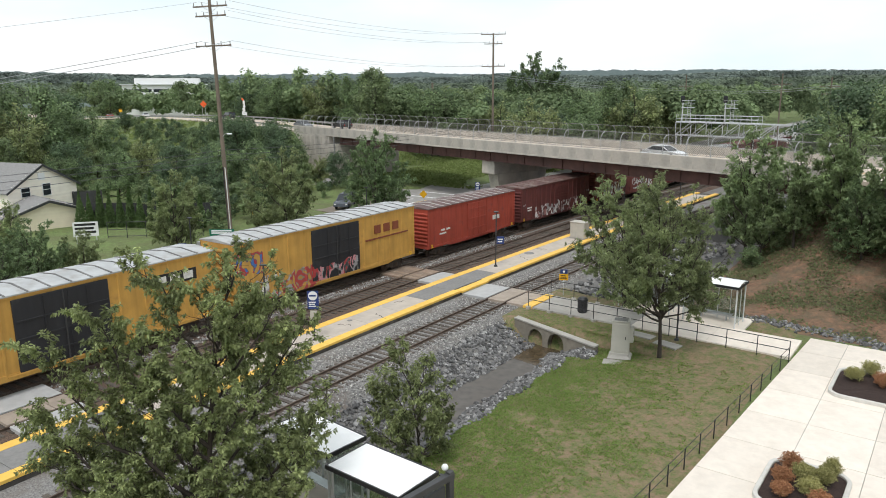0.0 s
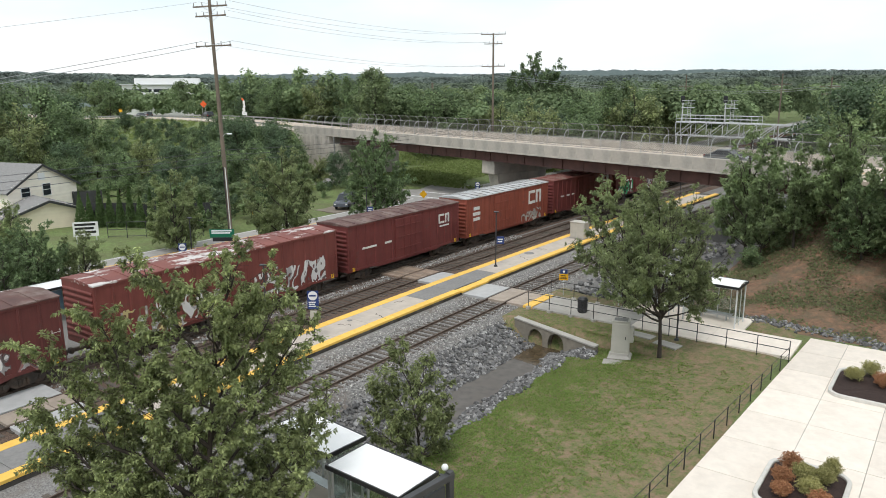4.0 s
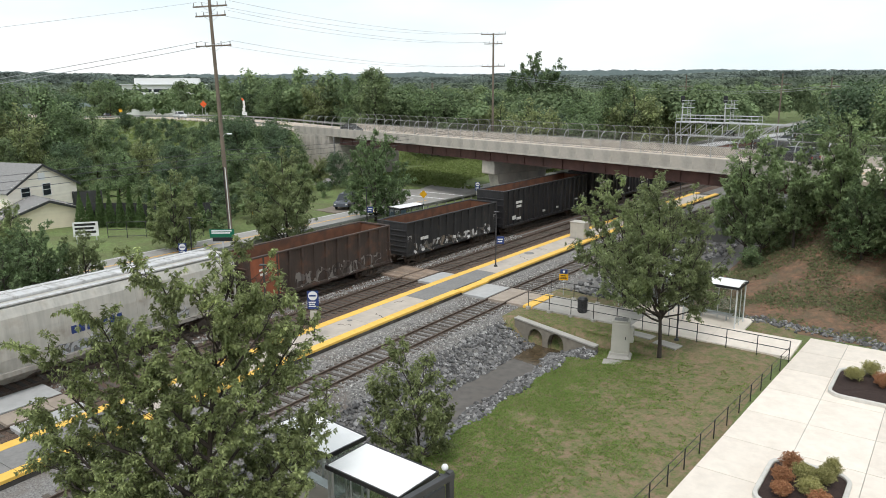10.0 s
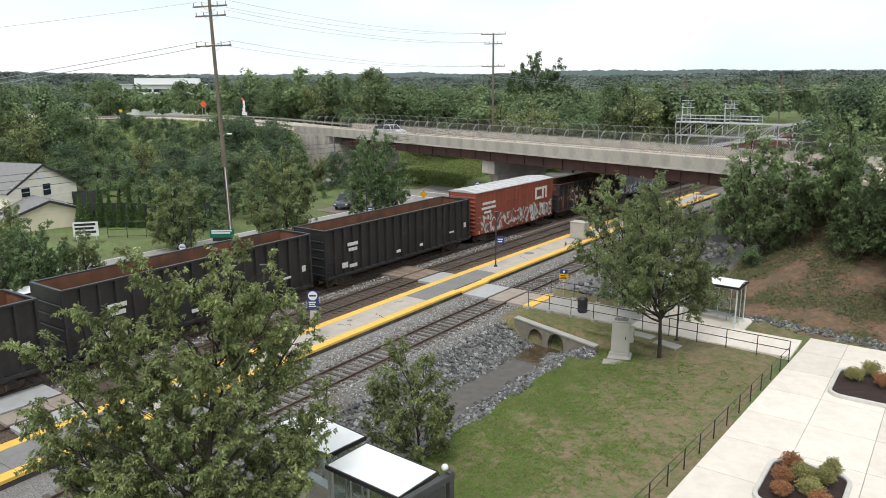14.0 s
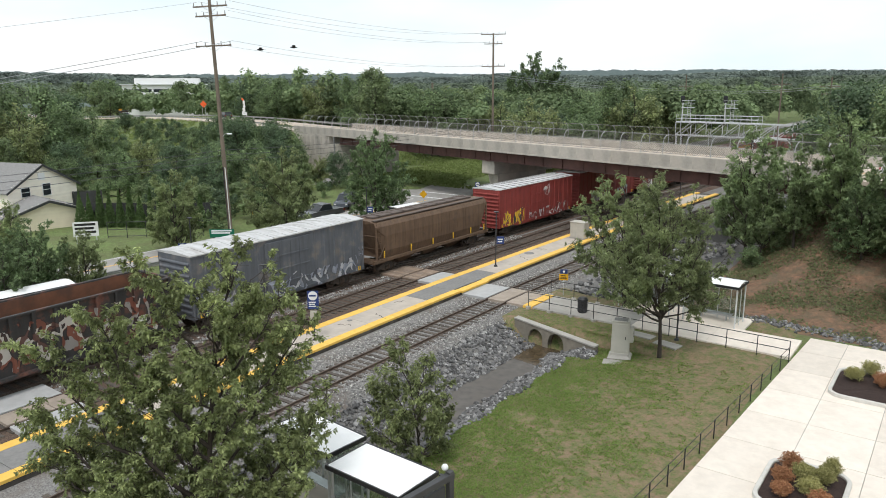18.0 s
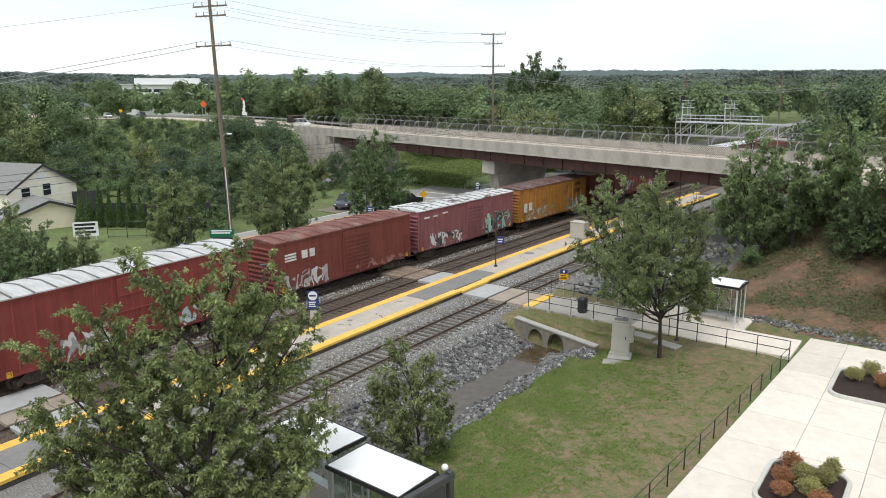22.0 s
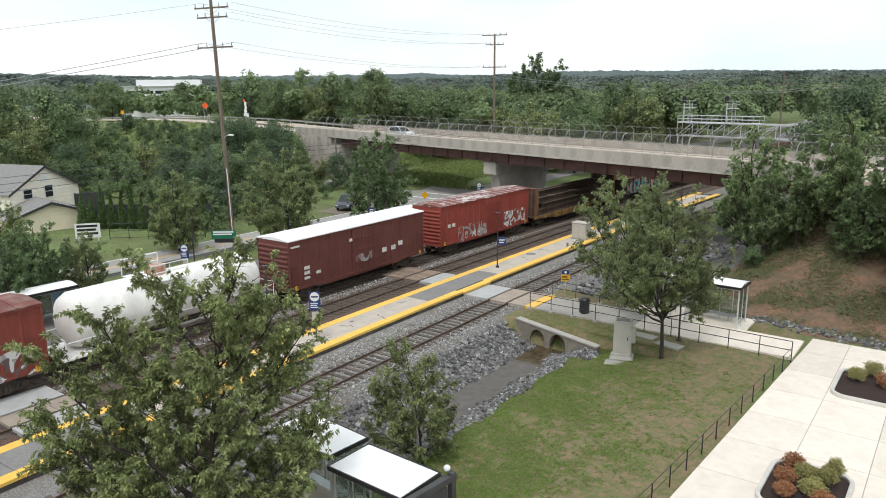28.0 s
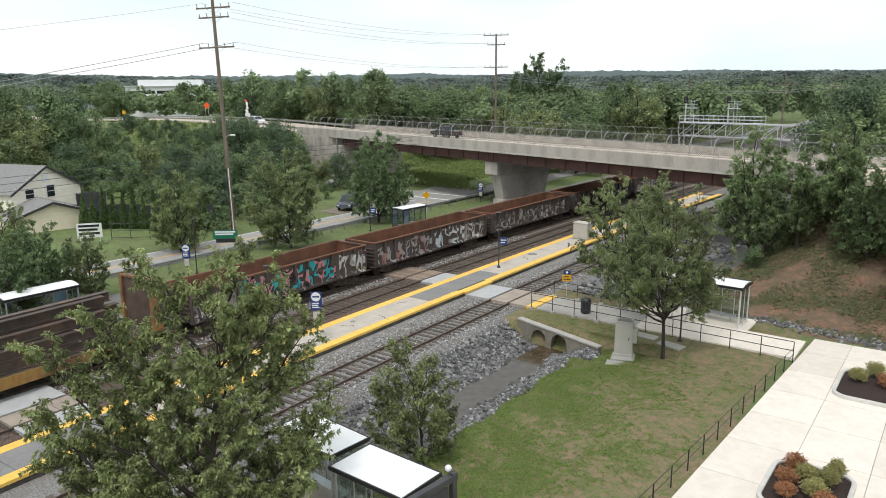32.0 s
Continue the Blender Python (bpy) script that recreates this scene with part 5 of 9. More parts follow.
# tall trees beside and behind the house, and the full round one before the bank
for x, y, h, k in ((-97.0, 47.5, 16.6, 0), (-103.0, 59.0, 16.0, 0), (-112.0, 52.0, 17.0, 3), (-119.0, 63.0, 16.6, 3), (-84.0, 45.0, 8.6, 2), (-92.0, 50.0, 12.6, 4),
                   (-126.0, 74.0, 14.0, 1), (-109.0, 71.0, 11.5, 3), (-66.5, 51.5, 7.6, 0), (-57.0, 60.5, 8.0, 0), (-52.5, 56.0, 6.4, 1), (-47.5, 60.0, 6.2, 4), (-44.0, 56.5, 5.8, 0)):
    placed.append((x, y, h))
    plant("tree", KINDS[k], x, y, ground(x, y) - 0.3, "tall full-crowned leafy tree near the house", group="trees by the house", rz=x * 31, size=h / 9.0)
# dark trees that screen the road and the end of the bridge
for x, y, h, k in ((-52.0, 79.0, 5.2, 1), (-90.0, 84.5, 4.2, 1), (-94.5, 88.0, 4.0, 1), (-99.0, 86.5, 3.6, 3), (-86.0, 82.0, 6.8, 1), (-104.0, 90.0, 3.2, 0), (-57.0, 76.5, 5.0, 5), (-82.0, 81.5, 5.4, 3), (-72.0, 76.5, 9.8, 1), (-66.5, 78.0, 9.2, 1), (-69.5, 81.5, 9.6, 3), (-75.5, 79.0, 8.6, 0), (-62.5, 75.0, 7.0, 1), (-79.0, 80.0, 7.6, 3), (-128.0, 98.5, 3.6, 1), (-153.0, 103.5, 5.0, 1), (-78.5, 84.0, 5.2, 1), (-73.5, 85.5, 6.6, 1), (-69.5, 84.5, 6.4, 3), (-82.5, 85.0, 4.4, 3)):
    placed.append((x, y, h))
    plant("tree", KINDS[k], x, y, ground(x, y) - 0.1, "dark bushy tree on the bank below the road", group="bank trees", rz=x * 17, size=h / 9.0)


def on_bank(x, y):
    q = BRI @ Vector((x, y, 0))
    return clear(x, y) and q.y < -2.0 and not (-60 < x < -36 and y < 72) and bearing(x, y) < 66


# the bank below the road, thick with bushes and trees
scatter(34, (-165, -40, 55, 118), (2.6, 5.4), 3.0, "bushy green tree on the grassy bank", "bank trees", lambda x, y: on_bank(x, y) and (BRI @ Vector((x, y, 0))).y < -6, cap=7.0)
scatter(20, (-110, -52, 40, 75), (5.0, 8.5), 3.6, "leafy green tree behind the house", "trees behind the house", lambda x, y: clear(x, y) and not (-80 < x < -44 and y < 52), cap=8.2)
scatter(210, (-175, -38, 52, 122), (0.9, 2.4), 2.6, "dense green bush on the grassy bank", "bank bushes", on_bank, cap=7.6, name="bush", kinds=BUSHES, tall=3.0)
scatter(36, (-62, -39, 47, 72), (1.8, 3.6), 2.6, "dense green bush at the foot of the bank", "bank bushes", lambda x, y: not (x > -45.5 and y > 57) and not (x < -44 and y < 49), name="bush", kinds=BUSHES, tall=3.0)
# the wood beyond the bridge
for a, b, h, k in ((-141.0, 20.0, 12.4, 1), (-148.0, 23.0, 11.0, 0)):
    q = BR @ Vector((a, b, 0))
    placed.append((q.x, q.y, h))
    plant("tree", KINDS[k], q.x, q.y, ground(q.x, q.y) - 0.2, "tall dark leafy tree beyond the road", group="wood", rz=a * 7, size=h / 9.0)
scatter(16, (-290, -170, 120, 190), (14.0, 18.0), 4.0, "tall leafy tree beyond the road", "wood", lambda x, y: clear(x, y, 4.0) and (BRI @ Vector((x, y, 0))).y > 17 and 60 < bearing(x, y) < 66)
scatter(95, (-120, 40, 92, 185), None, 4.2, "tall leafy tree in the wood beyond the bridge", "wood", lambda x, y: clear(x, y, 4.0) and 17 < (BRI @ Vector((x, y, 0))).y < 75)
plant("tree", NEAR_KINDS[0], -78.0, 187.0, -0.4, "tall bare-topped tree above the wood", size=2.72)
for x, y, h, k in ((12.0, 90.5, 10.5, 1), (15.8, 92.5, 12.4, 3), (19.5, 87.5, 12.6, 4), (22.5, 91.0, 12.2, 0), (10.2, 104.0, 11.0, 2), (13.8, 99.5, 12.0, 3), (17.5, 103.0, 12.6, 1),
                   (9.6, 118.0, 12.0, 4), (14.5, 115.0, 14.0, 0), (24.5, 98.0, 13.2, 3), (20.8, 110.0, 13.6, 2), (11.5, 132.0, 13.5, 1), (16.0, 128.0, 13.5, 4)):
    placed.append((x, y, h))
    plant("tree", KINDS[(2, 0, 5, 4, 2)[k]], x, y, -0.4, "tall leafy tree on the far side of the bridge", group="wood", rz=x * 40, size=h / 9.0)


# ------------------------------------------------ far woods, as uneven crowns of foliage
def far_woods():
    nrd = np.random.RandomState(9)
    near, far = ([], [], []), ([], [], [])
    for _ in range(5600):
        r = 150 * (1050 / 150) ** nrd.rand()
        a = nrd.uniform(-1, 76)
        x, y = 25.6 - r * math.sin(radians(a)), r * math.cos(radians(a))
        q = BRI @ Vector((x, y, 0))
        if -16 < x - off(y) + 6 < 15 and r < 235 or q.y < 17:
            continue
        if r < 260 and any((x - u) ** 2 + (y - v) ** 2 < 16 for u, v, w in placed):
            continue
        hgt = wood_height(x, y) * nrd.uniform(0.8, 1.08)
        R = nrd.uniform(2.4, 4.2) * max(1.0, r / 400) ** 0.5
        tufts, per, card = (9, 34, 0.22) if r < 270 else (7, 20, 0.30) if r < 480 else (6, 16, 0.42)
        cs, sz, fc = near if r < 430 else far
        p = nrd.normal(size=(tufts, 3))
        p /= np.linalg.norm(p, axis=1)[:, None]
        p[:, 2] = np.abs(p[:, 2]) * 1.2 - 0.35
        p = np.array((x, y, ground(x, y) + hgt - R * 1.25)) + p * R * nrd.uniform(0.45, 0.85, (tufts, 1))
        v = nrd.normal(size=(tufts, per, 3))
        v[:, :, 2] = np.abs(v[:, :, 2]) * 1.1 - 0.25
        v /= np.linalg.norm(v, axis=2)[:, :, None]
        cs.append((p[:, None, :] + v * R * 0.46 * nrd.uniform(0.6, 1.1, (tufts, per, 1))).reshape(-1, 3))
        fc.append((v + nrd.normal(size=v.shape) * 0.22 + np.array([0, 0, 0.3])).reshape(-1, 3))
        sz.append(np.full(tufts * per, R * card))
    # beyond 430 m the wood takes the colour with haze painted in
    for name, label, m, (cs, sz, fc) in (("woods", "dense green wood beyond the bridge", M_FOREST, near), ("far_woods", "dense green wood stretching to the hills", M_FOREST_HAZE, far)):
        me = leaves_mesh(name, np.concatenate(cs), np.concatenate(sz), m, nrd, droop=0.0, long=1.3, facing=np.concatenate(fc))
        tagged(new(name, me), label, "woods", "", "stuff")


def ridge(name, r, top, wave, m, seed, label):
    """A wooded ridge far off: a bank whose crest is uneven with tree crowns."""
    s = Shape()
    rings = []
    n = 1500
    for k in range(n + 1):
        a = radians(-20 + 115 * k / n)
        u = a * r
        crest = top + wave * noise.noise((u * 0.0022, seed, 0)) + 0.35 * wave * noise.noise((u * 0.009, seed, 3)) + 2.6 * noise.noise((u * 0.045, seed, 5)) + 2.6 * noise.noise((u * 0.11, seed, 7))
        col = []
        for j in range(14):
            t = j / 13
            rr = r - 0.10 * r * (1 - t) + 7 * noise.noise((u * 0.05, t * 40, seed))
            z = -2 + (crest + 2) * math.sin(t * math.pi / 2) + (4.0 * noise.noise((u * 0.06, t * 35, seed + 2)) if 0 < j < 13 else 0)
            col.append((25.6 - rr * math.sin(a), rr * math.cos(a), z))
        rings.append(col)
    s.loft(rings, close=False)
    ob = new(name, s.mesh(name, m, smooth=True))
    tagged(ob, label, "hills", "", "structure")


# haze painted into the base colours: each farther ridge is paler and bluer
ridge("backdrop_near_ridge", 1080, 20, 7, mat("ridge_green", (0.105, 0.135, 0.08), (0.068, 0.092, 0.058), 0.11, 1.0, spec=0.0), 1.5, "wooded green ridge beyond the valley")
ridge("backdrop_middle_ridge", 1650, 38, 11, mat("ridge_haze", (0.115, 0.14, 0.108), (0.08, 0.102, 0.082), 0.09, 1.0, spec=0.0), 4.5, "wooded green ridge in the distance, haze in its colour")
ridge("backdrop_far_ridge", 2700, 66, 11, mat("ridge_haze_far", (0.135, 0.165, 0.16), (0.105, 0.135, 0.132), 0.06, 1.0, spec=0.0), 8.5, "wooded hills on the horizon, painted in bluish haze")
far_woods()


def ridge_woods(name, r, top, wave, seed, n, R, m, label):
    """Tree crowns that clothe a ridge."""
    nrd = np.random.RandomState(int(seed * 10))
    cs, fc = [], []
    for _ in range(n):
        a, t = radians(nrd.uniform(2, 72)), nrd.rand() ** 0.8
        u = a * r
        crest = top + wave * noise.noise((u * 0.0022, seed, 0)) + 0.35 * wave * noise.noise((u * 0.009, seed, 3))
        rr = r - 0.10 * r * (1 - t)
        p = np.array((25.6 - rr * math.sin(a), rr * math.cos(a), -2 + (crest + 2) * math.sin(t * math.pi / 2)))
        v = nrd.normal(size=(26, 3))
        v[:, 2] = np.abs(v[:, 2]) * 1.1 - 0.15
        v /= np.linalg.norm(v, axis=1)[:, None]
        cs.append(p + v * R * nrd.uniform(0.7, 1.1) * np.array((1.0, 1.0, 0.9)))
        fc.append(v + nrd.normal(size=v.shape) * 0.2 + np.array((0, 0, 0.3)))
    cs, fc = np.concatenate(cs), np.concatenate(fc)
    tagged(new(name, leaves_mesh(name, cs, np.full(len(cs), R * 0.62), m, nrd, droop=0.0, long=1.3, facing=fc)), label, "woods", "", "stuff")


# crown tones carry painted haze too, bluer on the farther ridge
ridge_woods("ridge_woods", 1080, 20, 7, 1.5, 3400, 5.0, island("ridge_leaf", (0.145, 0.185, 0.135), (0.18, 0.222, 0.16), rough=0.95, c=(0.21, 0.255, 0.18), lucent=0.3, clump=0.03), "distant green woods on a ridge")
ridge_woods("distant_ridge_woods", 1650, 38, 11, 4.5, 3600, 6.5, island("ridge_leaf_haze", (0.155, 0.19, 0.17), (0.18, 0.218, 0.19), rough=0.95, c=(0.205, 0.24, 0.205), lucent=0.3, clump=0.02), "green woods on a far ridge, haze in their colour")


# ------------------------------------------------ shrubs in the planters, hedge
M_SHRUB_GREEN = island("shrub_green", (0.26, 0.25, 0.095), (0.39, 0.37, 0.155), c=(0.50, 0.46, 0.22), lucent=0.3)
M_SHRUB_RUST = island("shrub_rust", (0.30, 0.14, 0.075), (0.45, 0.225, 0.115), c=(0.52, 0.32, 0.17), lucent=0.3)
M_HEDGE = island("hedge", (0.07, 0.12, 0.04), (0.115, 0.18, 0.06), rough=0.7, c=(0.15, 0.225, 0.075), lucent=0.15)


def shrub(name, x, y, z, r, h, m, label, category, n=3600, leaf=0.06, cone=False, group=""):
    nrd = np.random.RandomState(int(abs(x * 97 + y * 131)) % 9999)
    ob = thing(name, (x, y, z), label, category, group)
    w = Shape()
    for k in range(7):
        a = k * 0.9
        w.tube((0, 0, 0), (r * 0.5 * math.cos(a), r * 0.5 * math.sin(a), h * 0.6), 0.012 + 0.006 * r, 0.006, n=4)
    part("stems", w, M_BARK, ob)
    t = nrd.rand(n) ** 0.55
    d = nrd.normal(size=(n, 3))
    d /= np.linalg.norm(d, axis=1)[:, None]
    lump = np.array([0.82 + 0.36 * noise.noise((q[0] * 2.2 + x, q[1] * 2.2 + y, q[2] * 2.2)) for q in d])
    c = d * (t * lump)[:, None]
    if cone:
        zz = nrd.rand(n)
        prof = (1 - zz) ** 0.9 * (0.55 + 0.45 * np.minimum(1, zz / 0.12)) * (0.75 + 0.25 * nrd.rand(n))
        c = np.stack([d[:, 0] * r * prof, d[:, 1] * r * prof, zz * h + 0.05], 1)
    else:
        c = c * np.array([r, r, h * 0.5]) + np.array([0, 0, h * 0.52])
    part("foliage", leaves_mesh("foliage", c, leaf, m, nrd, droop=-0.3 if cone else -0.1, long=1.7), None, ob)
    return ob


for x, y, r, h, g in ((21.55, 28.05, 0.50, 0.75, 0), (21.45, 26.9, 0.48, 0.65, 0), (22.05, 27.5, 0.50, 0.72, 1), (22.75, 27.6, 0.50, 0.75, 1), (22.9, 28.3, 0.42, 0.85, 1), (22.45, 26.55, 0.55, 0.7, 1), (21.6, 25.9, 0.45, 0.6, 0), (22.9, 25.9, 0.5, 0.65, 0)):
    shrub("shrub", x, y, 0.15, r, h, M_SHRUB_GREEN if g else M_SHRUB_RUST, "low yellow-green shrub in a planter" if g else "low rust-orange shrub in a planter", "shrub", group="planter shrubs")
for x, y, r, h, g in ((22.3, 39.2, 0.55, 0.75, 1), (22.9, 40.3, 0.6, 0.85, 1), (23.55, 39.0, 0.65, 0.8, 0), (24.3, 40.3, 0.6, 0.85, 0), (24.7, 38.7, 0.55, 0.7, 1), (25.1, 40.0, 0.5, 0.7, 0)):
    shrub("shrub", x, y, 0.15, r, h, M_SHRUB_GREEN if g else M_SHRUB_RUST, "low yellow-green shrub in a planter" if g else "low rust-orange shrub in a planter", "shrub", group="planter shrubs")
for k in range(-4, 9):
    x, y = -48.6 + 0.95 * k + 0.2 * math.sin(k * 3), 41.5 + 0.62 * k
    shrub("arborvitae", x, y, ground(x, y), 0.66 + 0.08 * (k % 3), 4.0 + 0.6 * math.sin(k * 2.3), M_HEDGE, "dense dark green conical arborvitae beside the fence", "conifer", n=3200, leaf=0.17, cone=True, group="arborvitae row")
# grass on the lawn, thinner and browner towards the railing
nrd = np.random.RandomState(4)
tuft = []
for _ in range(330000):
    x, y = nrd.uniform(7.9, 18.2), nrd.uniform(15, 46)
    if 39.0 < y < 41.5 or x > edge_x(y) - 0.15:
        continue
    thick = 0.95 - 0.112 * (x - 9) - 0.010 * (y - 24) + 0.6 * noise.noise((x * 0.35, y * 0.35, 0)) + 0.5 * noise.noise((x * 1.3, y * 1.3, 3)) + 0.6 * noise.noise((x * 3.4, y * 3.4, 5))
    if nrd.rand() < thick - 0.35 * smooth(0.9, 0.4, edge_x(y) - x):
        tuft.append((x, y, ground(x, y) + 0.015))
for _ in range(3000):
    x, y = nrd.uniform(3, 11), nrd.uniform(38.9, 41.0)
    tuft.append((x, y, ground(x, y) + 0.03))
M_BLADE = island("grass_blade", (0.145, 0.22, 0.05), (0.205, 0.295, 0.072), c=(0.31, 0.32, 0.13), lucent=0.3)
up = np.tile((0.0, 0.0, 1.0), (len(tuft), 1)) + nrd.normal(size=(len(tuft), 3)) * 0.5
me = leaves_mesh("grass_tufts", tuft, 0.075, M_BLADE, nrd, droop=-0.2, long=2.2, facing=up)
tagged(new("grass_tufts", me), "short patchy grass on the lawn", "grass", "", "stuff")
# rank grass on the bank below the road and in the field beyond the bridge
tuft = []
for _ in range(70000):
    if nrd.rand() < 0.72:
        x, y = nrd.uniform(-185, -52), nrd.uniform(52, 124)
        q = BRI @ Vector((x, y, 0))
        if not -30 < q.y < -0.8 or 0.45 + noise.noise((x * 0.2, y * 0.2, 9)) < nrd.rand() * 0.9:
            continue
    else:
        x, y = nrd.uniform(-66, -34), nrd.uniform(88, 134)
        if noise.noise((x * 0.12, y * 0.12, 2)) < -0.15:
            continue
    tuft.append((x, y, ground(x, y) + nrd.uniform(0.0, 0.35)))
me = leaves_mesh("rank_grass", tuft, 0.62, island("rank_grass_blade", (0.17, 0.225, 0.07), (0.25, 0.315, 0.10), c=(0.33, 0.37, 0.16), lucent=0.35), nrd, droop=-0.8, long=2.4, facing=np.tile((0.4, -0.9, 0.6), (len(tuft), 1)) + nrd.normal(size=(len(tuft), 3)) * 0.6)
tagged(new("rank_grass", me), "rank green grass on the bank below the road", "grass", "", "stuff")
# weeds and dry brush on the dirt bank
tuft = []
for _ in range(60000):
    x, y = nrd.uniform(11.5, 30), nrd.uniform(46.5, 64)
    if nrd.rand() < 0.25 + 0.4 * smooth(52, 60, y) + 1.1 * noise.noise((x * 0.4, y * 0.4, 4)):
        tuft.append((x, y, ground(x, y) + nrd.uniform(0.0, 0.14)))
me = leaves_mesh("weeds", tuft, 0.2, island("weed", (0.12, 0.14, 0.065), (0.175, 0.19, 0.088), c=(0.30, 0.21, 0.14), lucent=0.3), nrd, droop=-0.4, long=2.0, facing=np.tile((0.0, -0.4, 1.0), (len(tuft), 1)) + nrd.normal(size=(len(tuft), 3)) * 0.5)
tagged(new("weeds", me), "scattered weeds and dry brush on the dirt bank", "weeds", "", "stuff")


# ------------------------------------------------ the bridge
def bridge():
    ob = new("road_bridge")
    tagged(ob, "concrete and weathered steel road bridge over the tracks", "bridge", "", "structure")
    x0, x1 = -78.6, 19.0
    n = 40
    w = (x1 - x0) / n
    for side, y0, y1 in (("near", 0.0, 0.36), ("far", 12.3, 12.66)):
        s = Shape()
        prof = [(y0, 6.62), (y1, 6.62), (y1, 7.12), (y1 - 0.05, 7.25), (y1 - 0.08, 7.93), (y1 - 0.12, 8.0), (y0 + 0.03, 8.0), (y0, 7.95)]
        if side == "far":
            prof = [(y0 + y1 - a, b) for a, b in prof][::-1]
        me = Shape().loft([[(0.008, a, b) for a, b in prof], [(w - 0.008, a, b) for a, b in prof]][::-1]).mesh("parapet_panel", M_BRIDGE)
        for k in range(n):
            part("parapet_panel", me, None, ob, at=BR @ pose(x0 + k * w, 0, 0))
        joint = Shape().box((x0, y0 + 0.03, 6.65), (x1, y1 - 0.1, 7.9), m=BR)
        part("parapet_core", joint, M_BRIDGE, ob)
    # cornice line and kerb
    part("drip_edge", Shape().box((x0, -0.05, 6.62), (x1, -0.002, 6.80), 0.01, m=BR), M_BRIDGE, ob)
    stations = [-620.0 + 12.0 * k for k in range(46)] + [-66.0, 640.0]

    def lane(y0, y1, up, down):
        """A strip of the road that follows its height."""
        return Shape().loft([[BR @ Vector((x, y0, deck_z(x) + down)), BR @ Vector((x, y0, deck_z(x) + up)), BR @ Vector((x, y1, deck_z(x) + up)), BR @ Vector((x, y1, deck_z(x) + down))] for x in stations])

    part("deck", lane(0.37, 12.29, 0.0, -0.3), M_DECK, ob, "tan concrete road deck")
    part("pavement", Shape().box((x0, 0.38, 7.05), (x1, 1.9, 7.20), 0.02, m=BR), M_CONCRETE, ob, "raised concrete pavement")
    part("road_line", lane(6.22, 6.34, 0.006, 0.0), M_SIGN_YELLOW, ob, "yellow centre line")
    part("road_line", lane(6.46, 6.58, 0.006, 0.0), M_SIGN_YELLOW, ob)
    for y in (2.3, 11.6):
        part("road_line", lane(y, y + 0.12, 0.006, 0.0), M_WHITE, ob)
    # girders, plate by plate, with stiffeners
    for y in (0.75, 3.6, 6.4, 9.2, 11.9):
        for a, b in ((-63.2, -26.2), (-26.16, 18.6)):
            g = Shape().box((a, y - 0.02, 5.42), (b, y + 0.02, 6.70), m=BR)
            g.box((a, y - 0.22, 5.38), (b, y + 0.22, 5.42), m=BR)
            g.box((a, y - 0.22, 6.68), (b, y + 0.22, 6.74), m=BR)
            part("girder", g, M_GIRDER, ob, "rust-brown weathered steel girder")
            if y == 0.75:
                k = a + 1.0
                while k < b:
                    part("stiffener", Shape().box((k, y - 0.16, 5.43), (k + 0.025, y - 0.02, 6.67), m=BR), M_GIRDER, ob)
                    k += 3.1
    # the pier with its wide head
    rings = []
    for z, a, d in ((-0.9, 1.9, 1.0), (0.25, 1.9, 1.0), (0.3, 1.7, 0.8), (3.6, 2.45, 0.9)):
        rings.append([(-25.9 + sx * d, 6.3 + sy * (a + 2.1), z) for sx, sy in ((-1, -1), (1, -1), (1, 1), (-1, 1))])
    pier = part("pier", Shape().loft(rings), M_BRIDGE, ob, "tapered concrete pier", at=BR.copy())
    part("pier_head", Shape().box((-27.1, 0.9, 3.6), (-24.7, 11.8, 5.32), 0.08), M_BRIDGE, ob, "concrete pier head", at=BR.copy())
    for y in (0.75, 3.6, 6.4, 9.2, 11.9):
        part("bearing", Shape().box((-26.3, max(0.95, y - 0.2), 5.30), (-25.5, min(11.75, y + 0.2), 5.385), 0.01), M_GIRDER, ob, at=BR.copy())
    # abutments with recessed panels
    for a, b, g in ((-66.5, -63.0, 0), (18.4, 22.0, 1)):
        part("abutment", Shape().box((a, 0.05, -1.5), (b, 12.6, 5.36), 0.03), M_BRIDGE, ob, "concrete abutment wall", at=BR.copy())
        part("back_wall", Shape().box((a if g == 0 else b - 0.8, 0.05, 5.36), (a + 0.8 if g == 0 else b, 12.6, 6.74), 0.03), M_BRIDGE, ob, at=BR.copy())
    part("wing_wall", Shape().box((-79.5, -0.05, -0.6), (-66.5, 0.35, 6.62), 0.02), M_BRIDGE, ob, "concrete wing wall", at=BR.copy())
    part("wing_wall", Shape().box((22.0, -0.05, 3.0), (34.0, 0.35, 7.6), 0.02), M_BRIDGE, ob, at=BR.copy())
    for k in range(9):
        part("pilaster", Shape().box((-79.2 + k * 1.5, -0.15, 0.0), (-78.6 + k * 1.5, -0.05, 6.4), 0.03), M_BRIDGE, ob, at=BR.copy())
    part("pipe", Shape().tube(BR @ Vector((-63.5, -0.25, 0)), BR @ Vector((-63.5, -0.25, 6.6)), 0.12, n=10), M_FENCE, ob, "grey drain pipe")
    # the fence: posts that bend inwards at the top, rails and mesh
    for y, inward in ((0.2, 1), (12.48, -1)):
        post = Shape()
        p = [(0, 0, 7.9), (0, 0, 9.1), (0, 0.10 * inward, 9.45), (0, 0.32 * inward, 9.72), (0, 0.62 * inward, 9.86)]
        post.path(p, 0.045, n=6)
        me = post.mesh("fence_post", M_FENCE_POST)
        k = -75.1
        while k < 18.9:
            part("fence_post", me, None, ob, at=BR @ pose(k, y, 0))
            k += 2.62
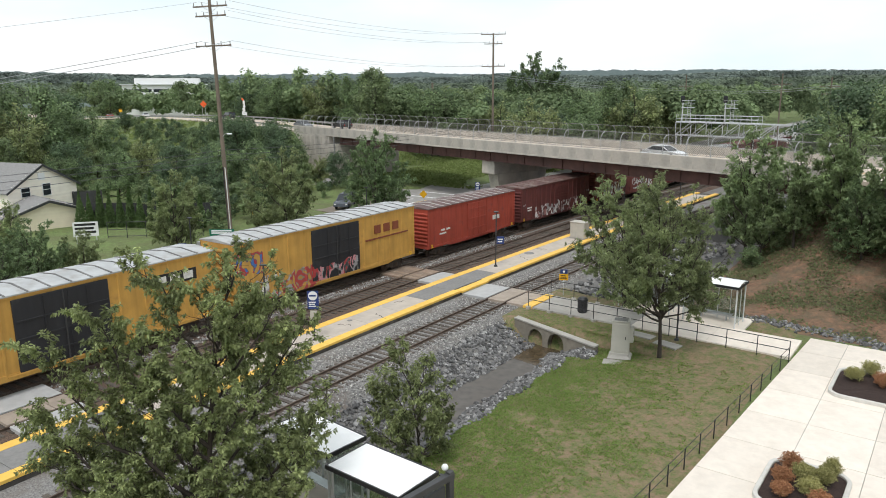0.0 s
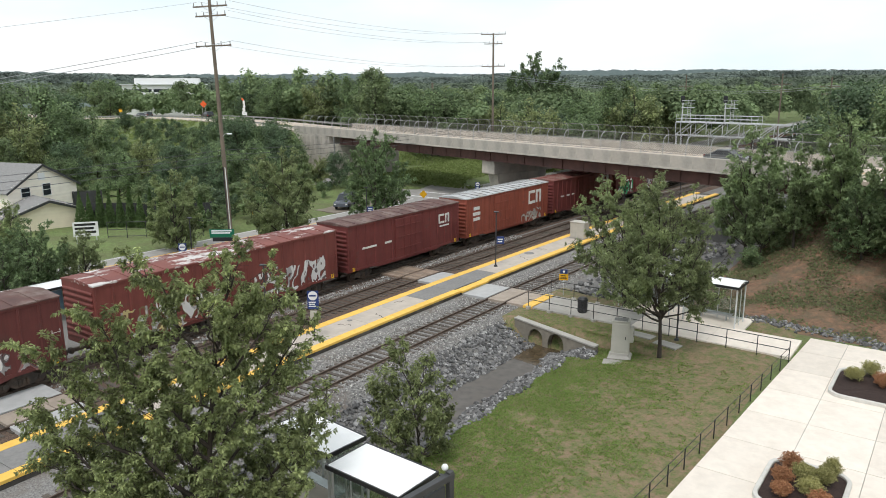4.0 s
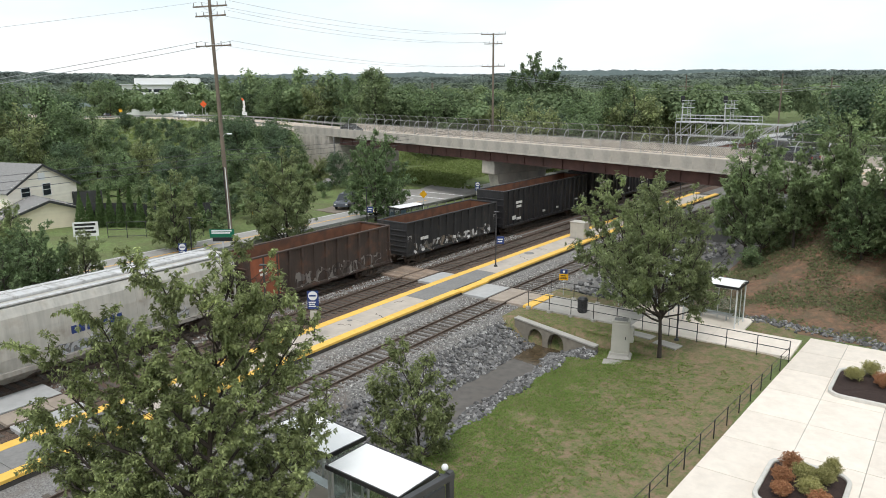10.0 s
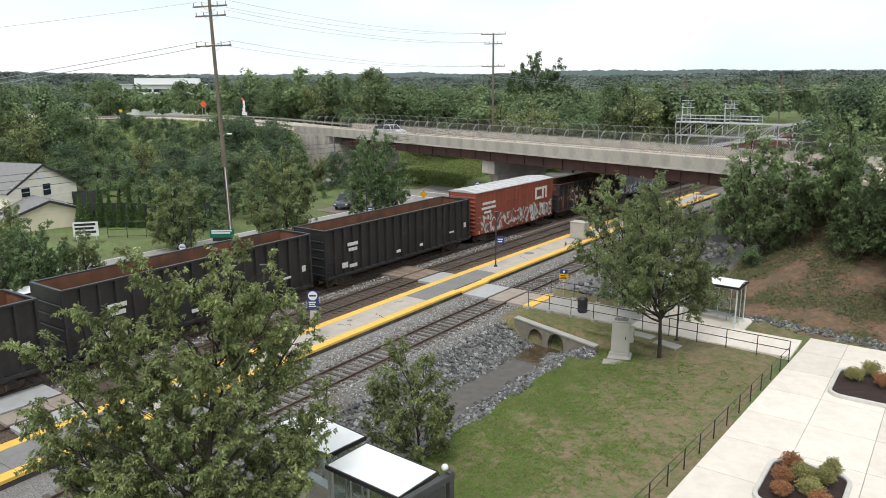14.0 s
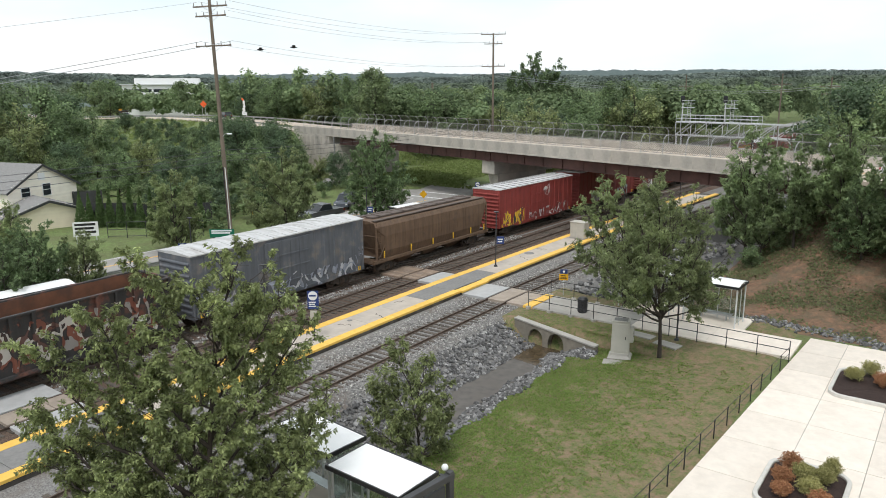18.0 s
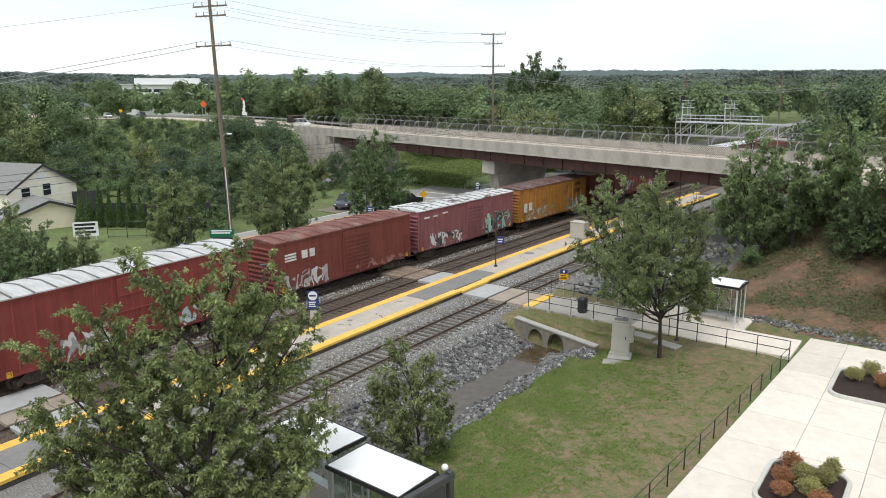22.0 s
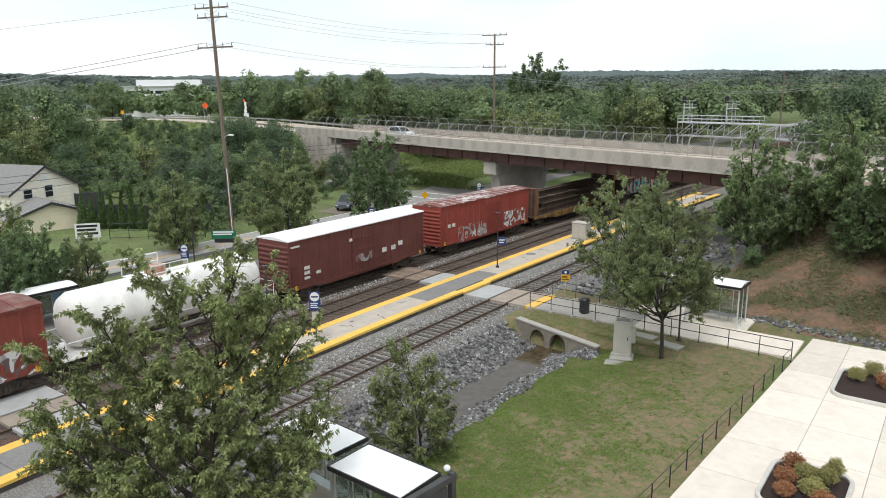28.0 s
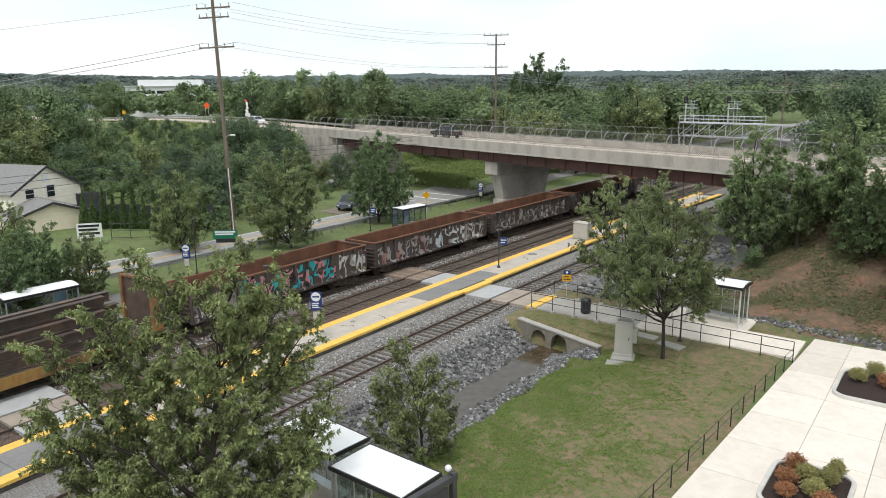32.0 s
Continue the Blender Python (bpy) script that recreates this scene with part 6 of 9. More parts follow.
        for dy, z in ((0, 8.12), (0, 9.05), (0.62 * inward, 9.86)):
            part("fence_rail", Shape().tube(BR @ Vector((-75.1, y + dy, z)), BR @ Vector((18.8, y + dy, z)), 0.022, n=6), M_FENCE, ob)
        me = Shape()
        k = -62.0
        while k < 18.8:
            for z0, dz in ((8.1, 1.0),):
                me.tube(BR @ Vector((k, y, z0)), BR @ Vector((k + 0.95, y, z0 + 0.95)), 0.010, n=3, caps=False)
                me.tube(BR @ Vector((k + 0.95, y, z0)), BR @ Vector((k, y, z0 + 0.95)), 0.010, n=3, caps=False)
            me.tube(BR @ Vector((k, y, 9.05)), BR @ Vector((k + 0.4, y + 0.55 * inward, 9.84)), 0.010, n=3, caps=False)
            k += 0.21
        tagged(part("fence_mesh", me, M_FENCE_MESH, ob, "grey-brown chain-link mesh"), kind="stuff")
    # low metal barrier along the road to the left of the bridge
    for y in (0.6, 12.1):
        part("guard_beam", Shape().loft([[BR @ Vector((x, y + a, deck_z(x) + b)) for a, b in ((-0.04, 0.45), (-0.04, 0.75), (0.04, 0.75), (0.04, 0.45))] for x in [-300.0 + 6 * k for k in range(38)] + [-78.7]]), M_FENCE, ob, "weathered galvanised guard rail")
        k = -299.0
        while k < -79:
            part("guard_post", Shape().box((k, y + 0.05, deck_z(k) - 0.4), (k + 0.1, y + 0.15, deck_z(k) + 0.7), m=BR), M_STEEL, ob)
            k += 3.8


bridge()


# ------------------------------------------------ signal gantry beyond the bridge
def gantry():
    ob = thing("signal_gantry", (-11.2, 110.2, 0, 0, 0, -9.8), "galvanised lattice signal gantry over the tracks", "signal gantry")
    L, z0, z1, d = 17.2, 7.35, 9.3, 1.5
    for y in (0, d):
        for z in (z0, z1):
            part("chord", Shape().box((0, y - 0.08, z - 0.08), (L, y + 0.08, z + 0.08), 0.01), M_STEEL, ob)
        for k in range(8):
            x = k * L / 7
            part("upright", Shape().tube((x, y, z0), (x, y, z1), 0.06, n=6), M_STEEL, ob)
            if k < 7:
                a, b = (z0, z1) if k < 4 or k == 6 else (z0, z1)
                part("diagonal", Shape().tube((x, y, a), (x + L / 7, y, b), 0.055, n=6), M_STEEL, ob)
    part("walkway", Shape().box((0, 0.1, z1 + 0.08), (L * 0.72, d - 0.1, z1 + 0.12)), M_STEEL, ob)
    for z in (0.55, 1.05):
        part("handrail", Shape().tube((0, 0, z1 + z), (L * 0.72, 0, z1 + z), 0.035, n=6), M_STEEL, ob)
        part("handrail", Shape().tube((0, d, z1 + z), (L * 0.72, d, z1 + z), 0.035, n=6), M_STEEL, ob)
    for k in range(9):
        for y in (0, d):
            x = k * L * 0.72 / 8
            part("handrail_post", Shape().tube((x, y, z1), (x, y, z1 + 1.05), 0.03, n=6), M_STEEL, ob)
    for x in (1.0, 7.6):
        mast = part("signal_mast", Shape().tube((x, -0.1, z1), (x, -0.1, z1 + 3.7), 0.09, n=8), M_STEEL, ob)
        for dx in (0.75, 1.25):
            part("ladder_rail", Shape().tube((x + dx, 0, z1), (x + dx, 0, z1 + 3.3), 0.03, n=5), M_STEEL, mast)
        for k in range(10):
            part("rung", Shape().tube((x + 0.75, 0, z1 + 0.3 + 0.32 * k), (x + 1.25, 0, z1 + 0.3 + 0.32 * k), 0.02, n=5), M_STEEL, mast)
        part("platform_cage", Shape().box((x - 0.1, -0.3, z1 + 2.1), (x + 1.4, 0.9, z1 + 2.2)).path([(x - 0.1, -0.3, z1 + 3.2), (x + 1.4, -0.3, z1 + 3.2), (x + 1.4, 0.9, z1 + 3.2)], 0.03).path([(x - 0.1, -0.3, z1 + 2.7), (x + 1.4, -0.3, z1 + 2.7), (x + 1.4, 0.9, z1 + 2.7)], 0.03), M_STEEL, mast)
        hd = part("signal_head", Shape().box((x - 0.35, -0.25, z1 + 2.9), (x + 0.25, 0.0, z1 + 3.9), 0.08), M_BLACK, mast, "black signal head")
    for x in (0.2, L - 0.2):
        part("leg", Shape().tube((x, 0, 0), (x, 0, z0), 0.13, n=8).tube((x, d, 0), (x, d, z0), 0.13, n=8), M_STEEL, ob)


gantry()


# ------------------------------------------------ roads, road furniture
road = thing("road", (0, 0, 0), "pale grey two-lane road beside the railway", "road", kind="structure")
part("carriageway", Shape().box((-35.5, -260, -0.5), (-30.3, 400, -0.22), m=Matrix.Identity(4)), M_ROAD, road)
for dx in (-0.14, 0.06):
    part("centre_line", Shape().box((-32.9 + dx, -60, -0.222), (-32.9 + dx + 0.1, 76, -0.216)), M_SIGN_YELLOW, road)
for x in (-35.3, -30.55):
    part("edge_line", Shape().box((x, -60, -0.222), (x + 0.1, 76, -0.216)), M_WHITE, road)
part("side_road", Shape().slab([(-30.3, 76), (-35.5, 76), (-62, 74), (-62, 86), (-35.5, 92), (-30.3, 92)][::-1], -0.5, -0.24), M_ROAD, road)
for k in range(2):
    part("crossing_line", Shape().box((-38.6, 78.0 + 4.0 * k, -0.235), (-30.8, 78.4 + 4.0 * k, -0.21)), M_WHITE, road)
structure("dirt_yard", Shape().slab([(-62, 84), (-36, 86), (-36, 62), (-41, 62), (-44, 75), (-62, 73)][::-1], -0.5, -0.28), mat("yard_dirt", (0.26, 0.22, 0.175), (0.20, 0.165, 0.13), 0.8, 0.95, bump=0.02, c=(0.16, 0.135, 0.105), c_scale=0.2), "bare tan dirt yard by the road")

rail_ob = thing("guard_rail", (0, 0, 0), "galvanised steel guard rail on short posts", "guard rail")
prof = [(0, 0.42), (0.05, 0.46), (0.05, 0.52), (0, 0.56), (0.05, 0.60), (0.05, 0.66), (0, 0.70)]
s = Shape()
for a, b in zip(prof, prof[1:]):
    s.add([(-28.7 + a[0], 12, a[1] - 0.3), (-28.9 + a[0], 90, a[1] - 0.3), (-28.9 + b[0], 90, b[1] - 0.3), (-28.7 + b[0], 12, b[1] - 0.3)], [(0, 1, 2, 3)])
part("beam", s, M_FENCE, rail_ob)
for k in range(40):
    y = 12.5 + 1.95 * k
    part("post", Shape().box((-28.95, y, -0.5), (-28.8, y + 0.12, 0.4), 0.01), M_FENCE, rail_ob)


def utility_pole(x, y, z, h, label, arms, r=0.19, lamp=False):
    ob = thing("utility_pole", (x, y, z), label, "utility pole", group="utility poles")
    part("pole", Shape().tube((0, 0, -0.3), (0, 0, h), r, r * 0.62, n=12), M_POLE, ob)
    for z1, w, a in arms:
        m = Matrix.Rotation(radians(a), 4, "Z")
        part("crossarm", Shape().box((-w, -0.07, z1 - 0.07), (w, 0.07, z1 + 0.07), 0.01, m=m), M_POLE, ob)
        for t in (-0.95, -0.45, 0.45, 0.95):
            p = m @ Vector((t * w, 0, z1))
            part("insulator", Shape().tube(p + Vector((0, 0, 0.05)), p + Vector((0, 0, 0.42)), 0.05, 0.035, n=7), M_FENCE, ob)
        part("brace", Shape().tube(m @ Vector((w * 0.5, 0.09, z1)), (0, 0.12, z1 - 0.55), 0.02, n=4).tube(m @ Vector((-w * 0.5, 0.09, z1)), (0, 0.12, z1 - 0.55), 0.02, n=4), M_STEEL, ob)
    if lamp:
        arm = part("lamp_arm", Shape().path([(0, 0, 10.0), (0.5, 0.0, 10.35), (1.05, 0, 10.42)], 0.03), M_STEEL, ob)
        part("lamp_head", Shape().box((0.95, -0.13, 10.32), (1.6, 0.13, 10.48), 0.05), M_WHITE, arm, "pale street lamp head")
        part("riser", Shape().tube((0.17, -0.1, 0.0), (0.17, -0.1, 7.0), 0.05, n=6), M_WHITE, ob, "white conduit")
        part("riser", Shape().tube((0.02, -0.2, 0.0), (0.02, -0.2, 7.0), 0.06, n=6), M_BLACK, ob, "black conduit")
    return ob


leaning = utility_pole(-36.0, 46.3, -0.25, 23.6, "tall brown wooden utility pole with three crossarms", [(22.75, 1.9, 20), (21.85, 1.7, 20), (19.0, 2.0, 20)], 0.24, lamp=True)
leaning.matrix_world = pose(-36.0, 46.3, -0.25, 0.7, -0.9, 0)
utility_pole(-44.0, 110.0, -0.4, 24.2, "tall wooden utility pole behind the bridge", [(24.0, 2.2, 20), (22.4, 1.6, 20), (18.6, 2.1, 20)], 0.24)
utility_pole(-31.0, 175.0, -0.4, 17.6, "grey wooden utility pole in the wood", [(15.0, 1.6, 20), (12.2, 2.0, 20)], 0.2)
utility_pole(-8.5, 168.0, -0.4, 17.5, "grey wooden utility pole beyond the gantry", [(15.3, 2.0, 20), (13.9, 1.6, 20)], 0.2)
utility_pole(2.8, 155.0, -0.4, 16.5, "grey wooden utility pole beyond the gantry", [(14.8, 2.0, 20), (13.4, 1.6, 20)], 0.2)
utility_pole(-114.0, 185.0, -0.4, 16.6, "pale pole far beyond the road", [], 0.5)


def wire(a, b, sag, r=0.012, n=14):
    a, b = Vector(a), Vector(b)
    pts = [a.lerp(b, k / n) - Vector((0, 0, sag * 4 * (k / n) * (1 - k / n))) for k in range(n + 1)]
    s = Shape().path(pts, r, n=4)
    return s


ob = thing("overhead_wires", (0, 0, 0), "thin overhead wires between utility poles", "wires")
M_WIRE = mat("wire", (0.10, 0.10, 0.105), (0.07, 0.07, 0.075), 2, 0.6)
M_WIRE_PALE = mat("wire_pale", (0.33, 0.34, 0.35), (0.28, 0.29, 0.3), 2, 0.6)
for z1, w, z2, w2 in ((22.75, 1.7, 23.8, 2.0), (21.85, 1.5, 22.3, 1.5), (19.0, 1.8, 18.4, 1.9)):
    for t in (-1, 1):
        c, s_ = math.cos(radians(20)), math.sin(radians(20))
        p1 = (-36.0 + t * w * c, 46.3 + t * w * s_, z1 + 0.2)
        p2 = (-44.0 + t * w2 * c, 110.0 + t * w2 * s_, z2)
        part("wire", wire(p1, p2, 1.1, 0.014), M_WIRE_PALE, ob)
        if z1 < 20 or (t < 0 and z1 > 22):
            part("wire", wire(p1, (-30.0 + t * w * c, -12.0, z1 - 9.6), 0.4, 0.024 if z1 < 20 else 0.011), M_WIRE_PALE, ob)
for z in (7.4, 8.0, 8.5):
    part("wire", wire((-36.0, 46.1, z), (-31.0, -6.0, z + 0.4), 0.5, 0.02), M_WIRE, ob)
    part("wire", wire((-36.0, 46.1, z), (-42.0, 108.0, z + 0.2), 0.7, 0.02), M_WIRE, ob)
for z in (13.6, 14.0):
    part("wire", wire((-31.0, 175.0, z), (2.8, 155.0, z + 0.6), 0.8, 0.03), M_WIRE_PALE, ob)
    part("wire", wire((-44.0, 110.0, z + 3), (-31.0, 175.0, z), 0.8, 0.03), M_WIRE_PALE, ob)
    part("wire", wire((2.8, 155.0, z + 0.6), (52.0, 120.0, z + 1.0), 0.8, 0.03), M_WIRE_PALE, ob)


def panel_sign(name, at, w, h, z, m, label, posts=(0,), bars=0, bar_m=None, diamond=False):
    ob = thing(name, at, label, "sign")
    for x in posts:
        part("post", Shape().box((x - 0.04, -0.03, 0), (x + 0.04, 0.03, z + h * 0.9), 0.006), M_STEEL, ob)
    if diamond:
        r = w * 0.71
        part("panel", Shape().add([(0, -0.05, z), (r, -0.05, z + r), (0, -0.05, z + 2 * r), (-r, -0.05, z + r), (0, -0.03, z), (r, -0.03, z + r), (0, -0.03, z + 2 * r), (-r, -0.03, z + r)], [(0, 1, 2, 3), (7, 6, 5, 4), (0, 4, 5, 1), (1, 5, 6, 2), (2, 6, 7, 3), (3, 7, 4, 0)]), m, ob)
    else:
        part("panel", Shape().box((-w / 2, -0.06, z), (w / 2, -0.03, z + h), 0.01), m, ob)
    for k in range(bars):
        zz = z + h * (0.82 - 0.26 * k)
        part("text_bar", Shape().box((-w * 0.42, -0.066, zz - h * 0.08), (w * (0.40 - 0.07 * (k % 2)), -0.061, zz + h * 0.08)), bar_m or M_WHITE, ob)
    return ob


M_ORANGE = mat("sign_orange", (0.85, 0.13, 0.02), (0.78, 0.11, 0.02), 3, 0.45)
panel_sign("street_sign", (-25.2, 37.3, -0.4, 0, 0, 38), 2.1, 0.75, 2.55, M_SIGN_GREEN, "green street sign with white text on a post", bars=2)
panel_sign("street_sign", (-23.9, 36.4, -0.4, 0, 0, 38), 1.7, 0.35, 2.55, M_BLACK, "black arrow sign beside a green sign", bars=0)
panel_sign("warning_sign", (-28.0, 69.0, -0.4, 0, 0, 30), 0.7, 0.7, 1.75, M_SIGN_YELLOW, "yellow diamond warning sign beside the road", diamond=True)
panel_sign("notice_board", (-43.6, 35.0, -0.25, 0, 0, 52), 2.3, 1.45, 0.75, M_WHITE, "white notice board with dark lettering on two posts", posts=(-0.9, 0.9), bars=3, bar_m=M_BLACK)
panel_sign("roadworks_sign", tuple((BR @ Vector((-160.0, 13.2, deck_z(-160) - 0.2))))[:3] + (0, 0, 40), 1.35, 1.35, 2.9, M_ORANGE, "orange diamond roadworks sign beside the road", posts=(-0.4, 0.4), diamond=True)
panel_sign("speed_sign", tuple((BR @ Vector((-248.0, 13.5, deck_z(-248)))))[:3] + (0, 0, 40), 1.2, 1.2, 2.0, M_SIGN_YELLOW, "small yellow sign beside the far road", bars=1, bar_m=M_BLACK)

ob = thing("guy_wire", (-37.5, 51.1, -0.3), "thin guy wire with a yellow plastic marker", "guy wire")
top = Vector((-36.0, 46.3, 9.0)) - Vector((-37.5, 51.1, -0.3))
part("wire", Shape().tube((0, 0, 0), top, 0.012, n=5), M_WIRE, ob)
part("marker", Shape().tube((0, 0, 0), top.normalized() * 2.2, 0.045, n=8), M_SIGN_YELLOW, ob, "yellow plastic sleeve")
part("anchor", Shape().tube((0, 0, -0.1), (0, 0, 0.12), 0.05, n=8), M_STEEL, ob)

# a stack of white and orange signs, furled
ob = thing("stacked_sign", tuple(BR @ Vector((-132.7, 13.6, deck_z(-132.7) - 0.2))), "tall white and orange sign cluster beside the road", "sign")
part("post", Shape().tube((0, 0, 0), (0, 0, 4.8), 0.06, n=6), M_STEEL, ob)
for x, z, w, h, a in ((0.1, 1.1, 1.9, 0.9, 6), (-0.1, 2.0, 1.0, 1.0, -20), (0.1, 2.9, 0.8, 0.8, 45), (0.0, 3.8, 0.8, 0.9, 8)):
    part("panel", Shape().box((-w / 2, -0.08, -h / 2), (w / 2, -0.02, h / 2), 0.01, m=Matrix.Translation((x, 0, z + h * 0.4)) @ Matrix.Rotation(radians(a), 4, "Y")), M_WHITE, ob)
part("panel", Shape().box((-0.5, -0.06, -0.25), (0.4, 0.0, 0.25), 0.01, m=Matrix.Translation((-0.35, 0, 4.9)) @ Matrix.Rotation(radians(30), 4, "Y")), M_ORANGE, ob, "orange panel")


# ------------------------------------------------ house, fence, far building
M_SIDING = mat("cream_siding", (0.80, 0.72, 0.55), (0.74, 0.66, 0.50), 1.5, 0.7, vary=0.04)
M_SIDING_WHITE = mat("white_siding", (0.92, 0.86, 0.75), (0.86, 0.80, 0.69), 1.5, 0.7, vary=0.04)
M_SHINGLE = mat("grey_shingle", (0.26, 0.255, 0.25), (0.19, 0.185, 0.18), 5, 0.95, bump=0.01, bump_scale=20, vary=0.05)
M_BRICK = mat("chimney_brick", (0.30, 0.09, 0.055), (0.22, 0.065, 0.04), 6, 0.9, bump=0.01)
M_DARKWIN = mat("window_glass", (0.03, 0.035, 0.04), (0.02, 0.024, 0.028), 1, 0.12)


def gabled(ob, w, d, eave, ridge, m, boards=True, over=0.35):
    """Walls of lapped boards and a gabled roof with its ridge along y; gable ends face -y and +y."""
    part("wall", Shape().box((-w / 2, -d / 2, 0), (w / 2, d / 2, eave)), m, ob)
    for sy in (-1, 1):
        y = sy * d / 2
        part("gable", Shape().loft([[(-w / 2, y - 0.06 * sy, eave), (w / 2, y - 0.06 * sy, eave), (0, y - 0.06 * sy, ridge)], [(-w / 2, y, eave), (w / 2, y, eave), (0, y, ridge)]][::sy]), m, ob)
    lap = 0.22
    z = 0.0
    while z < ridge - 0.15:
        half = w / 2 if z < eave else (w / 2) * (ridge - z) / (ridge - eave)
        for sy in (-1, 1):
            y = sy * d / 2
            part("board", Shape().add([(-half, y, z), (half, y, z), (half, y + 0.03 * sy, z), (-half, y + 0.03 * sy, z), (-half, y + 0.004 * sy, z + lap), (half, y + 0.004 * sy, z + lap)],
                                      [(0, 1, 2, 3), (3, 2, 5, 4), (0, 3, 4), (1, 5, 2)]), m, ob)
        if z < eave:
            for sx in (-1, 1):
                x = sx * w / 2
                part("board", Shape().add([(x, -d / 2, z), (x, d / 2, z), (x + 0.03 * sx, d / 2, z), (x + 0.03 * sx, -d / 2, z), (x + 0.004 * sx, -d / 2, z + lap), (x + 0.004 * sx, d / 2, z + lap)],
                                          [(0, 1, 2, 3), (3, 2, 5, 4), (0, 3, 4), (1, 5, 2)]), m, ob)
        z += lap
    k = (ridge - eave) / (w / 2)
    for sx in (-1, 1):
        x1 = sx * (w / 2 + over)
        z1 = eave - over * k
        y0, y1 = -d / 2 - over, d / 2 + over
        part("roof", Shape().loft([[(0, y0, ridge + 0.02), (x1, y0, z1), (x1, y0, z1 + 0.14), (0, y0, ridge + 0.17)], [(0, y1, ridge + 0.02), (x1, y1, z1), (x1, y1, z1 + 0.14), (0, y1, ridge + 0.17)]]), M_SHINGLE, ob, "grey shingle roof")
        for yy in (y0 - 0.03, y1):
            part("bargeboard", Shape().loft([[(0, yy, ridge - 0.1), (x1, yy, z1 - 0.12), (x1, yy, z1 + 0.15), (0, yy, ridge + 0.18)], [(0, yy + 0.03, ridge - 0.1), (x1, yy + 0.03, z1 - 0.12), (x1, yy + 0.03, z1 + 0.15), (0, yy + 0.03, ridge + 0.18)]]), M_BRONZE, ob)


def house_window(ob, x, z, w, h, face_y):
    f = part("window", Shape().box((x - w / 2 - 0.08, face_y - 0.06, z - 0.08), (x + w / 2 + 0.08, face_y - 0.01, z + h + 0.08), 0.01), M_WHITE, ob, "white-framed window")
    for a, b in ((z, z + h / 2 - 0.03), (z + h / 2 + 0.03, z + h)):
        part("pane", Shape().box((x - w / 2, face_y - 0.075, a), (x + w / 2, face_y - 0.058, b)), M_DARKWIN, f)


ob = thing("house", (-66.2, 37.5, -1.6, 0, 0, 106), "white-sided two-storey house with grey shingle roof", "house")
gabled(ob, 9.3, 12.0, 5.2, 7.75, M_SIDING_WHITE)
house_window(ob, -2.4, 4.45, 1.05, 0.95, -6.03)
house_window(ob, 0.4, 4.3, 1.0, 1.3, -6.03)
house_window(ob, -1.9, 0.9, 1.2, 1.1, -6.03)
part("vent", Shape().box((-0.55, -6.08, 6.1), (0.35, -6.0, 6.9), 0.02), M_WHITE, ob, "white gable vent")
part("chimney", Shape().box((-0.9, 2.6, 6.6), (0.0, 3.6, 8.7), 0.02), M_BRICK, ob, "red brick chimney")
ob = thing("garage", (-56.3, 36.9, ground(-55, 37.5) - 0.5, 0, 0, 81), "cream-sided garage with a dark gabled roof", "garage")
gabled(ob, 8.4, 5.0, 2.0, 3.45, M_SIDING)
part("downpipe", Shape().tube((4.1, -2.58, 0.0), (4.1, -2.58, 1.9), 0.05, n=6), M_BLACK, ob)
ob = thing("board_fence", (-49.0, 44.0, ground(-49, 44), 0, 0, 36), "dark board fence behind the conifers", "fence")
for k in range(40):
    part("board", Shape().box((-12 + 0.5 * k, -0.02, 0), (-12 + 0.5 * k + 0.48, 0.02, 2.4), 0.005), M_BRONZE, ob)
for k in range(9):
    part("post", Shape().box((-12 + 2.5 * k, 0.03, 0), (-11.88 + 2.5 * k, 0.15, 2.5), 0.01), M_BRONZE, ob)
a, b = Vector((-61.4, 42.9, 0)), Vector((-59.9, 45.7, 0))
ob = thing("screen_fence", (a.x, a.y, ground(a.x, a.y) - 0.3, 0, 0, math.degrees(math.atan2(b.y - a.y, b.x - a.x))), "dark mesh screen fence beside the house", "fence")
w = (b - a).length
for k in range(5):
    part("post", Shape().tube((w * k / 4, 0, 0), (w * k / 4, 0, 3.1), 0.045, n=8), M_BRONZE, ob)
    if k < 4:
        part("screen", Shape().box((w * k / 4 + 0.05, -0.012, 0.1), (w * (k + 1) / 4 - 0.05, 0.012, 3.0), 0.004), M_BRONZE, ob, "dark screen cloth")
part("rail", Shape().tube((0, 0, 3.06), (w, 0, 3.06), 0.03, n=6), M_BRONZE, ob)
ob = thing("wire_fence", (-44.4, 37.6, ground(-44, 38), 0, 0, 42), "low dark wire fence on the lawn", "fence")
for k in range(6):
    part("post", Shape().tube((1.9 * k, 0, 0), (1.9 * k, 0, 1.7), 0.04, n=6), M_BRONZE, ob)
for z in (0.2, 0.9, 1.65):
    part("rail", Shape().tube((0, 0, z), (9.5, 0, z), 0.03, n=6), M_BRONZE, ob)

ob = thing("warehouse", (-360.0, 251.6, 3.6, 0, 0, 52), "long white flat-roofed warehouse in the trees", "warehouse")
part("wall", Shape().box((-22, -14, -5), (22, 14, 13.5), 0.1), M_WHITE, ob)
part("upper_wall", Shape().box((-16, -8, 13.5), (19, 14, 17.4), 0.1), M_WHITE, ob)
part("roof", Shape().box((-23, -15, 13.5), (23, 15, 14.0), 0.1), M_STEEL, ob, "pale grey flat roof")
for a, b in ((-21.0, -6.5), (-5.5, 7.0), (8.0, 21.0)):
    part("window", Shape().box((a, -14.06, 9.6), (b, -13.9, 11.3)), M_DARKWIN, ob, "long dark window band")


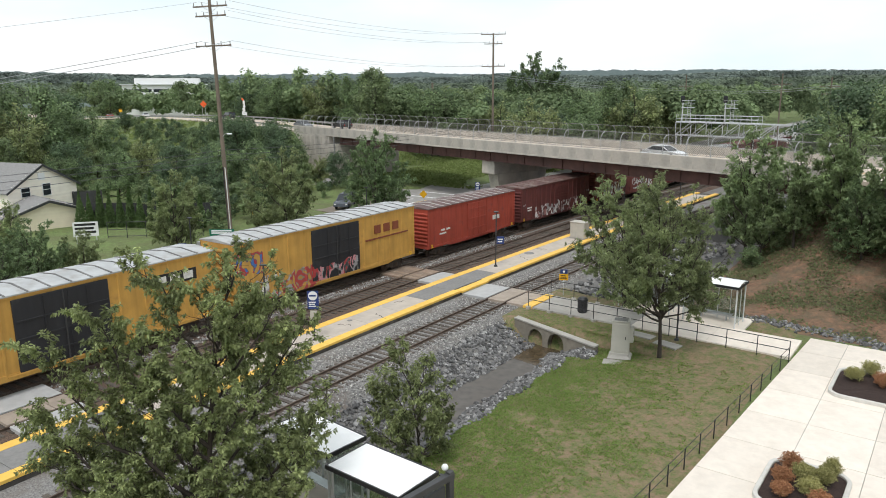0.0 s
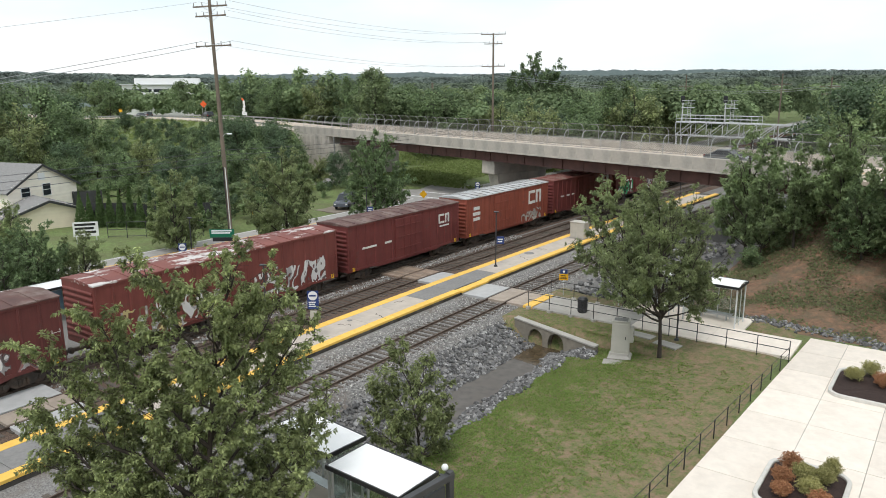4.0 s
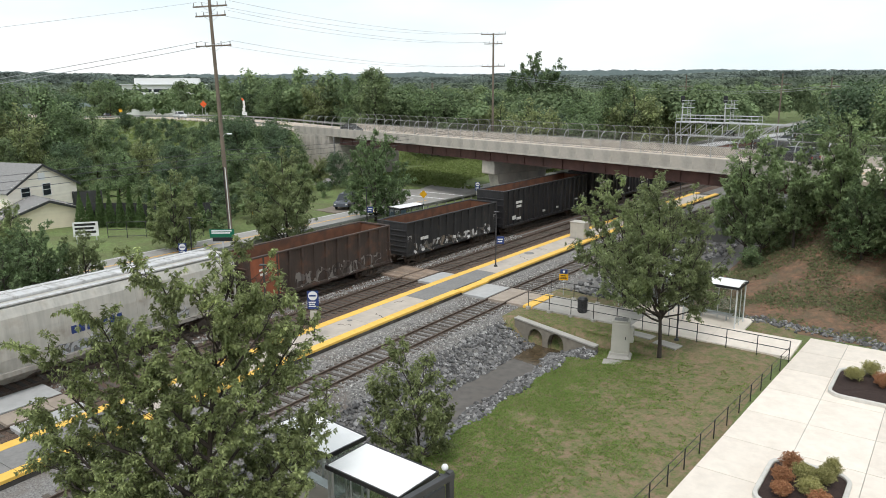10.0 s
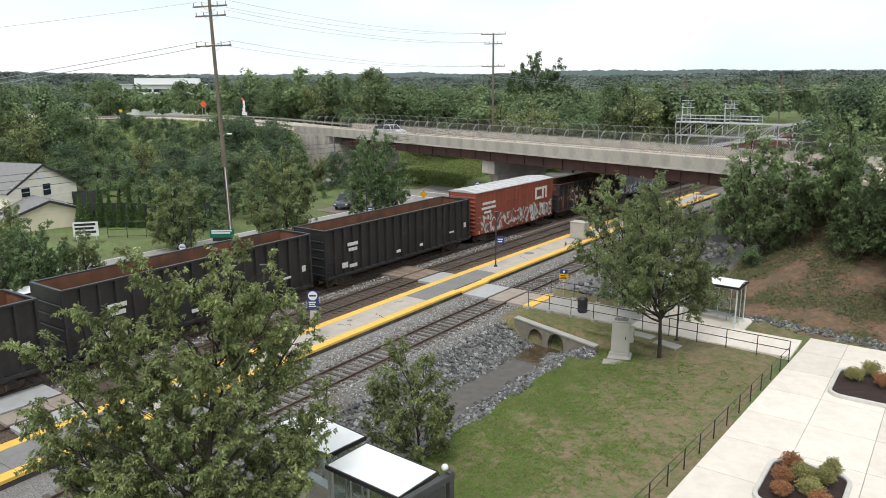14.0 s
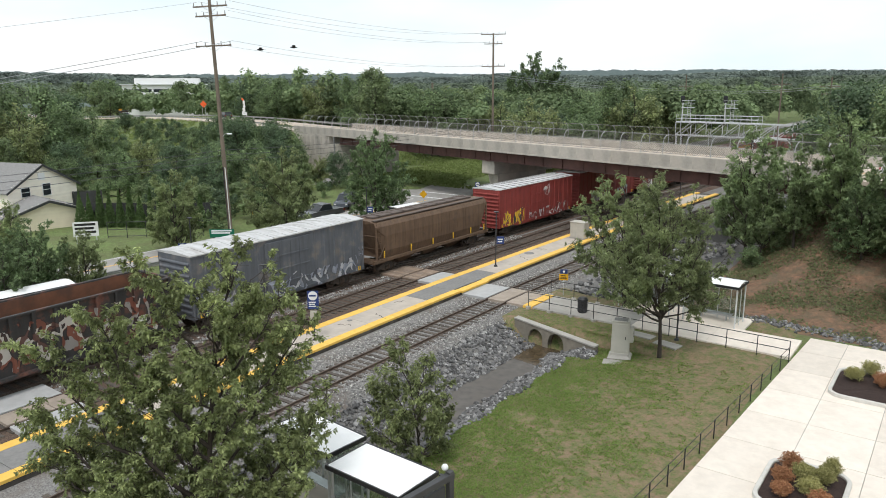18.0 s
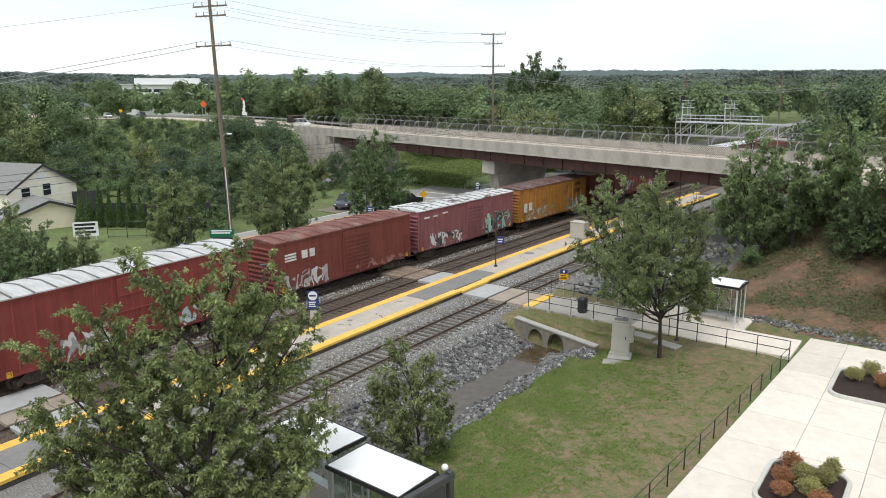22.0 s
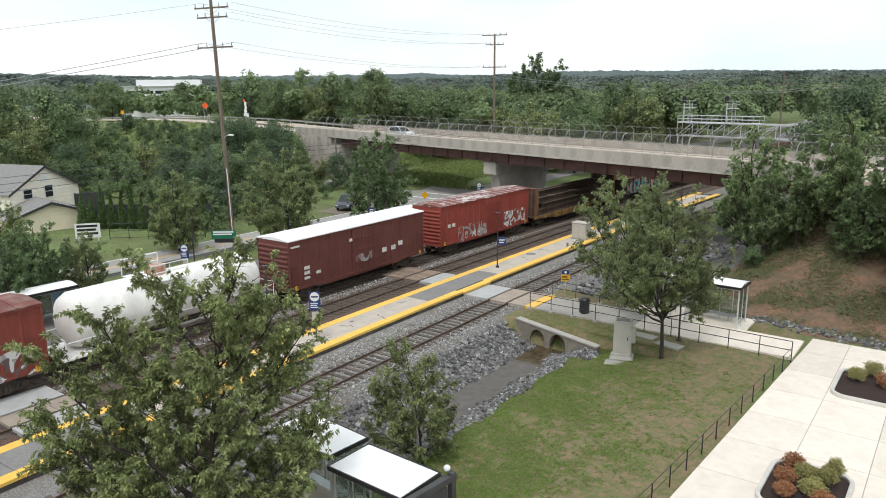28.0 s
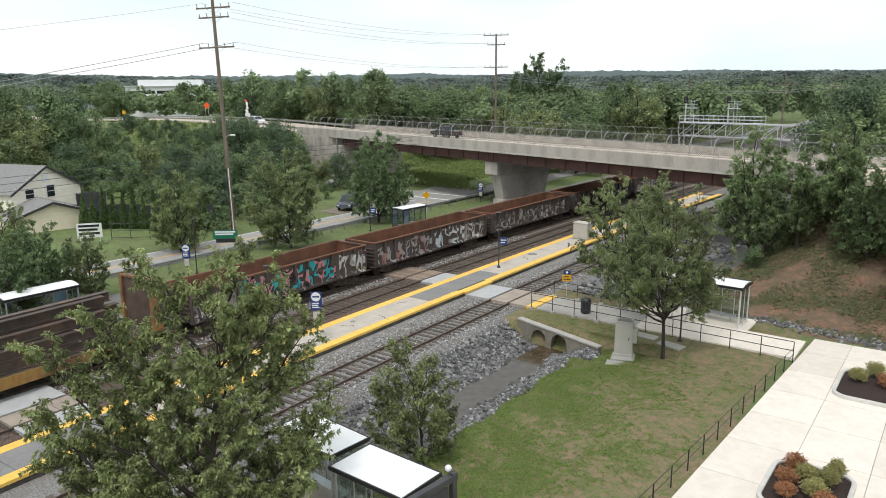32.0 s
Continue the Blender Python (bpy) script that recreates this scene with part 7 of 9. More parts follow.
# ------------------------------------------------ the freight train
MOVERS = []          # (thing, middle of its car along the train, pose on the car)
WHEEL_R = 0.42
M_TRUCK = mat("truck_steel", (0.075, 0.06, 0.05), (0.04, 0.033, 0.028), 4, 0.8, c=(0.12, 0.08, 0.055), c_scale=1.5)
M_WHEEL = mat("wheel_steel", (0.12, 0.085, 0.065), (0.07, 0.05, 0.04), 5, 0.6, 0.4)
M_MARK = mat("marking_white", (0.72, 0.71, 0.68), (0.58, 0.57, 0.54), 6, 0.8, c=(0.38, 0.33, 0.3), c_scale=2.0, c_cut=0.66)
M_MARK_YELLOW = mat("marking_yellow", (0.80, 0.50, 0.03), (0.7, 0.42, 0.03), 4, 0.7)


def paint(name, a, dirt=(0.10, 0.07, 0.055), fade=None, streak=0.25, c_cut=0.66, tags=(), rough=0.7):
    """Car paint with fading, dirt and rust, and sprayed tags: (y0, y1, z0, z1, [colours], seed)."""
    m = mat(name, a, fade or tuple(x * 0.78 for x in a), 0.9, rough, c=dirt, c_scale=0.9, c_cut=c_cut, c_soft=0.1, streak=streak, bump=0.004, bump_scale=6)
    n, l = m.node_tree.nodes, m.node_tree.links
    bs = n["Principled BSDF"]
    out = bs.inputs["Base Color"].links[0].from_socket
    co = n.new("ShaderNodeTexCoord")
    sep = n.new("ShaderNodeSeparateXYZ")
    l.new(co.outputs["Object"], sep.inputs[0])

    def math_node(op, x, y=None):
        q = n.new("ShaderNodeMath")
        q.operation = op
        for k, v in enumerate((x, y)):
            if v is None:
                continue
            if isinstance(v, (int, float)):
                q.inputs[k].default_value = v
            else:
                l.new(v, q.inputs[k])
        return q.outputs[0]

    for y0, y1, z0, z1, colours, seed in tags:
        wob = n.new("ShaderNodeTexNoise")
        wob.inputs["Scale"].default_value, wob.inputs["Detail"].default_value = 1.1, 3
        mp = n.new("ShaderNodeMapping")
        mp.inputs["Location"].default_value = (seed * 3.7, seed * 1.3, 0)
        mp.inputs["Scale"].default_value = (0.0, 1.0, 1.0)
        l.new(co.outputs["Object"], mp.inputs[0])
        l.new(mp.outputs[0], wob.inputs["Vector"])
        w = math_node("MULTIPLY", math_node("SUBTRACT", wob.outputs["Fac"], 0.5), 1.4)
        yy = math_node("DIVIDE", math_node("ABSOLUTE", math_node("SUBTRACT", sep.outputs["Y"], (y0 + y1) / 2)), (y1 - y0) / 2)
        zz = math_node("DIVIDE", math_node("ABSOLUTE", math_node("SUBTRACT", math_node("ADD", sep.outputs["Z"], w), (z0 + z1) / 2)), (z1 - z0) / 2)
        box = math_node("MULTIPLY", math_node("LESS_THAN", yy, 1.0), math_node("LESS_THAN", zz, 1.0))
        mp2 = n.new("ShaderNodeMapping")
        mp2.inputs["Location"].default_value = (0, seed * 2.1, seed)
        mp2.inputs["Scale"].default_value = (0.0, 1.2, 0.8)
        mp2.inputs["Rotation"].default_value = (0.35, 0, 0)
        l.new(co.outputs["Object"], mp2.inputs[0])
        swirl = n.new("ShaderNodeTexNoise")
        swirl.inputs["Scale"].default_value, swirl.inputs["Detail"].default_value, swirl.inputs["Distortion"].default_value = 1.15, 0.6, 0.9
        l.new(mp2.outputs[0], swirl.inputs["Vector"])
        stroke = math_node("ABSOLUTE", math_node("SUBTRACT", swirl.outputs["Fac"], 0.5))
        hue = n.new("ShaderNodeTexNoise")
        hue.inputs["Scale"].default_value, hue.inputs["Detail"].default_value = 0.8, 2
        l.new(mp2.outputs[0], hue.inputs["Vector"])
        spread = n.new("ShaderNodeMapRange")
        spread.inputs["From Min"].default_value, spread.inputs["From Max"].default_value = 0.32, 0.68
        l.new(hue.outputs["Fac"], spread.inputs["Value"])
        ramp = n.new("ShaderNodeValToRGB")
        ramp.color_ramp.interpolation = "CONSTANT"
        for k, col in enumerate(colours):
            e = ramp.color_ramp.elements[k] if k < 2 else ramp.color_ramp.elements.new(k / len(colours))
            e.position = k / len(colours)
            e.color = (*col, 1)
        l.new(spread.outputs[0], ramp.inputs[0])
        edge = math_node("MULTIPLY", math_node("MULTIPLY", box, math_node("LESS_THAN", stroke, 0.105)), 0.8)
        mx = n.new("ShaderNodeMix")
        mx.data_type = "RGBA"
        l.new(edge, mx.inputs["Factor"])
        l.new(out, mx.inputs["A"])
        mx.inputs["B"].default_value = (*(x * 0.3 for x in colours[-1]), 1)
        out = mx.outputs["Result"]
        ink = math_node("LESS_THAN", stroke, 0.072)
        fac = math_node("MULTIPLY", math_node("MULTIPLY", box, ink), 0.9)
        mx = n.new("ShaderNodeMix")
        mx.data_type = "RGBA"
        l.new(fac, mx.inputs["Factor"])
        l.new(out, mx.inputs["A"])
        l.new(ramp.outputs[0], mx.inputs["B"])
        out = mx.outputs["Result"]
    l.new(out, bs.inputs["Base Color"])
    return m


def wheelset_mesh():
    s = Shape()
    for sx in (-1, 1):
        prof = [(0.02, 0.68), (WHEEL_R + 0.03, 0.68), (WHEEL_R + 0.025, 0.71), (WHEEL_R, 0.72), (WHEEL_R, 0.81), (WHEEL_R - 0.06, 0.82), (0.2, 0.78), (0.1, 0.83), (0.02, 0.83)]
        s.loft([[(sx * x, r * math.cos(k * math.pi / 10), r * math.sin(k * math.pi / 10)) for k in range(20)] for r, x in prof], caps=False)
    s.tube((-0.95, 0, 0), (0.95, 0, 0), 0.09, n=8)
    return s.mesh("wheelset", M_WHEEL)


WHEELSET = wheelset_mesh()
SIDE_FRAME = Shape()
for _sx in (-1, 1):
    SIDE_FRAME.loft([[(_sx * x, y, z) for y, z in ((-1.15, 0.36), (-1.15, 0.55), (-0.75, 0.62), (-0.38, 0.80), (0.38, 0.80), (0.75, 0.62), (1.15, 0.55), (1.15, 0.36), (0.72, 0.40), (0.42, 0.16), (-0.42, 0.16), (-0.72, 0.40))] for x in (0.93, 1.08)][::_sx])
    for _y in (-0.2, 0.0, 0.2):
        SIDE_FRAME.tube((_sx * 1.09, _y, 0.24), (_sx * 1.09, _y, 0.58), 0.07, n=8)
    for _y in (-0.875, 0.875):
        SIDE_FRAME.tube((_sx * 1.08, _y, 0.44), (_sx * 1.16, _y, 0.44), 0.14, n=10)
SIDE_FRAME.box((-0.95, -0.22, 0.42), (0.95, 0.22, 0.72), 0.04)
SIDE_FRAME = SIDE_FRAME.mesh("truck", M_TRUCK)
COUPLER = Shape().box((-0.10, -0.75, -0.10), (0.10, 0.0, 0.10), 0.03).box((-0.17, -0.85, -0.16), (0.17, -0.6, 0.16), 0.05).mesh("coupler", M_TRUCK)
LADDER = Shape()
for _x in (-0.2, 0.2):
    LADDER.tube((_x, 0, 0), (_x, 0, 1.7), 0.018, n=4)
for _k in range(5):
    LADDER.tube((-0.2, 0, 0.15 + 0.35 * _k), (0.2, 0, 0.15 + 0.35 * _k), 0.015, n=4)


def car(name, a, b, label, category):
    """A rail car from a to b along the train: an Empty with trucks, couplers and a centre sill."""
    ob = thing(name, (0, 0, 0), label, category, group="freight train")
    L = b - a
    MOVERS.append((ob, (a + b) / 2, None))
    for sy in (-1, 1):
        t = part("truck", SIDE_FRAME, None, ob, at=pose(0, sy * (L / 2 - 2.0), 0))
        for w in (-0.875, 0.875):
            part("wheelset", WHEELSET, None, t, at=pose(0, w, WHEEL_R))
        part("coupler", COUPLER, None, ob, at=pose(0, sy * L / 2, 0.84, 0, 0, 0 if sy < 0 else 180))
    part("centre_sill", Shape().box((-0.25, -L / 2, 0.72), (0.25, L / 2, 1.0), 0.02), M_TRUCK, ob)
    return ob, L


def marks(ob, rows, x=1.605, m=None):
    """Plain bars on the side for markings: (y, z, length, height)."""
    for y, z, w, h in rows:
        part("marking", Shape().box((x - 0.05, y - w / 2, z), (x + 0.006, y + w / 2, z + h), 0.002), m or M_MARK, ob)


def boxcar(a, b, H, side, roof, label, door=None, door_at=(0.5, 3.4), door_style="plug", posts=1.02, ribs=True, logo=None, logo_m=None, text=(), end=None, sill=None, roof_ribs=True, seam=None):
    """A boxcar of height H at the eaves: panelled sides with posts, a door, ribbed ends and a ridged roof."""
    ob, L = car("boxcar", a, b, label, "boxcar")
    h = L / 2
    xb, xp = 1.545, 1.60
    z0 = 0.98
    part("body", Shape().box((-xb, -h + 0.05, z0), (xb, h - 0.05, H - 0.02), 0.02), side, ob)
    for sx in (-1, 1):
        lo, hi = sorted((sx * (xb - 0.02), sx * (xp + 0.005)))
        part("side_sill", Shape().loft([[(lo, y, z) for y, z in ((-h, z0 + 0.18), (-h, z0), (-h + 2.6, z0), (-h + 3.4, z0 - 0.14), (h - 3.4, z0 - 0.14), (h - 2.6, z0), (h, z0), (h, z0 + 0.18))],
                                        [(hi, y, z) for y, z in ((-h, z0 + 0.18), (-h, z0), (-h + 2.6, z0), (-h + 3.4, z0 - 0.14), (h - 3.4, z0 - 0.14), (h - 2.6, z0), (h, z0), (h, z0 + 0.18))]]), sill or side, ob)
        part("top_chord", Shape().box((lo, -h, H - 0.14), (hi, h, H), 0.01), side, ob)
        dc = -h + L * door_at[0]
        d0, d1 = dc - door_at[1] / 2, dc + door_at[1] / 2
        if ribs:
            n = max(4, round(L / posts))
            for k in range(n + 1):
                y = -h + 0.06 + (L - 0.12) * k / n
                if d0 - 0.1 < y < d1 + 0.1:
                    continue
                part("side_post", Shape().loft([[(sx * xb, y - 0.085, z), (sx * xp, y - 0.045, z), (sx * xp, y + 0.045, z), (sx * xb, y + 0.085, z)][::sx] for z in (z0 + 0.18, H - 0.14)]), side, ob)
        dm = door or side
        xo = xp + 0.035
        dlo, dhi = sorted((sx * (xb - 0.01), sx * xo))
        dd = part("door", Shape().box((dlo, d0, z0 + 0.12), (dhi, d1, H - 0.22), 0.02), dm, ob)
        if door_style == "plug":
            for z in (1.75, 2.7, 3.6):
                part("door_beam", Shape().box((min(sx * (xo - 0.01), sx * (xo + 0.04)), d0 + 0.08, z), (max(sx * (xo - 0.01), sx * (xo + 0.04)), d1 - 0.08, z + 0.09), 0.01), dm, dd)
            for y in (d0 + door_at[1] * 0.3, d0 + door_at[1] * 0.55, d0 + door_at[1] * 0.75):
                part("door_rod", Shape().tube((sx * (xo + 0.05), y, z0 + 0.2), (sx * (xo + 0.05), y, H - 0.3), 0.022, n=5), dm, dd)
        else:
            n = 9
            for k in range(n):
                z = z0 + 0.25 + (H - z0 - 0.65) * k / n
                part("door_rib", Shape().box((min(sx * (xo - 0.01), sx * (xo + 0.03)), d0 + 0.1, z), (max(sx * (xo - 0.01), sx * (xo + 0.03)), d1 - 0.1, z + 0.13), 0.025), dm, dd)
        part("door_track", Shape().box((dlo, d0 - (1.9 if door_style != "plug" else 0.6), z0 + 0.02), (dhi + (0.02 if sx > 0 else 0), d1 + 1.4, z0 + 0.1), 0.008), side, ob)
        for sy in (-1, 1):
            part("ladder", LADDER.mesh("ladder", side), None, ob, at=pose(sx * (xp + 0.05), sy * (h - 0.4), z0 + 0.1, 0, 0, 90))
    for sy in (-1, 1):
        part("end_panel", Shape().box((-xb, min(sy * h, sy * (h - 0.08)), z0 - 0.05), (xb, max(sy * h, sy * (h - 0.08)), H), 0.02), end or side, ob)
        for k in range(9):
            z = z0 + 0.25 + (H - z0 - 0.5) * k / 9
            part("end_rib", Shape().loft([[(x, sy * (h - 0.01), z), (x, sy * (h + 0.07), z + 0.09), (x, sy * (h + 0.07), z + 0.17), (x, sy * (h - 0.01), z + 0.26)][::-sy] for x in (-xb + 0.08, xb - 0.08)]), end or side, ob)
    # the roof: a low ridge with cross seams
    ridge = H + 0.20
    part("roof", Shape().loft([[(-1.64, y, H - 0.02), (1.64, y, H - 0.02), (1.64, y, H + 0.05), (0.15, y, ridge), (-0.15, y, ridge), (-1.64, y, H + 0.05)][::-1] for y in (-h - 0.03, h + 0.03)]), roof, ob)
    if roof_ribs:
        n = max(6, round(L / 1.1))
        for k in range(1, n):
            y = -h + L * k / n
            part("roof_seam", Shape().loft([[(-1.63, yy, H + 0.045), (0, yy, ridge), (1.63, yy, H + 0.045), (1.63, yy, H + 0.085), (0, yy, ridge + 0.045), (-1.63, yy, H + 0.085)] for yy in (y - 0.05, y + 0.05)]), seam or roof, ob)
    marks(ob, text)
    if logo:
        for y, z, w, hh in logo:
            part("emblem", Shape().box((xb - 0.02, y - w / 2, z), (xp + 0.009, y + w / 2, z + hh), 0.004), logo_m or M_MARK, ob)
    for sy in (-1, 1):
        part("step_plate", Shape().box((xp - 0.02, sy * (h - 0.55) - 0.14, z0 + 0.02), (xp + 0.012, sy * (h - 0.55) + 0.14, z0 + 0.32), 0.004), M_MARK_YELLOW, ob)
    return ob


def frame_c(y, z, h, m=0.0):
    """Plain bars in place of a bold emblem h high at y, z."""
    t = h * 0.2
    return [(y - h * 0.42, z, t, h), (y + h * 0.08, z, h * 0.8, t), (y + h * 0.08, z + h - t, h * 0.8, t), (y + h * 0.75, z, t, h), (y + h * 1.02, z + h - t, h * 0.34, t), (y + h * 1.29, z, t, h)]


DARKRED = (0.145, 0.036, 0.032)
GREYROOF = mat("roof_galvanised", (0.50, 0.51, 0.51), (0.38, 0.385, 0.385), 1.2, 0.55, 0.15, c=(0.28, 0.25, 0.22), c_scale=0.7, c_cut=0.64)
PALEROOF = mat("roof_pale", (0.60, 0.60, 0.60), (0.47, 0.47, 0.47), 1.6, 0.6, c=(0.33, 0.31, 0.29), c_scale=0.9, c_cut=0.6, c_rough=0.75, stretch=(0.5, 2.0, 1))
SEAM_DARK = mat("seam_dark", (0.17, 0.165, 0.16), (0.10, 0.097, 0.095), 2.0, 0.8, c=(0.30, 0.29, 0.28), c_scale=1.2)
SEAM_PALE = mat("seam_pale", (0.55, 0.53, 0.51), (0.42, 0.40, 0.385), 2.0, 0.7, c=(0.20, 0.11, 0.10), c_scale=1.4, c_cut=0.6)
DARKROOF = mat("roof_dark", (0.14, 0.085, 0.078), (0.095, 0.06, 0.056), 1.4, 0.8, c=(0.26, 0.22, 0.2), c_scale=0.9, c_cut=0.62)
CHALKROOF = mat("roof_chalky", (0.40, 0.33, 0.32), (0.27, 0.19, 0.185), 1.3, 0.75, c=(0.58, 0.55, 0.54), c_scale=0.8, c_cut=0.56, stretch=(0.5, 1.6, 1))
WHITEROOF = mat("roof_white", (0.82, 0.83, 0.84), (0.76, 0.77, 0.78), 1.2, 0.6)
REDROOF = mat("roof_red", (0.20, 0.06, 0.045), (0.13, 0.045, 0.038), 1.0, 0.75, c=(0.27, 0.20, 0.17), c_scale=0.7, c_cut=0.62)
BROWNROOF = mat("roof_brown", (0.13, 0.065, 0.055), (0.085, 0.045, 0.04), 1.0, 0.8, c=(0.24, 0.19, 0.165), c_scale=0.7, c_cut=0.62)
PEELROOF = mat("roof_peeling", (0.62, 0.62, 0.62), (0.5, 0.5, 0.5), 1.4, 0.7, c=(0.10, 0.055, 0.05), c_scale=1.3, c_cut=0.56, c_soft=0.03, stretch=(1, 0.35, 1))
REDPEEL = mat("roof_red_peeling", (0.22, 0.07, 0.055), (0.15, 0.05, 0.042), 1.4, 0.7, c=(0.58, 0.55, 0.53), c_scale=1.2, c_cut=0.56, c_soft=0.03, stretch=(1, 0.4, 1))
INK_WHITE, INK_GREY, INK_BLACK, INK_TEAL, INK_PINK = (0.66, 0.65, 0.64), (0.36, 0.35, 0.35), (0.03, 0.03, 0.035), (0.03, 0.42, 0.45), (0.62, 0.28, 0.30)
INK_GREEN, INK_YELLOW, INK_BLUE, INK_RED = (0.03, 0.33, 0.13), (0.72, 0.45, 0.03), (0.05, 0.16, 0.45), (0.42, 0.04, 0.04)

# 1, 2: tall yellow boxcars with black doors
for k, (a, b, H) in enumerate(((7.4, 25.9, 4.98), (27.4, 45.9, 5.05))):
    y_paint = paint("yellow_paint_%s" % "ab"[k], (0.62, 0.345, 0.075), dirt=(0.36, 0.19, 0.06), c_cut=0.7, streak=0.18,
                    tags=() if k == 0 else ((-7.6, -2.2, 0.9, 2.35, [INK_RED, INK_RED, INK_GREY, INK_WHITE], 2), (-9.2, -6.8, 2.9, 4.3, [INK_BLUE, INK_RED, INK_BLUE], 5)))
    b_paint = paint("black_door_%s" % "ab"[k], (0.022, 0.022, 0.026), dirt=(0.05, 0.048, 0.045), tags=() if k == 0 else ((-3.0, 2.2, 0.9, 2.1, [INK_RED, INK_PINK, INK_GREY], 3),))
    L = b - a
    ob = boxcar(a, b, H, y_paint, GREYROOF, "tall yellow boxcar with double black doors and grey roof", door=b_paint, door_at=(0.5, 4.9), posts=1.5,
                seam=SEAM_DARK, text=[(-1.5, 4.15, 1.1, 0.09), (-1.4, 4.0, 1.2, 0.08), (-1.5, 3.85, 0.9, 0.08), (1.3, 4.15, 1.1, 0.09), (1.3, 4.0, 1.2, 0.08), (1.4, 3.85, 0.8, 0.08), (0.4, 3.0, 0.3, 0.16), (0.4, 2.5, 0.3, 0.16), (1.5, 2.7, 0.5, 0.12), (0.9, 1.5, 0.4, 0.3)])
    if k == 0:
        part("emblem_plate", Shape().box((1.52, 5.1, 3.55), (1.612, 8.0, 4.25), 0.004), M_BLACK, ob, "black emblem plate")
        for q in range(3):
            part("emblem", Shape().box((1.54, 5.3 + 0.9 * q, 3.68), (1.618, 5.95 + 0.9 * q, 4.12), 0.003), M_MARK, ob)
    else:
        brown = paint("emblem_brown", (0.26, 0.07, 0.03))
        for y in (4.6, 5.7, 6.8):
            part("emblem", Shape().box((1.54, y - 0.36, 3.5), (1.61, y + 0.36, 4.15), 0.003), brown, ob)
        part("slogan", Shape().box((1.54, 3.2, 3.05), (1.608, 8.4, 3.16), 0.002), brown, ob)
    part("door_seam", Shape().box((1.60, -0.03, 1.1), (1.69, 0.03, H - 0.22), 0.004), M_BRONZE, ob)

# 3: bright red boxcar, 4: dark red
boxcar(47.8, 62.0, 4.42, paint("red_bright", (0.40, 0.062, 0.035), dirt=(0.22, 0.05, 0.04), streak=0.2), DARKROOF, "bright red boxcar with pale seams on a dark roof", seam=SEAM_PALE, door_at=(0.52, 3.0),
       text=[(-5.0, 2.3, 0.5, 0.16), (-4.2, 2.3, 0.5, 0.16), (-5.0, 2.0, 0.9, 0.14), (0.3, 3.2, 0.35, 0.4), (0.3, 2.7, 0.35, 0.25), (3.6, 2.1, 1.2, 0.4)])
boxcar(63.4, 78.6, 4.40, paint("red_dark_a", DARKRED, dirt=(0.09, 0.04, 0.035), tags=((-4.8, 6.2, 1.05, 2.2, [INK_GREY, INK_WHITE, (0.30, 0.14, 0.13), INK_GREY], 1),)), BROWNROOF, "dark red boxcar with faded white lower side",
       door_at=(0.55, 2.9), door_style="slide", text=[(-6.0, 2.2, 0.9, 0.14), (-6.0, 1.95, 0.7, 0.14)])
# 5: long red boxcar with white tags
boxcar(80.4, 98.8, 4.46, paint("red_tagged_a", (0.21, 0.052, 0.042), dirt=(0.13, 0.05, 0.04), tags=((-7.8, -1.0, 1.0, 2.7, [INK_WHITE, INK_WHITE, INK_GREY, (0.5, 0.42, 0.2)], 7), (1.5, 8.0, 1.2, 2.7, [INK_WHITE, INK_WHITE, INK_GREY], 9))), REDPEEL,
       "long rust-red boxcar with white tags along the side", door_at=(0.45, 3.0), door_style="slide")
# 6 to 9: dark red boxcars with white emblems
cn = paint("red_line", (0.17, 0.034, 0.030), dirt=(0.11, 0.04, 0.035), streak=0.15)
boxcar(100.0, 114.4, 4.50, cn, BROWNROOF, "dark red boxcar with white emblem and faded lines", door_at=(0.5, 3.4), logo=frame_c(4.6, 3.0, 0.8), text=[(-4.8, 2.5, 1.6, 0.15), (-2.6, 2.5, 0.8, 0.15), (0.4, 2.6, 0.3, 0.2), (5.0, 2.7, 1.3, 0.12)])
boxcar(115.7, 130.9, 4.56, paint("red_orange_a", (0.30, 0.072, 0.042), dirt=(0.17, 0.06, 0.045), tags=((2.2, 6.2, 0.9, 2.1, [(0.42, 0.40, 0.36), (0.34, 0.32, 0.29), (0.5, 0.48, 0.44)], 4),)), GREYROOF,
       "orange-red boxcar with large white emblem and grey roof", seam=SEAM_DARK, door_at=(0.42, 3.4), logo=frame_c(4.2, 2.7, 1.35), text=[(-6.0, 3.4, 1.0, 0.3), (-6.0, 2.9, 1.2, 0.3), (-6.0, 2.4, 1.1, 0.3)])
boxcar(132.2, 147.3, 4.50, cn, REDROOF, "dark red boxcar with white emblem at one end", door_at=(0.5, 3.6), logo=frame_c(5.2, 3.3, 0.65), text=[(-5.5, 2.55, 0.7, 0.16), (-4.2, 2.55, 0.7, 0.16), (-3.0, 2.55, 0.5, 0.16), (0.1, 3.4, 0.35, 0.25), (0.1, 2.9, 0.35, 0.18), (5.6, 3.0, 1.3, 0.13), (1.6, 2.0, 0.14, 0.7), (-1.6, 2.0, 0.14, 0.7)])
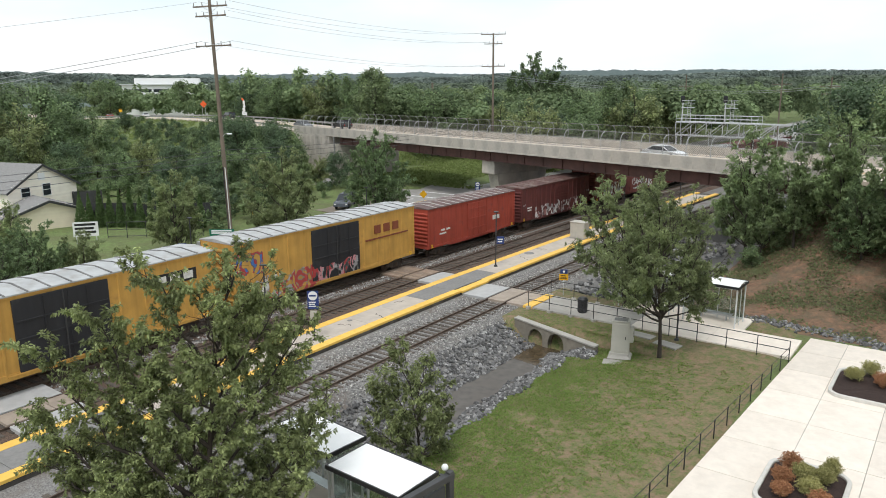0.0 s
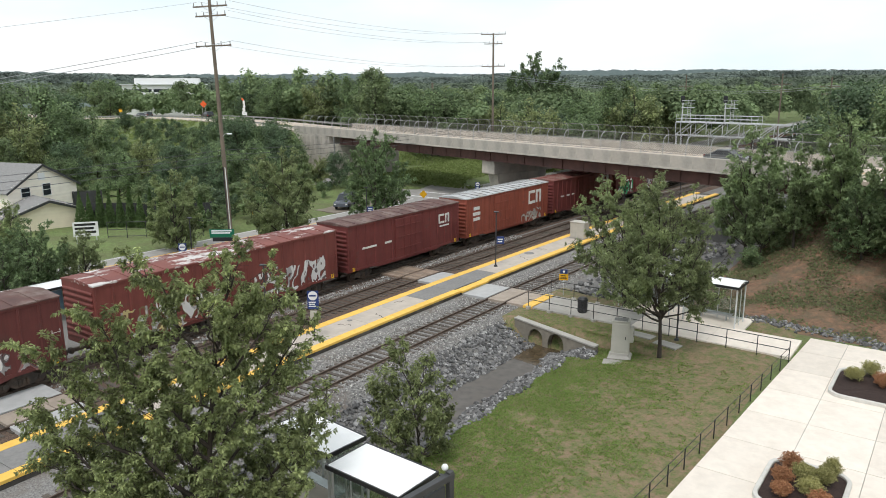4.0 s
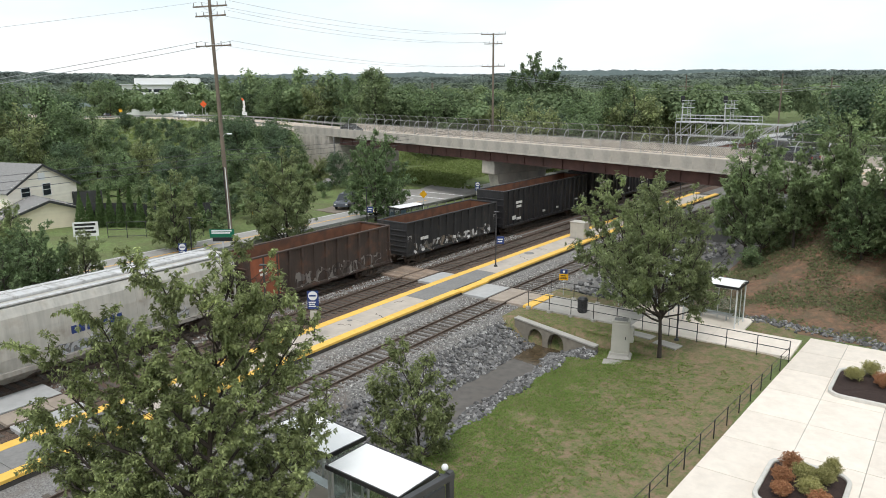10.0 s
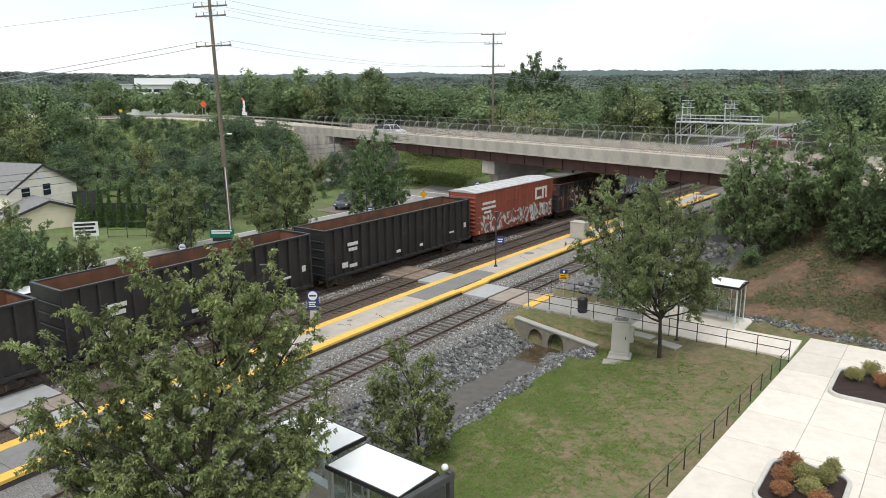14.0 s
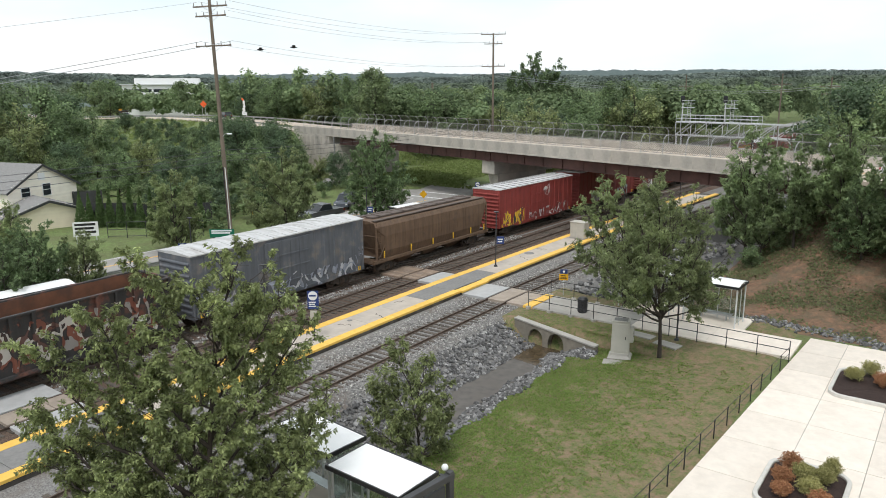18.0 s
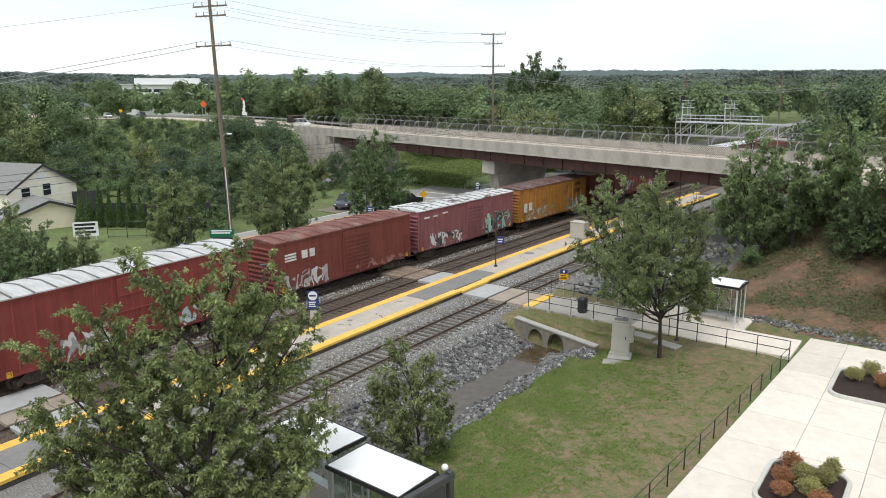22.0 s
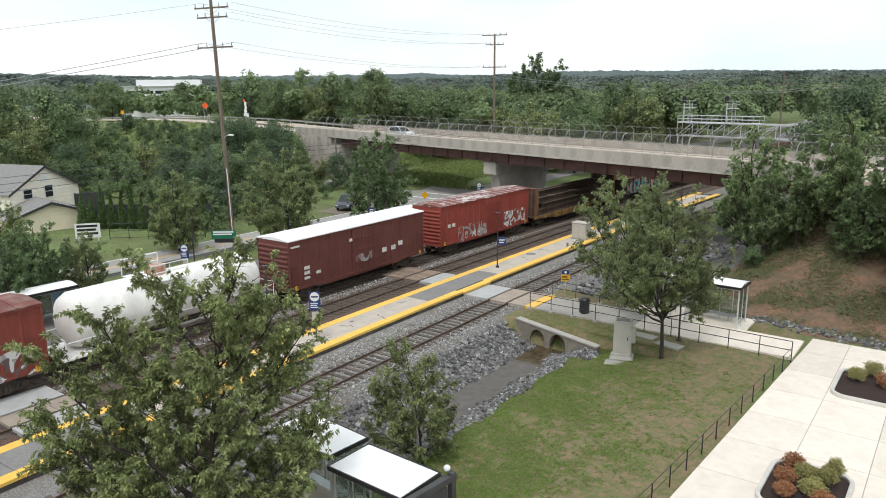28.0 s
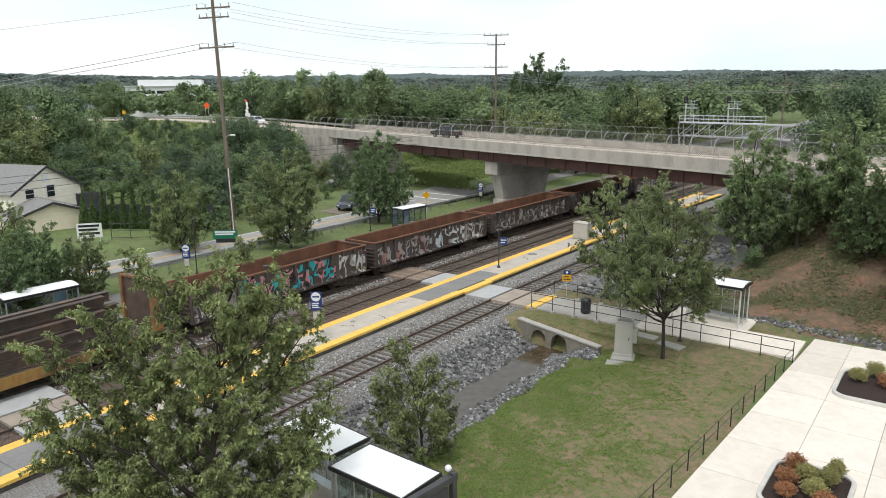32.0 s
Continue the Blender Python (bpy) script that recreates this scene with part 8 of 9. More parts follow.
boxcar(148.2, 163.3, 4.46, paint("red_line_tagged", (0.165, 0.034, 0.030), dirt=(0.11, 0.04, 0.035), tags=((-6.9, -2.4, 1.0, 2.35, [INK_GREEN, INK_GREEN, INK_WHITE, INK_GREEN], 3), (2.2, 7.3, 1.0, 2.4, [INK_WHITE, INK_GREY, INK_WHITE, (0.2, 0.2, 0.25)], 6))), CHALKROOF,
       "dark red boxcar with green and white tags and chalky roof", seam=SEAM_DARK, door_at=(0.5, 3.6), logo=frame_c(4.9, 3.2, 0.65), text=[(-5.5, 2.6, 0.7, 0.16), (-4.2, 2.6, 0.7, 0.16), (-3.1, 2.6, 0.5, 0.16), (5.2, 2.95, 1.3, 0.12)])


def hopper(a, b, H, m, roof_m, label, dirty=None):
    """A covered hopper: bulging sides, sloping ends with open frames, a trough of hatches and bottom gates."""
    ob, L = car("hopper_car", a, b, label, "hopper car")
    h = L / 2
    def ring(y, z0=1.25, w=1.0):
        return [(-1.38 * w, y, z0), (-1.56 * w, y, 1.9), (-1.60 * w, y, 3.1), (-1.55 * w, y, 3.9), (-1.35 * w, y, H - 0.12), (-0.7 * w, y, H), (0.7 * w, y, H), (1.35 * w, y, H - 0.12), (1.55 * w, y, 3.9), (1.60 * w, y, 3.1), (1.56 * w, y, 1.9), (1.38 * w, y, z0)]
    part("body", Shape().loft([ring(-h + 1.3), ring(h - 1.3)]), m, ob, smooth=False)
    for sy in (-1, 1):
        e = Shape()
        e.loft([[(x, sy * (h - 1.32), z) for x, y, z in ring(0)], [(x, sy * (h - (0.25 if z > 3.4 else 1.28)), z) for x, y, z in ring(0, 1.25, 0.985)]][::-sy])
        part("end_sheet", e, m, ob)
        for sx in (-1, 1):
            part("corner_post", Shape().box((sx * 1.5 - 0.06, sy * (h - 0.3) - 0.06, 0.95), (sx * 1.5 + 0.06, sy * (h - 0.3) + 0.06, H - 0.4), 0.01), m, ob)
            part("brace", Shape().tube((sx * 1.5, sy * (h - 0.3), 1.0), (sx * 1.5, sy * (h - 1.5), 2.6), 0.05, n=6), m, ob)
            part("ladder", LADDER.mesh("ladder", m), None, ob, at=pose(sx * 1.58, sy * (h - 0.55), 1.05, 0, 0, 90))
            part("ladder", LADDER.mesh("ladder", m), None, ob, at=pose(sx * 1.55, sy * (h - 0.55), 2.6, 0, 0, 90))
        part("end_platform", Shape().box((-1.5, min(sy * h, sy * (h - 1.3)), 0.95), (1.5, max(sy * h, sy * (h - 1.3)), 1.05), 0.01), m, ob)
        part("end_rail", Shape().path([(-1.5, sy * (h - 0.25), 2.2), (1.5, sy * (h - 0.25), 2.2)], 0.03).path([(-1.5, sy * (h - 0.25), 3.2), (1.5, sy * (h - 0.25), 3.2)], 0.03), m, ob)
    for sx in (-1, 1):
        lo, hi = sorted((sx * 1.30, sx * 1.58))
        part("side_sill", Shape().box((lo, -h, 1.02), (hi, h, 1.28), 0.02), dirty or m, ob)
        n = 11
        for k in range(1, n):
            y = -h + 1.3 + (L - 2.6) * k / n
            part("side_seam", Shape().loft([[(sx * (x + 0.012), yy, z) for x, z in ((1.54, 1.9), (1.585, 2.5), (1.595, 3.1), (1.545, 3.9), (1.36, H - 0.14))] + [(sx * (x - 0.03), yy, z) for x, z in ((1.36, H - 0.14), (1.545, 3.9), (1.595, 3.1), (1.585, 2.5), (1.54, 1.9))] for yy in (y - 0.03, y + 0.03)]), m, ob)
        part("roof_walk", Shape().box((min(sx * 0.95, sx * 1.3), -h + 0.4, H - 0.02), (max(sx * 0.95, sx * 1.3), h - 0.4, H + 0.06), 0.01), roof_m, ob)
    part("hatch_trough", Shape().box((-0.42, -h + 1.2, H), (0.42, h - 1.2, H + 0.16), 0.03), roof_m, ob, "long roof hatch")
    for k in range(9):
        y = -h + 2.0 + (L - 4.0) * k / 8
        part("hatch_bar", Shape().box((-0.5, y - 0.04, H + 0.15), (0.5, y + 0.04, H + 0.21), 0.01), roof_m, ob)
    for k in (-1, 0, 1):
        y = k * (L - 5.5) / 3.1
        part("outlet", Shape().loft([[(sx * 1.3, y + sy * 1.9, 1.25) for sx, sy in ((-1, -1), (1, -1), (1, 1), (-1, 1))], [(sx * 0.5, y + sy * 0.5, 0.32) for sx, sy in ((-1, -1), (1, -1), (1, 1), (-1, 1))]][::-1]), dirty or m, ob)
    return ob


ob = hopper(164.9, 183.4, 4.46, paint("hopper_grey", (0.60, 0.58, 0.53), dirt=(0.40, 0.36, 0.31), streak=0.22, c_cut=0.6, tags=((-2.5, 5.5, 1.2, 2.0, [(0.4, 0.44, 0.5), (0.55, 0.57, 0.6), (0.34, 0.36, 0.42)], 8), )), PALEROOF, "pale grey covered hopper with streaked sides", dirty=paint("hopper_sill", (0.40, 0.37, 0.33)))
for q in range(7):
    part("emblem", Shape().box((1.575, -1.6 + 0.42 * q, 2.3), (1.612, -1.32 + 0.42 * q, 2.72), 0.004), M_BLUE, ob)
ob = hopper(322.0, 338.3, 4.36, paint("hopper_brown", (0.17, 0.105, 0.065), dirt=(0.10, 0.07, 0.05), streak=0.3), mat("roof_darkbrown", (0.13, 0.10, 0.085), (0.09, 0.07, 0.06), 2, 0.8), "dull brown covered hopper with grimy sides")
for y in (-7.0, -3.6, -0.6, 2.4, 5.2, 7.4):
    part("reflector", Shape().box((1.56, y - 0.06, 1.35), (1.60, y + 0.06, 1.9), 0.004), M_MARK_YELLOW, ob)

M_RUST_IN = mat("gondola_rust", (0.20, 0.085, 0.045), (0.12, 0.055, 0.032), 1.2, 0.9, c=(0.075, 0.045, 0.035), c_scale=0.5, bump=0.01)


def gondola(a, b, H, m, label, posts=1.15, floor=1.1, panel=None, text=(), rim=None):
    """An open-top car: plate sides with outer posts, ends with ribs, a rim, a floor."""
    ob, L = car("gondola_car", a, b, label, "gondola car")
    h = L / 2
    part("floor", Shape().box((-1.42, -h + 0.1, floor - 0.15), (1.42, h - 0.1, floor), 0.01), M_RUST_IN, ob)
    for sx in (-1, 1):
        lo, hi = sorted((sx * 1.425, sx * 1.45))
        part("inner_lining", Shape().box((min(sx * 1.41, sx * 1.424), -h + 0.05, floor), (max(sx * 1.41, sx * 1.424), h - 0.05, H - 0.09)), M_RUST_IN, ob, "rusty inner plate")
        part("side", Shape().box((lo, -h, 0.95), (hi, h, H - 0.08), 0.005), m, ob)
        n = max(6, round(L / posts))
        for k in range(n + 1):
            y = -h + 0.08 + (L - 0.16) * k / n
            part("side_post", Shape().loft([[(sx * 1.445, y - 0.09, z), (sx * 1.615, y - 0.07, z), (sx * 1.615, y + 0.07, z), (sx * 1.445, y + 0.09, z)][::sx] for z in (1.0, H - 0.1)]), m, ob)
        lo, hi = sorted((sx * 1.43, sx * 1.62))
        part("top_rim", Shape().box((lo, -h, H - 0.12), (hi, h, H), 0.02), rim or m, ob)
        lo, hi = sorted((sx * 1.40, sx * 1.60))
        part("side_sill", Shape().box((lo, -h, 0.86), (hi, h, 1.06), 0.02), m, ob)
        for sy in (-1, 1):
            part("ladder", LADDER.mesh("ladder", m), None, ob, at=pose(sx * 1.63, sy * (h - 0.35), 1.0, 0, 0, 90))
    for sy in (-1, 1):
        part("end_wall", Shape().box((-1.5, min(sy * h, sy * (h - 0.06)), 0.95), (1.5, max(sy * h, sy * (h - 0.06)), H - 0.05), 0.01), m, ob)
        part("end_lining", Shape().box((-1.40, min(sy * (h - 0.06), sy * (h - 0.075)), floor), (1.40, max(sy * (h - 0.06), sy * (h - 0.075)), H - 0.1)), M_RUST_IN, ob)
        part("end_rim", Shape().box((-1.6, min(sy * (h + 0.03), sy * (h - 0.14)), H - 0.12), (1.6, max(sy * (h + 0.03), sy * (h - 0.14)), H + 0.005), 0.02), rim or m, ob)
        for k in range(5):
            z = 1.2 + (H - 1.5) * k / 5
            part("end_rib", Shape().box((-1.5, min(sy * h, sy * (h + 0.09)), z), (1.5, max(sy * h, sy * (h + 0.09)), z + 0.12), 0.03), m, ob)
    if panel:
        part("end_section", Shape().box((1.5, -h + 0.02, 1.05), (1.61, -h + 2.6, H - 0.13), 0.01), panel, ob, "rusty orange end section")
    marks(ob, text, 1.61)
    return ob


black = paint("gondola_black", (0.034, 0.033, 0.036), dirt=(0.062, 0.053, 0.047), streak=0.3, rough=0.42)
gondola(184.2, 198.4, 3.92, paint("gondola_brown", (0.075, 0.052, 0.043), dirt=(0.13, 0.065, 0.04), c_cut=0.6, tags=((-3, 6.0, 1.0, 1.9, [(0.14, 0.12, 0.11), (0.24, 0.22, 0.2), (0.1, 0.08, 0.07)], 3),)), "rusty brown open gondola with an orange end", panel=paint("gondola_orange", (0.36, 0.11, 0.05), dirt=(0.16, 0.06, 0.04), c_cut=0.56), text=[(-5.9, 2.9, 0.7, 0.16), (-5.9, 2.6, 0.6, 0.16)])
gondola(200.5, 214.3, 3.74, paint("gondola_black_tagged", (0.035, 0.034, 0.035), dirt=(0.07, 0.055, 0.045), tags=((-5.8, 5.8, 1.0, 1.75, [(0.3, 0.3, 0.3), INK_WHITE, (0.14, 0.13, 0.12), (0.25, 0.2, 0.15)], 5),)), "weathered black open gondola with pale smears", text=[(-4.5, 2.0, 1.0, 0.25)])
for k, (a, b, H) in enumerate(((215.6, 233.7, 4.58), (234.9, 252.4, 4.66), (253.8, 272.3, 4.60))):
    gondola(a, b, H, black, "tall black open gondola with rusty inside", posts=0.98, text=[(-(b - a) / 2 + 2.9, 3.05, 1.1, 0.24), (-(b - a) / 2 + 2.9, 2.65, 0.9, 0.24), (-(b - a) / 2 + 2.0, 1.5, 0.6, 0.4), (-(b - a) / 2 + 2.9, 1.4, 0.8, 0.25), (-1.0, 1.5, 0.5, 0.22), (2.0, 1.5, 0.4, 0.2), (6.4, 1.9, 0.7, 0.14), ((b - a) / 2 - 0.8, 2.1, 0.35, 0.4)])
# orange-red boxcar with pale tags
boxcar(273.4, 288.1, 4.95, paint("red_orange_b", (0.30, 0.075, 0.042), dirt=(0.16, 0.06, 0.045), tags=((-6.4, 7.2, 1.0, 2.6, [INK_WHITE, (0.55, 0.54, 0.52), INK_GREY, INK_WHITE], 11),)), PALEROOF,
       "orange-red boxcar with white emblem and pale tags", door_at=(0.45, 3.2), logo=frame_c(4.3, 3.0, 1.25), text=[(-5.2, 3.7, 2.2, 0.22), (-5.2, 3.25, 2.4, 0.22), (-5.4, 2.85, 1.2, 0.2)])
gondola(289.6, 304.0, 4.02, paint("gondola_peeled", (0.045, 0.042, 0.042), dirt=(0.22, 0.075, 0.045), c_cut=0.60, tags=((-5.0, 6.2, 1.3, 3.4, [(0.3, 0.28, 0.26), (0.2, 0.07, 0.045), (0.5, 0.47, 0.43), (0.12, 0.06, 0.05)], 13),)), "black open gondola with peeling rust-red side", text=[(5.2, 1.9, 0.5, 0.3)])
grey_p = paint("boxcar_grey", (0.135, 0.145, 0.165), dirt=(0.22, 0.19, 0.165), c_cut=0.62, streak=0.25, tags=((-6.6, -4.6, 1.1, 2.4, [INK_WHITE, INK_GREY, (0.4, 0.4, 0.42)], 2), (-4.6, 7.0, 0.95, 2.0, [(0.34, 0.36, 0.42), (0.26, 0.28, 0.33), (0.5, 0.5, 0.52), (0.18, 0.19, 0.22)], 6)))
boxcar(305.4, 320.7, 4.88, grey_p, PALEROOF, "dull blue-grey boxcar with pale roof and smeared tags", door_at=(0.5, 4.0), text=[(-0.8, 3.9, 1.0, 0.12), (-0.8, 3.65, 1.0, 0.12), (1.2, 3.7, 0.9, 0.12)])
boxcar(340.3, 355.5, 4.76, paint("red_b", (0.30, 0.048, 0.040), dirt=(0.17, 0.05, 0.045), tags=((-6.8, -2.8, 1.0, 2.3, [INK_YELLOW, INK_YELLOW, INK_BLACK, (0.7, 0.6, 0.3)], 4), (-1.8, 6.8, 1.05, 1.9, [INK_GREY, (0.34, 0.18, 0.18), INK_WHITE, (0.25, 0.1, 0.1)], 9), (0.8, 2.4, 3.3, 4.2, [INK_WHITE, (0.5, 0.3, 0.3)], 3))), PALEROOF,
       "red boxcar with yellow tag and pale roof", seam=SEAM_DARK, door_at=(0.5, 3.2))
boxcar(357.3, 372.7, 4.84, paint("red_c", (0.265, 0.048, 0.040), dirt=(0.17, 0.055, 0.045), tags=((-4.6, -1.0, 1.0, 2.2, [INK_WHITE, INK_GREY, INK_WHITE], 14), (2.4, 5.6, 1.0, 2.2, [INK_GREY, (0.4, 0.5, 0.48), INK_WHITE], 5))), PALEROOF,
       "red boxcar with white scrawls and pale roof", seam=SEAM_DARK, door_at=(0.52, 3.2), text=[(1.4, 3.9, 0.9, 0.35)])
boxcar(375.0, 389.5, 4.42, paint("red_d", (0.23, 0.055, 0.042), dirt=(0.14, 0.05, 0.042), tags=((-6.6, -2.4, 1.0, 2.1, [INK_WHITE, (0.5, 0.45, 0.43), INK_GREY], 21), (0.5, 6.4, 1.0, 1.6, [(0.36, 0.18, 0.15), (0.3, 0.12, 0.1)], 2))), REDROOF,
       "rust-red boxcar with white emblem and scrawled tags", door_at=(0.55, 3.0), door_style="slide", logo=[(-5.9, 3.45, 1.0, 0.12), (-5.9, 3.25, 1.0, 0.12), (-5.9, 3.05, 1.0, 0.12), (-4.6, 3.05, 0.5, 0.55), (-3.9, 3.05, 0.5, 0.55)])
boxcar(390.6, 405.8, 4.40, paint("plum", (0.31, 0.11, 0.118), dirt=(0.21, 0.09, 0.095), tags=((-6.0, -1.2, 1.0, 2.2, [INK_WHITE, INK_WHITE, INK_BLACK, (0.6, 0.5, 0.45)], 8), (2.2, 7.3, 1.0, 2.6, [(0.28, 0.5, 0.4), (0.4, 0.6, 0.5), INK_BLACK, (0.2, 0.36, 0.3)], 12))), PEELROOF,
       "plum boxcar with peeling white roof and tags", seam=SEAM_DARK, door_at=(0.55, 2.7), door_style="slide", text=[(-6.4, 3.7, 0.7, 0.13), (-5.2, 3.7, 0.7, 0.13), (-3.8, 3.8, 0.7, 0.13)])
ob = boxcar(407.2, 421.9, 4.30, paint("amber", (0.52, 0.235, 0.04), dirt=(0.27, 0.10, 0.035), c_cut=0.57, streak=0.3, tags=((-6.2, 0.0, 0.9, 2.0, [(0.42, 0.4, 0.36), (0.35, 0.26, 0.16), (0.5, 0.46, 0.4)], 7), (2.6, 7.0, 0.95, 2.3, [(0.3, 0.42, 0.4), (0.4, 0.5, 0.45), (0.2, 0.22, 0.2), (0.45, 0.4, 0.3)], 15))), BROWNROOF,
            "weathered amber boxcar with brown roof and tags", door_at=(0.53, 3.0), text=[(-6.2, 1.9, 0.6, 0.9), (-5.2, 2.0, 0.6, 0.8)])
part("emblem", Shape().tube((1.545, 5.4, 3.35), (1.61, 5.4, 3.35), 0.62, n=24), mat("emblem_dark", (0.14, 0.05, 0.02), (0.1, 0.035, 0.015), 3, 0.8), ob, "dark round emblem")
for dz in (-0.15, 0.05):
    part("emblem_bar", Shape().box((1.6, 4.5, 3.35 + dz), (1.616, 6.3, 3.47 + dz), 0.003), mat("emblem_tan", (0.5, 0.25, 0.06), (0.4, 0.2, 0.05), 3, 0.8), ob)
ob = boxcar(423.1, 438.3, 4.32, paint("red_e", (0.185, 0.044, 0.036), dirt=(0.12, 0.045, 0.04), tags=((-5.2, -1.4, 1.0, 2.5, [INK_BLUE, INK_YELLOW, (0.2, 0.35, 0.6), INK_YELLOW], 10), (2.0, 5.0, 1.3, 2.6, [INK_BLACK, INK_GREY, INK_WHITE], 6))), PEELROOF,
            "dark red boxcar with blue and yellow tag", door_at=(0.52, 2.8), door_style="slide", text=[(-6.0, 2.7, 0.5, 0.3), (-5.4, 2.7, 0.4, 0.3), (-6.0, 2.35, 0.5, 0.25)])
boxcar(440.0, 454.6, 4.36, paint("red_f", (0.265, 0.058, 0.040), dirt=(0.16, 0.055, 0.042), tags=((-0.8, 6.6, 1.0, 2.2, [INK_WHITE, INK_WHITE, INK_GREY], 17), (-6.8, -3.4, 1.0, 1.9, [(0.5, 0.48, 0.45), (0.3, 0.3, 0.34)], 4))), REDROOF,
       "rust-red boxcar with white lettered tag", door_at=(0.6, 2.9), door_style="slide", logo=[(-5.9, 3.35, 1.0, 0.14), (-5.9, 3.1, 1.0, 0.14), (-4.6, 3.05, 0.6, 0.55), (-3.8, 3.05, 0.5, 0.55)])


def tank_car(a, b):
    ob, L = car("tank_car", a, b, "white tank car with rusty stains and handrails", "tank car")
    h = L / 2
    m = paint("tank_white", (0.88, 0.865, 0.83), dirt=(0.62, 0.56, 0.49), c_cut=0.70, streak=0.08)
    r, zc = 1.56, 2.62
    rings = []
    for y, q in ((-h + 0.75, 0.15), (-h + 0.85, 0.55), (-h + 1.1, 0.86), (-h + 1.5, 1.0), (h - 1.5, 1.0), (h - 1.1, 0.86), (h - 0.85, 0.55), (h - 0.75, 0.15)):
        rings.append([(r * q * math.cos(k * math.pi / 18), y, zc + r * q * math.sin(k * math.pi / 18)) for k in range(36)])
    part("barrel", Shape().loft(rings[::-1]), m, ob, smooth=True)
    for y in (-3.4, 0.0, 3.4):
        band = Shape()
        band.loft([[((r + d) * math.cos(k * math.pi / 18), y + dy, zc + (r + d) * math.sin(k * math.pi / 18)) for k in range(36)] for dy, d in ((-0.05, 0.0), (-0.04, 0.015), (0.04, 0.015), (0.05, 0.0))][::-1])
        part("seam", band, m, ob)
    part("dome", Shape().tube((0, -0.6, zc + r - 0.1), (0, -0.6, zc + r + 0.42), 0.62, 0.58, n=20), mat("tank_rust", (0.36, 0.13, 0.08), (0.5, 0.42, 0.36), 2.2, 0.8), ob, "rust-stained dome")
    part("dome_platform", Shape().box((-1.5, -1.8, zc + r - 0.28), (1.5, 0.6, zc + r - 0.22), 0.01), M_WHITE, ob)
    for x in (-1.5, 1.5):
        part("handrail", Shape().path([(x, -1.8, zc + r + 0.75), (x, 0.6, zc + r + 0.75)], 0.03).path([(x, -1.8, zc + r + 0.3), (x, 0.6, zc + r + 0.3)], 0.025), M_WHITE, ob)
        for y in (-1.8, -0.6, 0.6):
            part("handrail_post", Shape().tube((x, y, zc + r - 0.25), (x, y, zc + r + 0.75), 0.025, n=6), M_WHITE, ob)
        part("side_rail", Shape().path([(x, -h + 0.3, 1.9), (x, h - 0.3, 1.9)], 0.03), M_WHITE, ob)
        part("ladder", LADDER.mesh("ladder", M_WHITE), None, ob, at=pose(x * 1.02, -0.6, 1.2, 0, 0, 90))
        part("ladder", LADDER.mesh("ladder", M_WHITE), None, ob, at=pose(x * 1.02, -0.6, 2.5, 0, 0, 90))
    for sy in (-1, 1):
        part("saddle", Shape().loft([[(-1.1, sy * (h - 2.3) + dy, 0.95), (1.1, sy * (h - 2.3) + dy, 0.95), (1.2, sy * (h - 2.3) + dy, 1.9), (0.6, sy * (h - 2.3) + dy, 1.25), (-0.6, sy * (h - 2.3) + dy, 1.25), (-1.2, sy * (h - 2.3) + dy, 1.9)] for dy in (-0.5, 0.5)]), m, ob)
        part("end_platform", Shape().box((-1.5, min(sy * h, sy * (h - 1.7)), 0.95), (1.5, max(sy * h, sy * (h - 1.7)), 1.05), 0.01), m, ob)
        part("end_rail", Shape().path([(-1.5, sy * (h - 0.15), 1.0), (-1.5, sy * (h - 0.15), 2.1), (1.5, sy * (h - 0.15), 2.1), (1.5, sy * (h - 0.15), 1.0)], 0.03), M_WHITE, ob)
    part("fitting", Shape().box((1.40, 3.9, 2.6), (1.5, 4.9, 3.0), 0.01), M_BRONZE, ob, "dark placard frame")
    marks(ob, [(5.2, 2.3, 0.3, 0.1)], 1.5, M_BRONZE)


tank_car(455.4, 469.7)
boxcar(471.0, 486.0, 4.50, paint("red_g", (0.155, 0.045, 0.036), dirt=(0.11, 0.045, 0.04), streak=0.15, tags=((-0.9, 0.9, 1.8, 2.4, [(0.3, 0.2, 0.19), INK_GREY], 3),)), WHITEROOF, "dark brown-red boxcar with clean white roof", door_at=(0.52, 3.1), roof_ribs=False,
       text=[(-0.9, 3.5, 1.3, 0.2), (-5.9, 2.3, 0.5, 0.22), (-5.9, 1.95, 0.5, 0.22), (-5.9, 1.6, 0.5, 0.18), (-4.8, 1.8, 0.4, 0.2), (2.4, 2.0, 0.5, 0.35), (3.5, 2.0, 0.5, 0.35), (4.4, 2.2, 0.5, 0.35), (-6.9, 4.0, 0.8, 0.12)])
boxcar(488.5, 503.5, 4.46, paint("red_h", (0.34, 0.062, 0.042), dirt=(0.2, 0.055, 0.042), tags=((-4.9, -0.4, 1.1, 2.3, [INK_WHITE, INK_GREY, (0.5, 0.2, 0.17)], 19), (2.8, 6.9, 1.3, 2.7, [INK_WHITE, INK_WHITE, INK_GREY], 23))), REDPEEL,
       "bright red boxcar with peeling roof and white tags", seam=SEAM_PALE, door_at=(0.55, 3.0), door_style="slide", text=[(-6.3, 2.5, 0.4, 0.3), (-5.6, 2.5, 0.4, 0.3), (1.3, 3.9, 0.5, 0.12)])

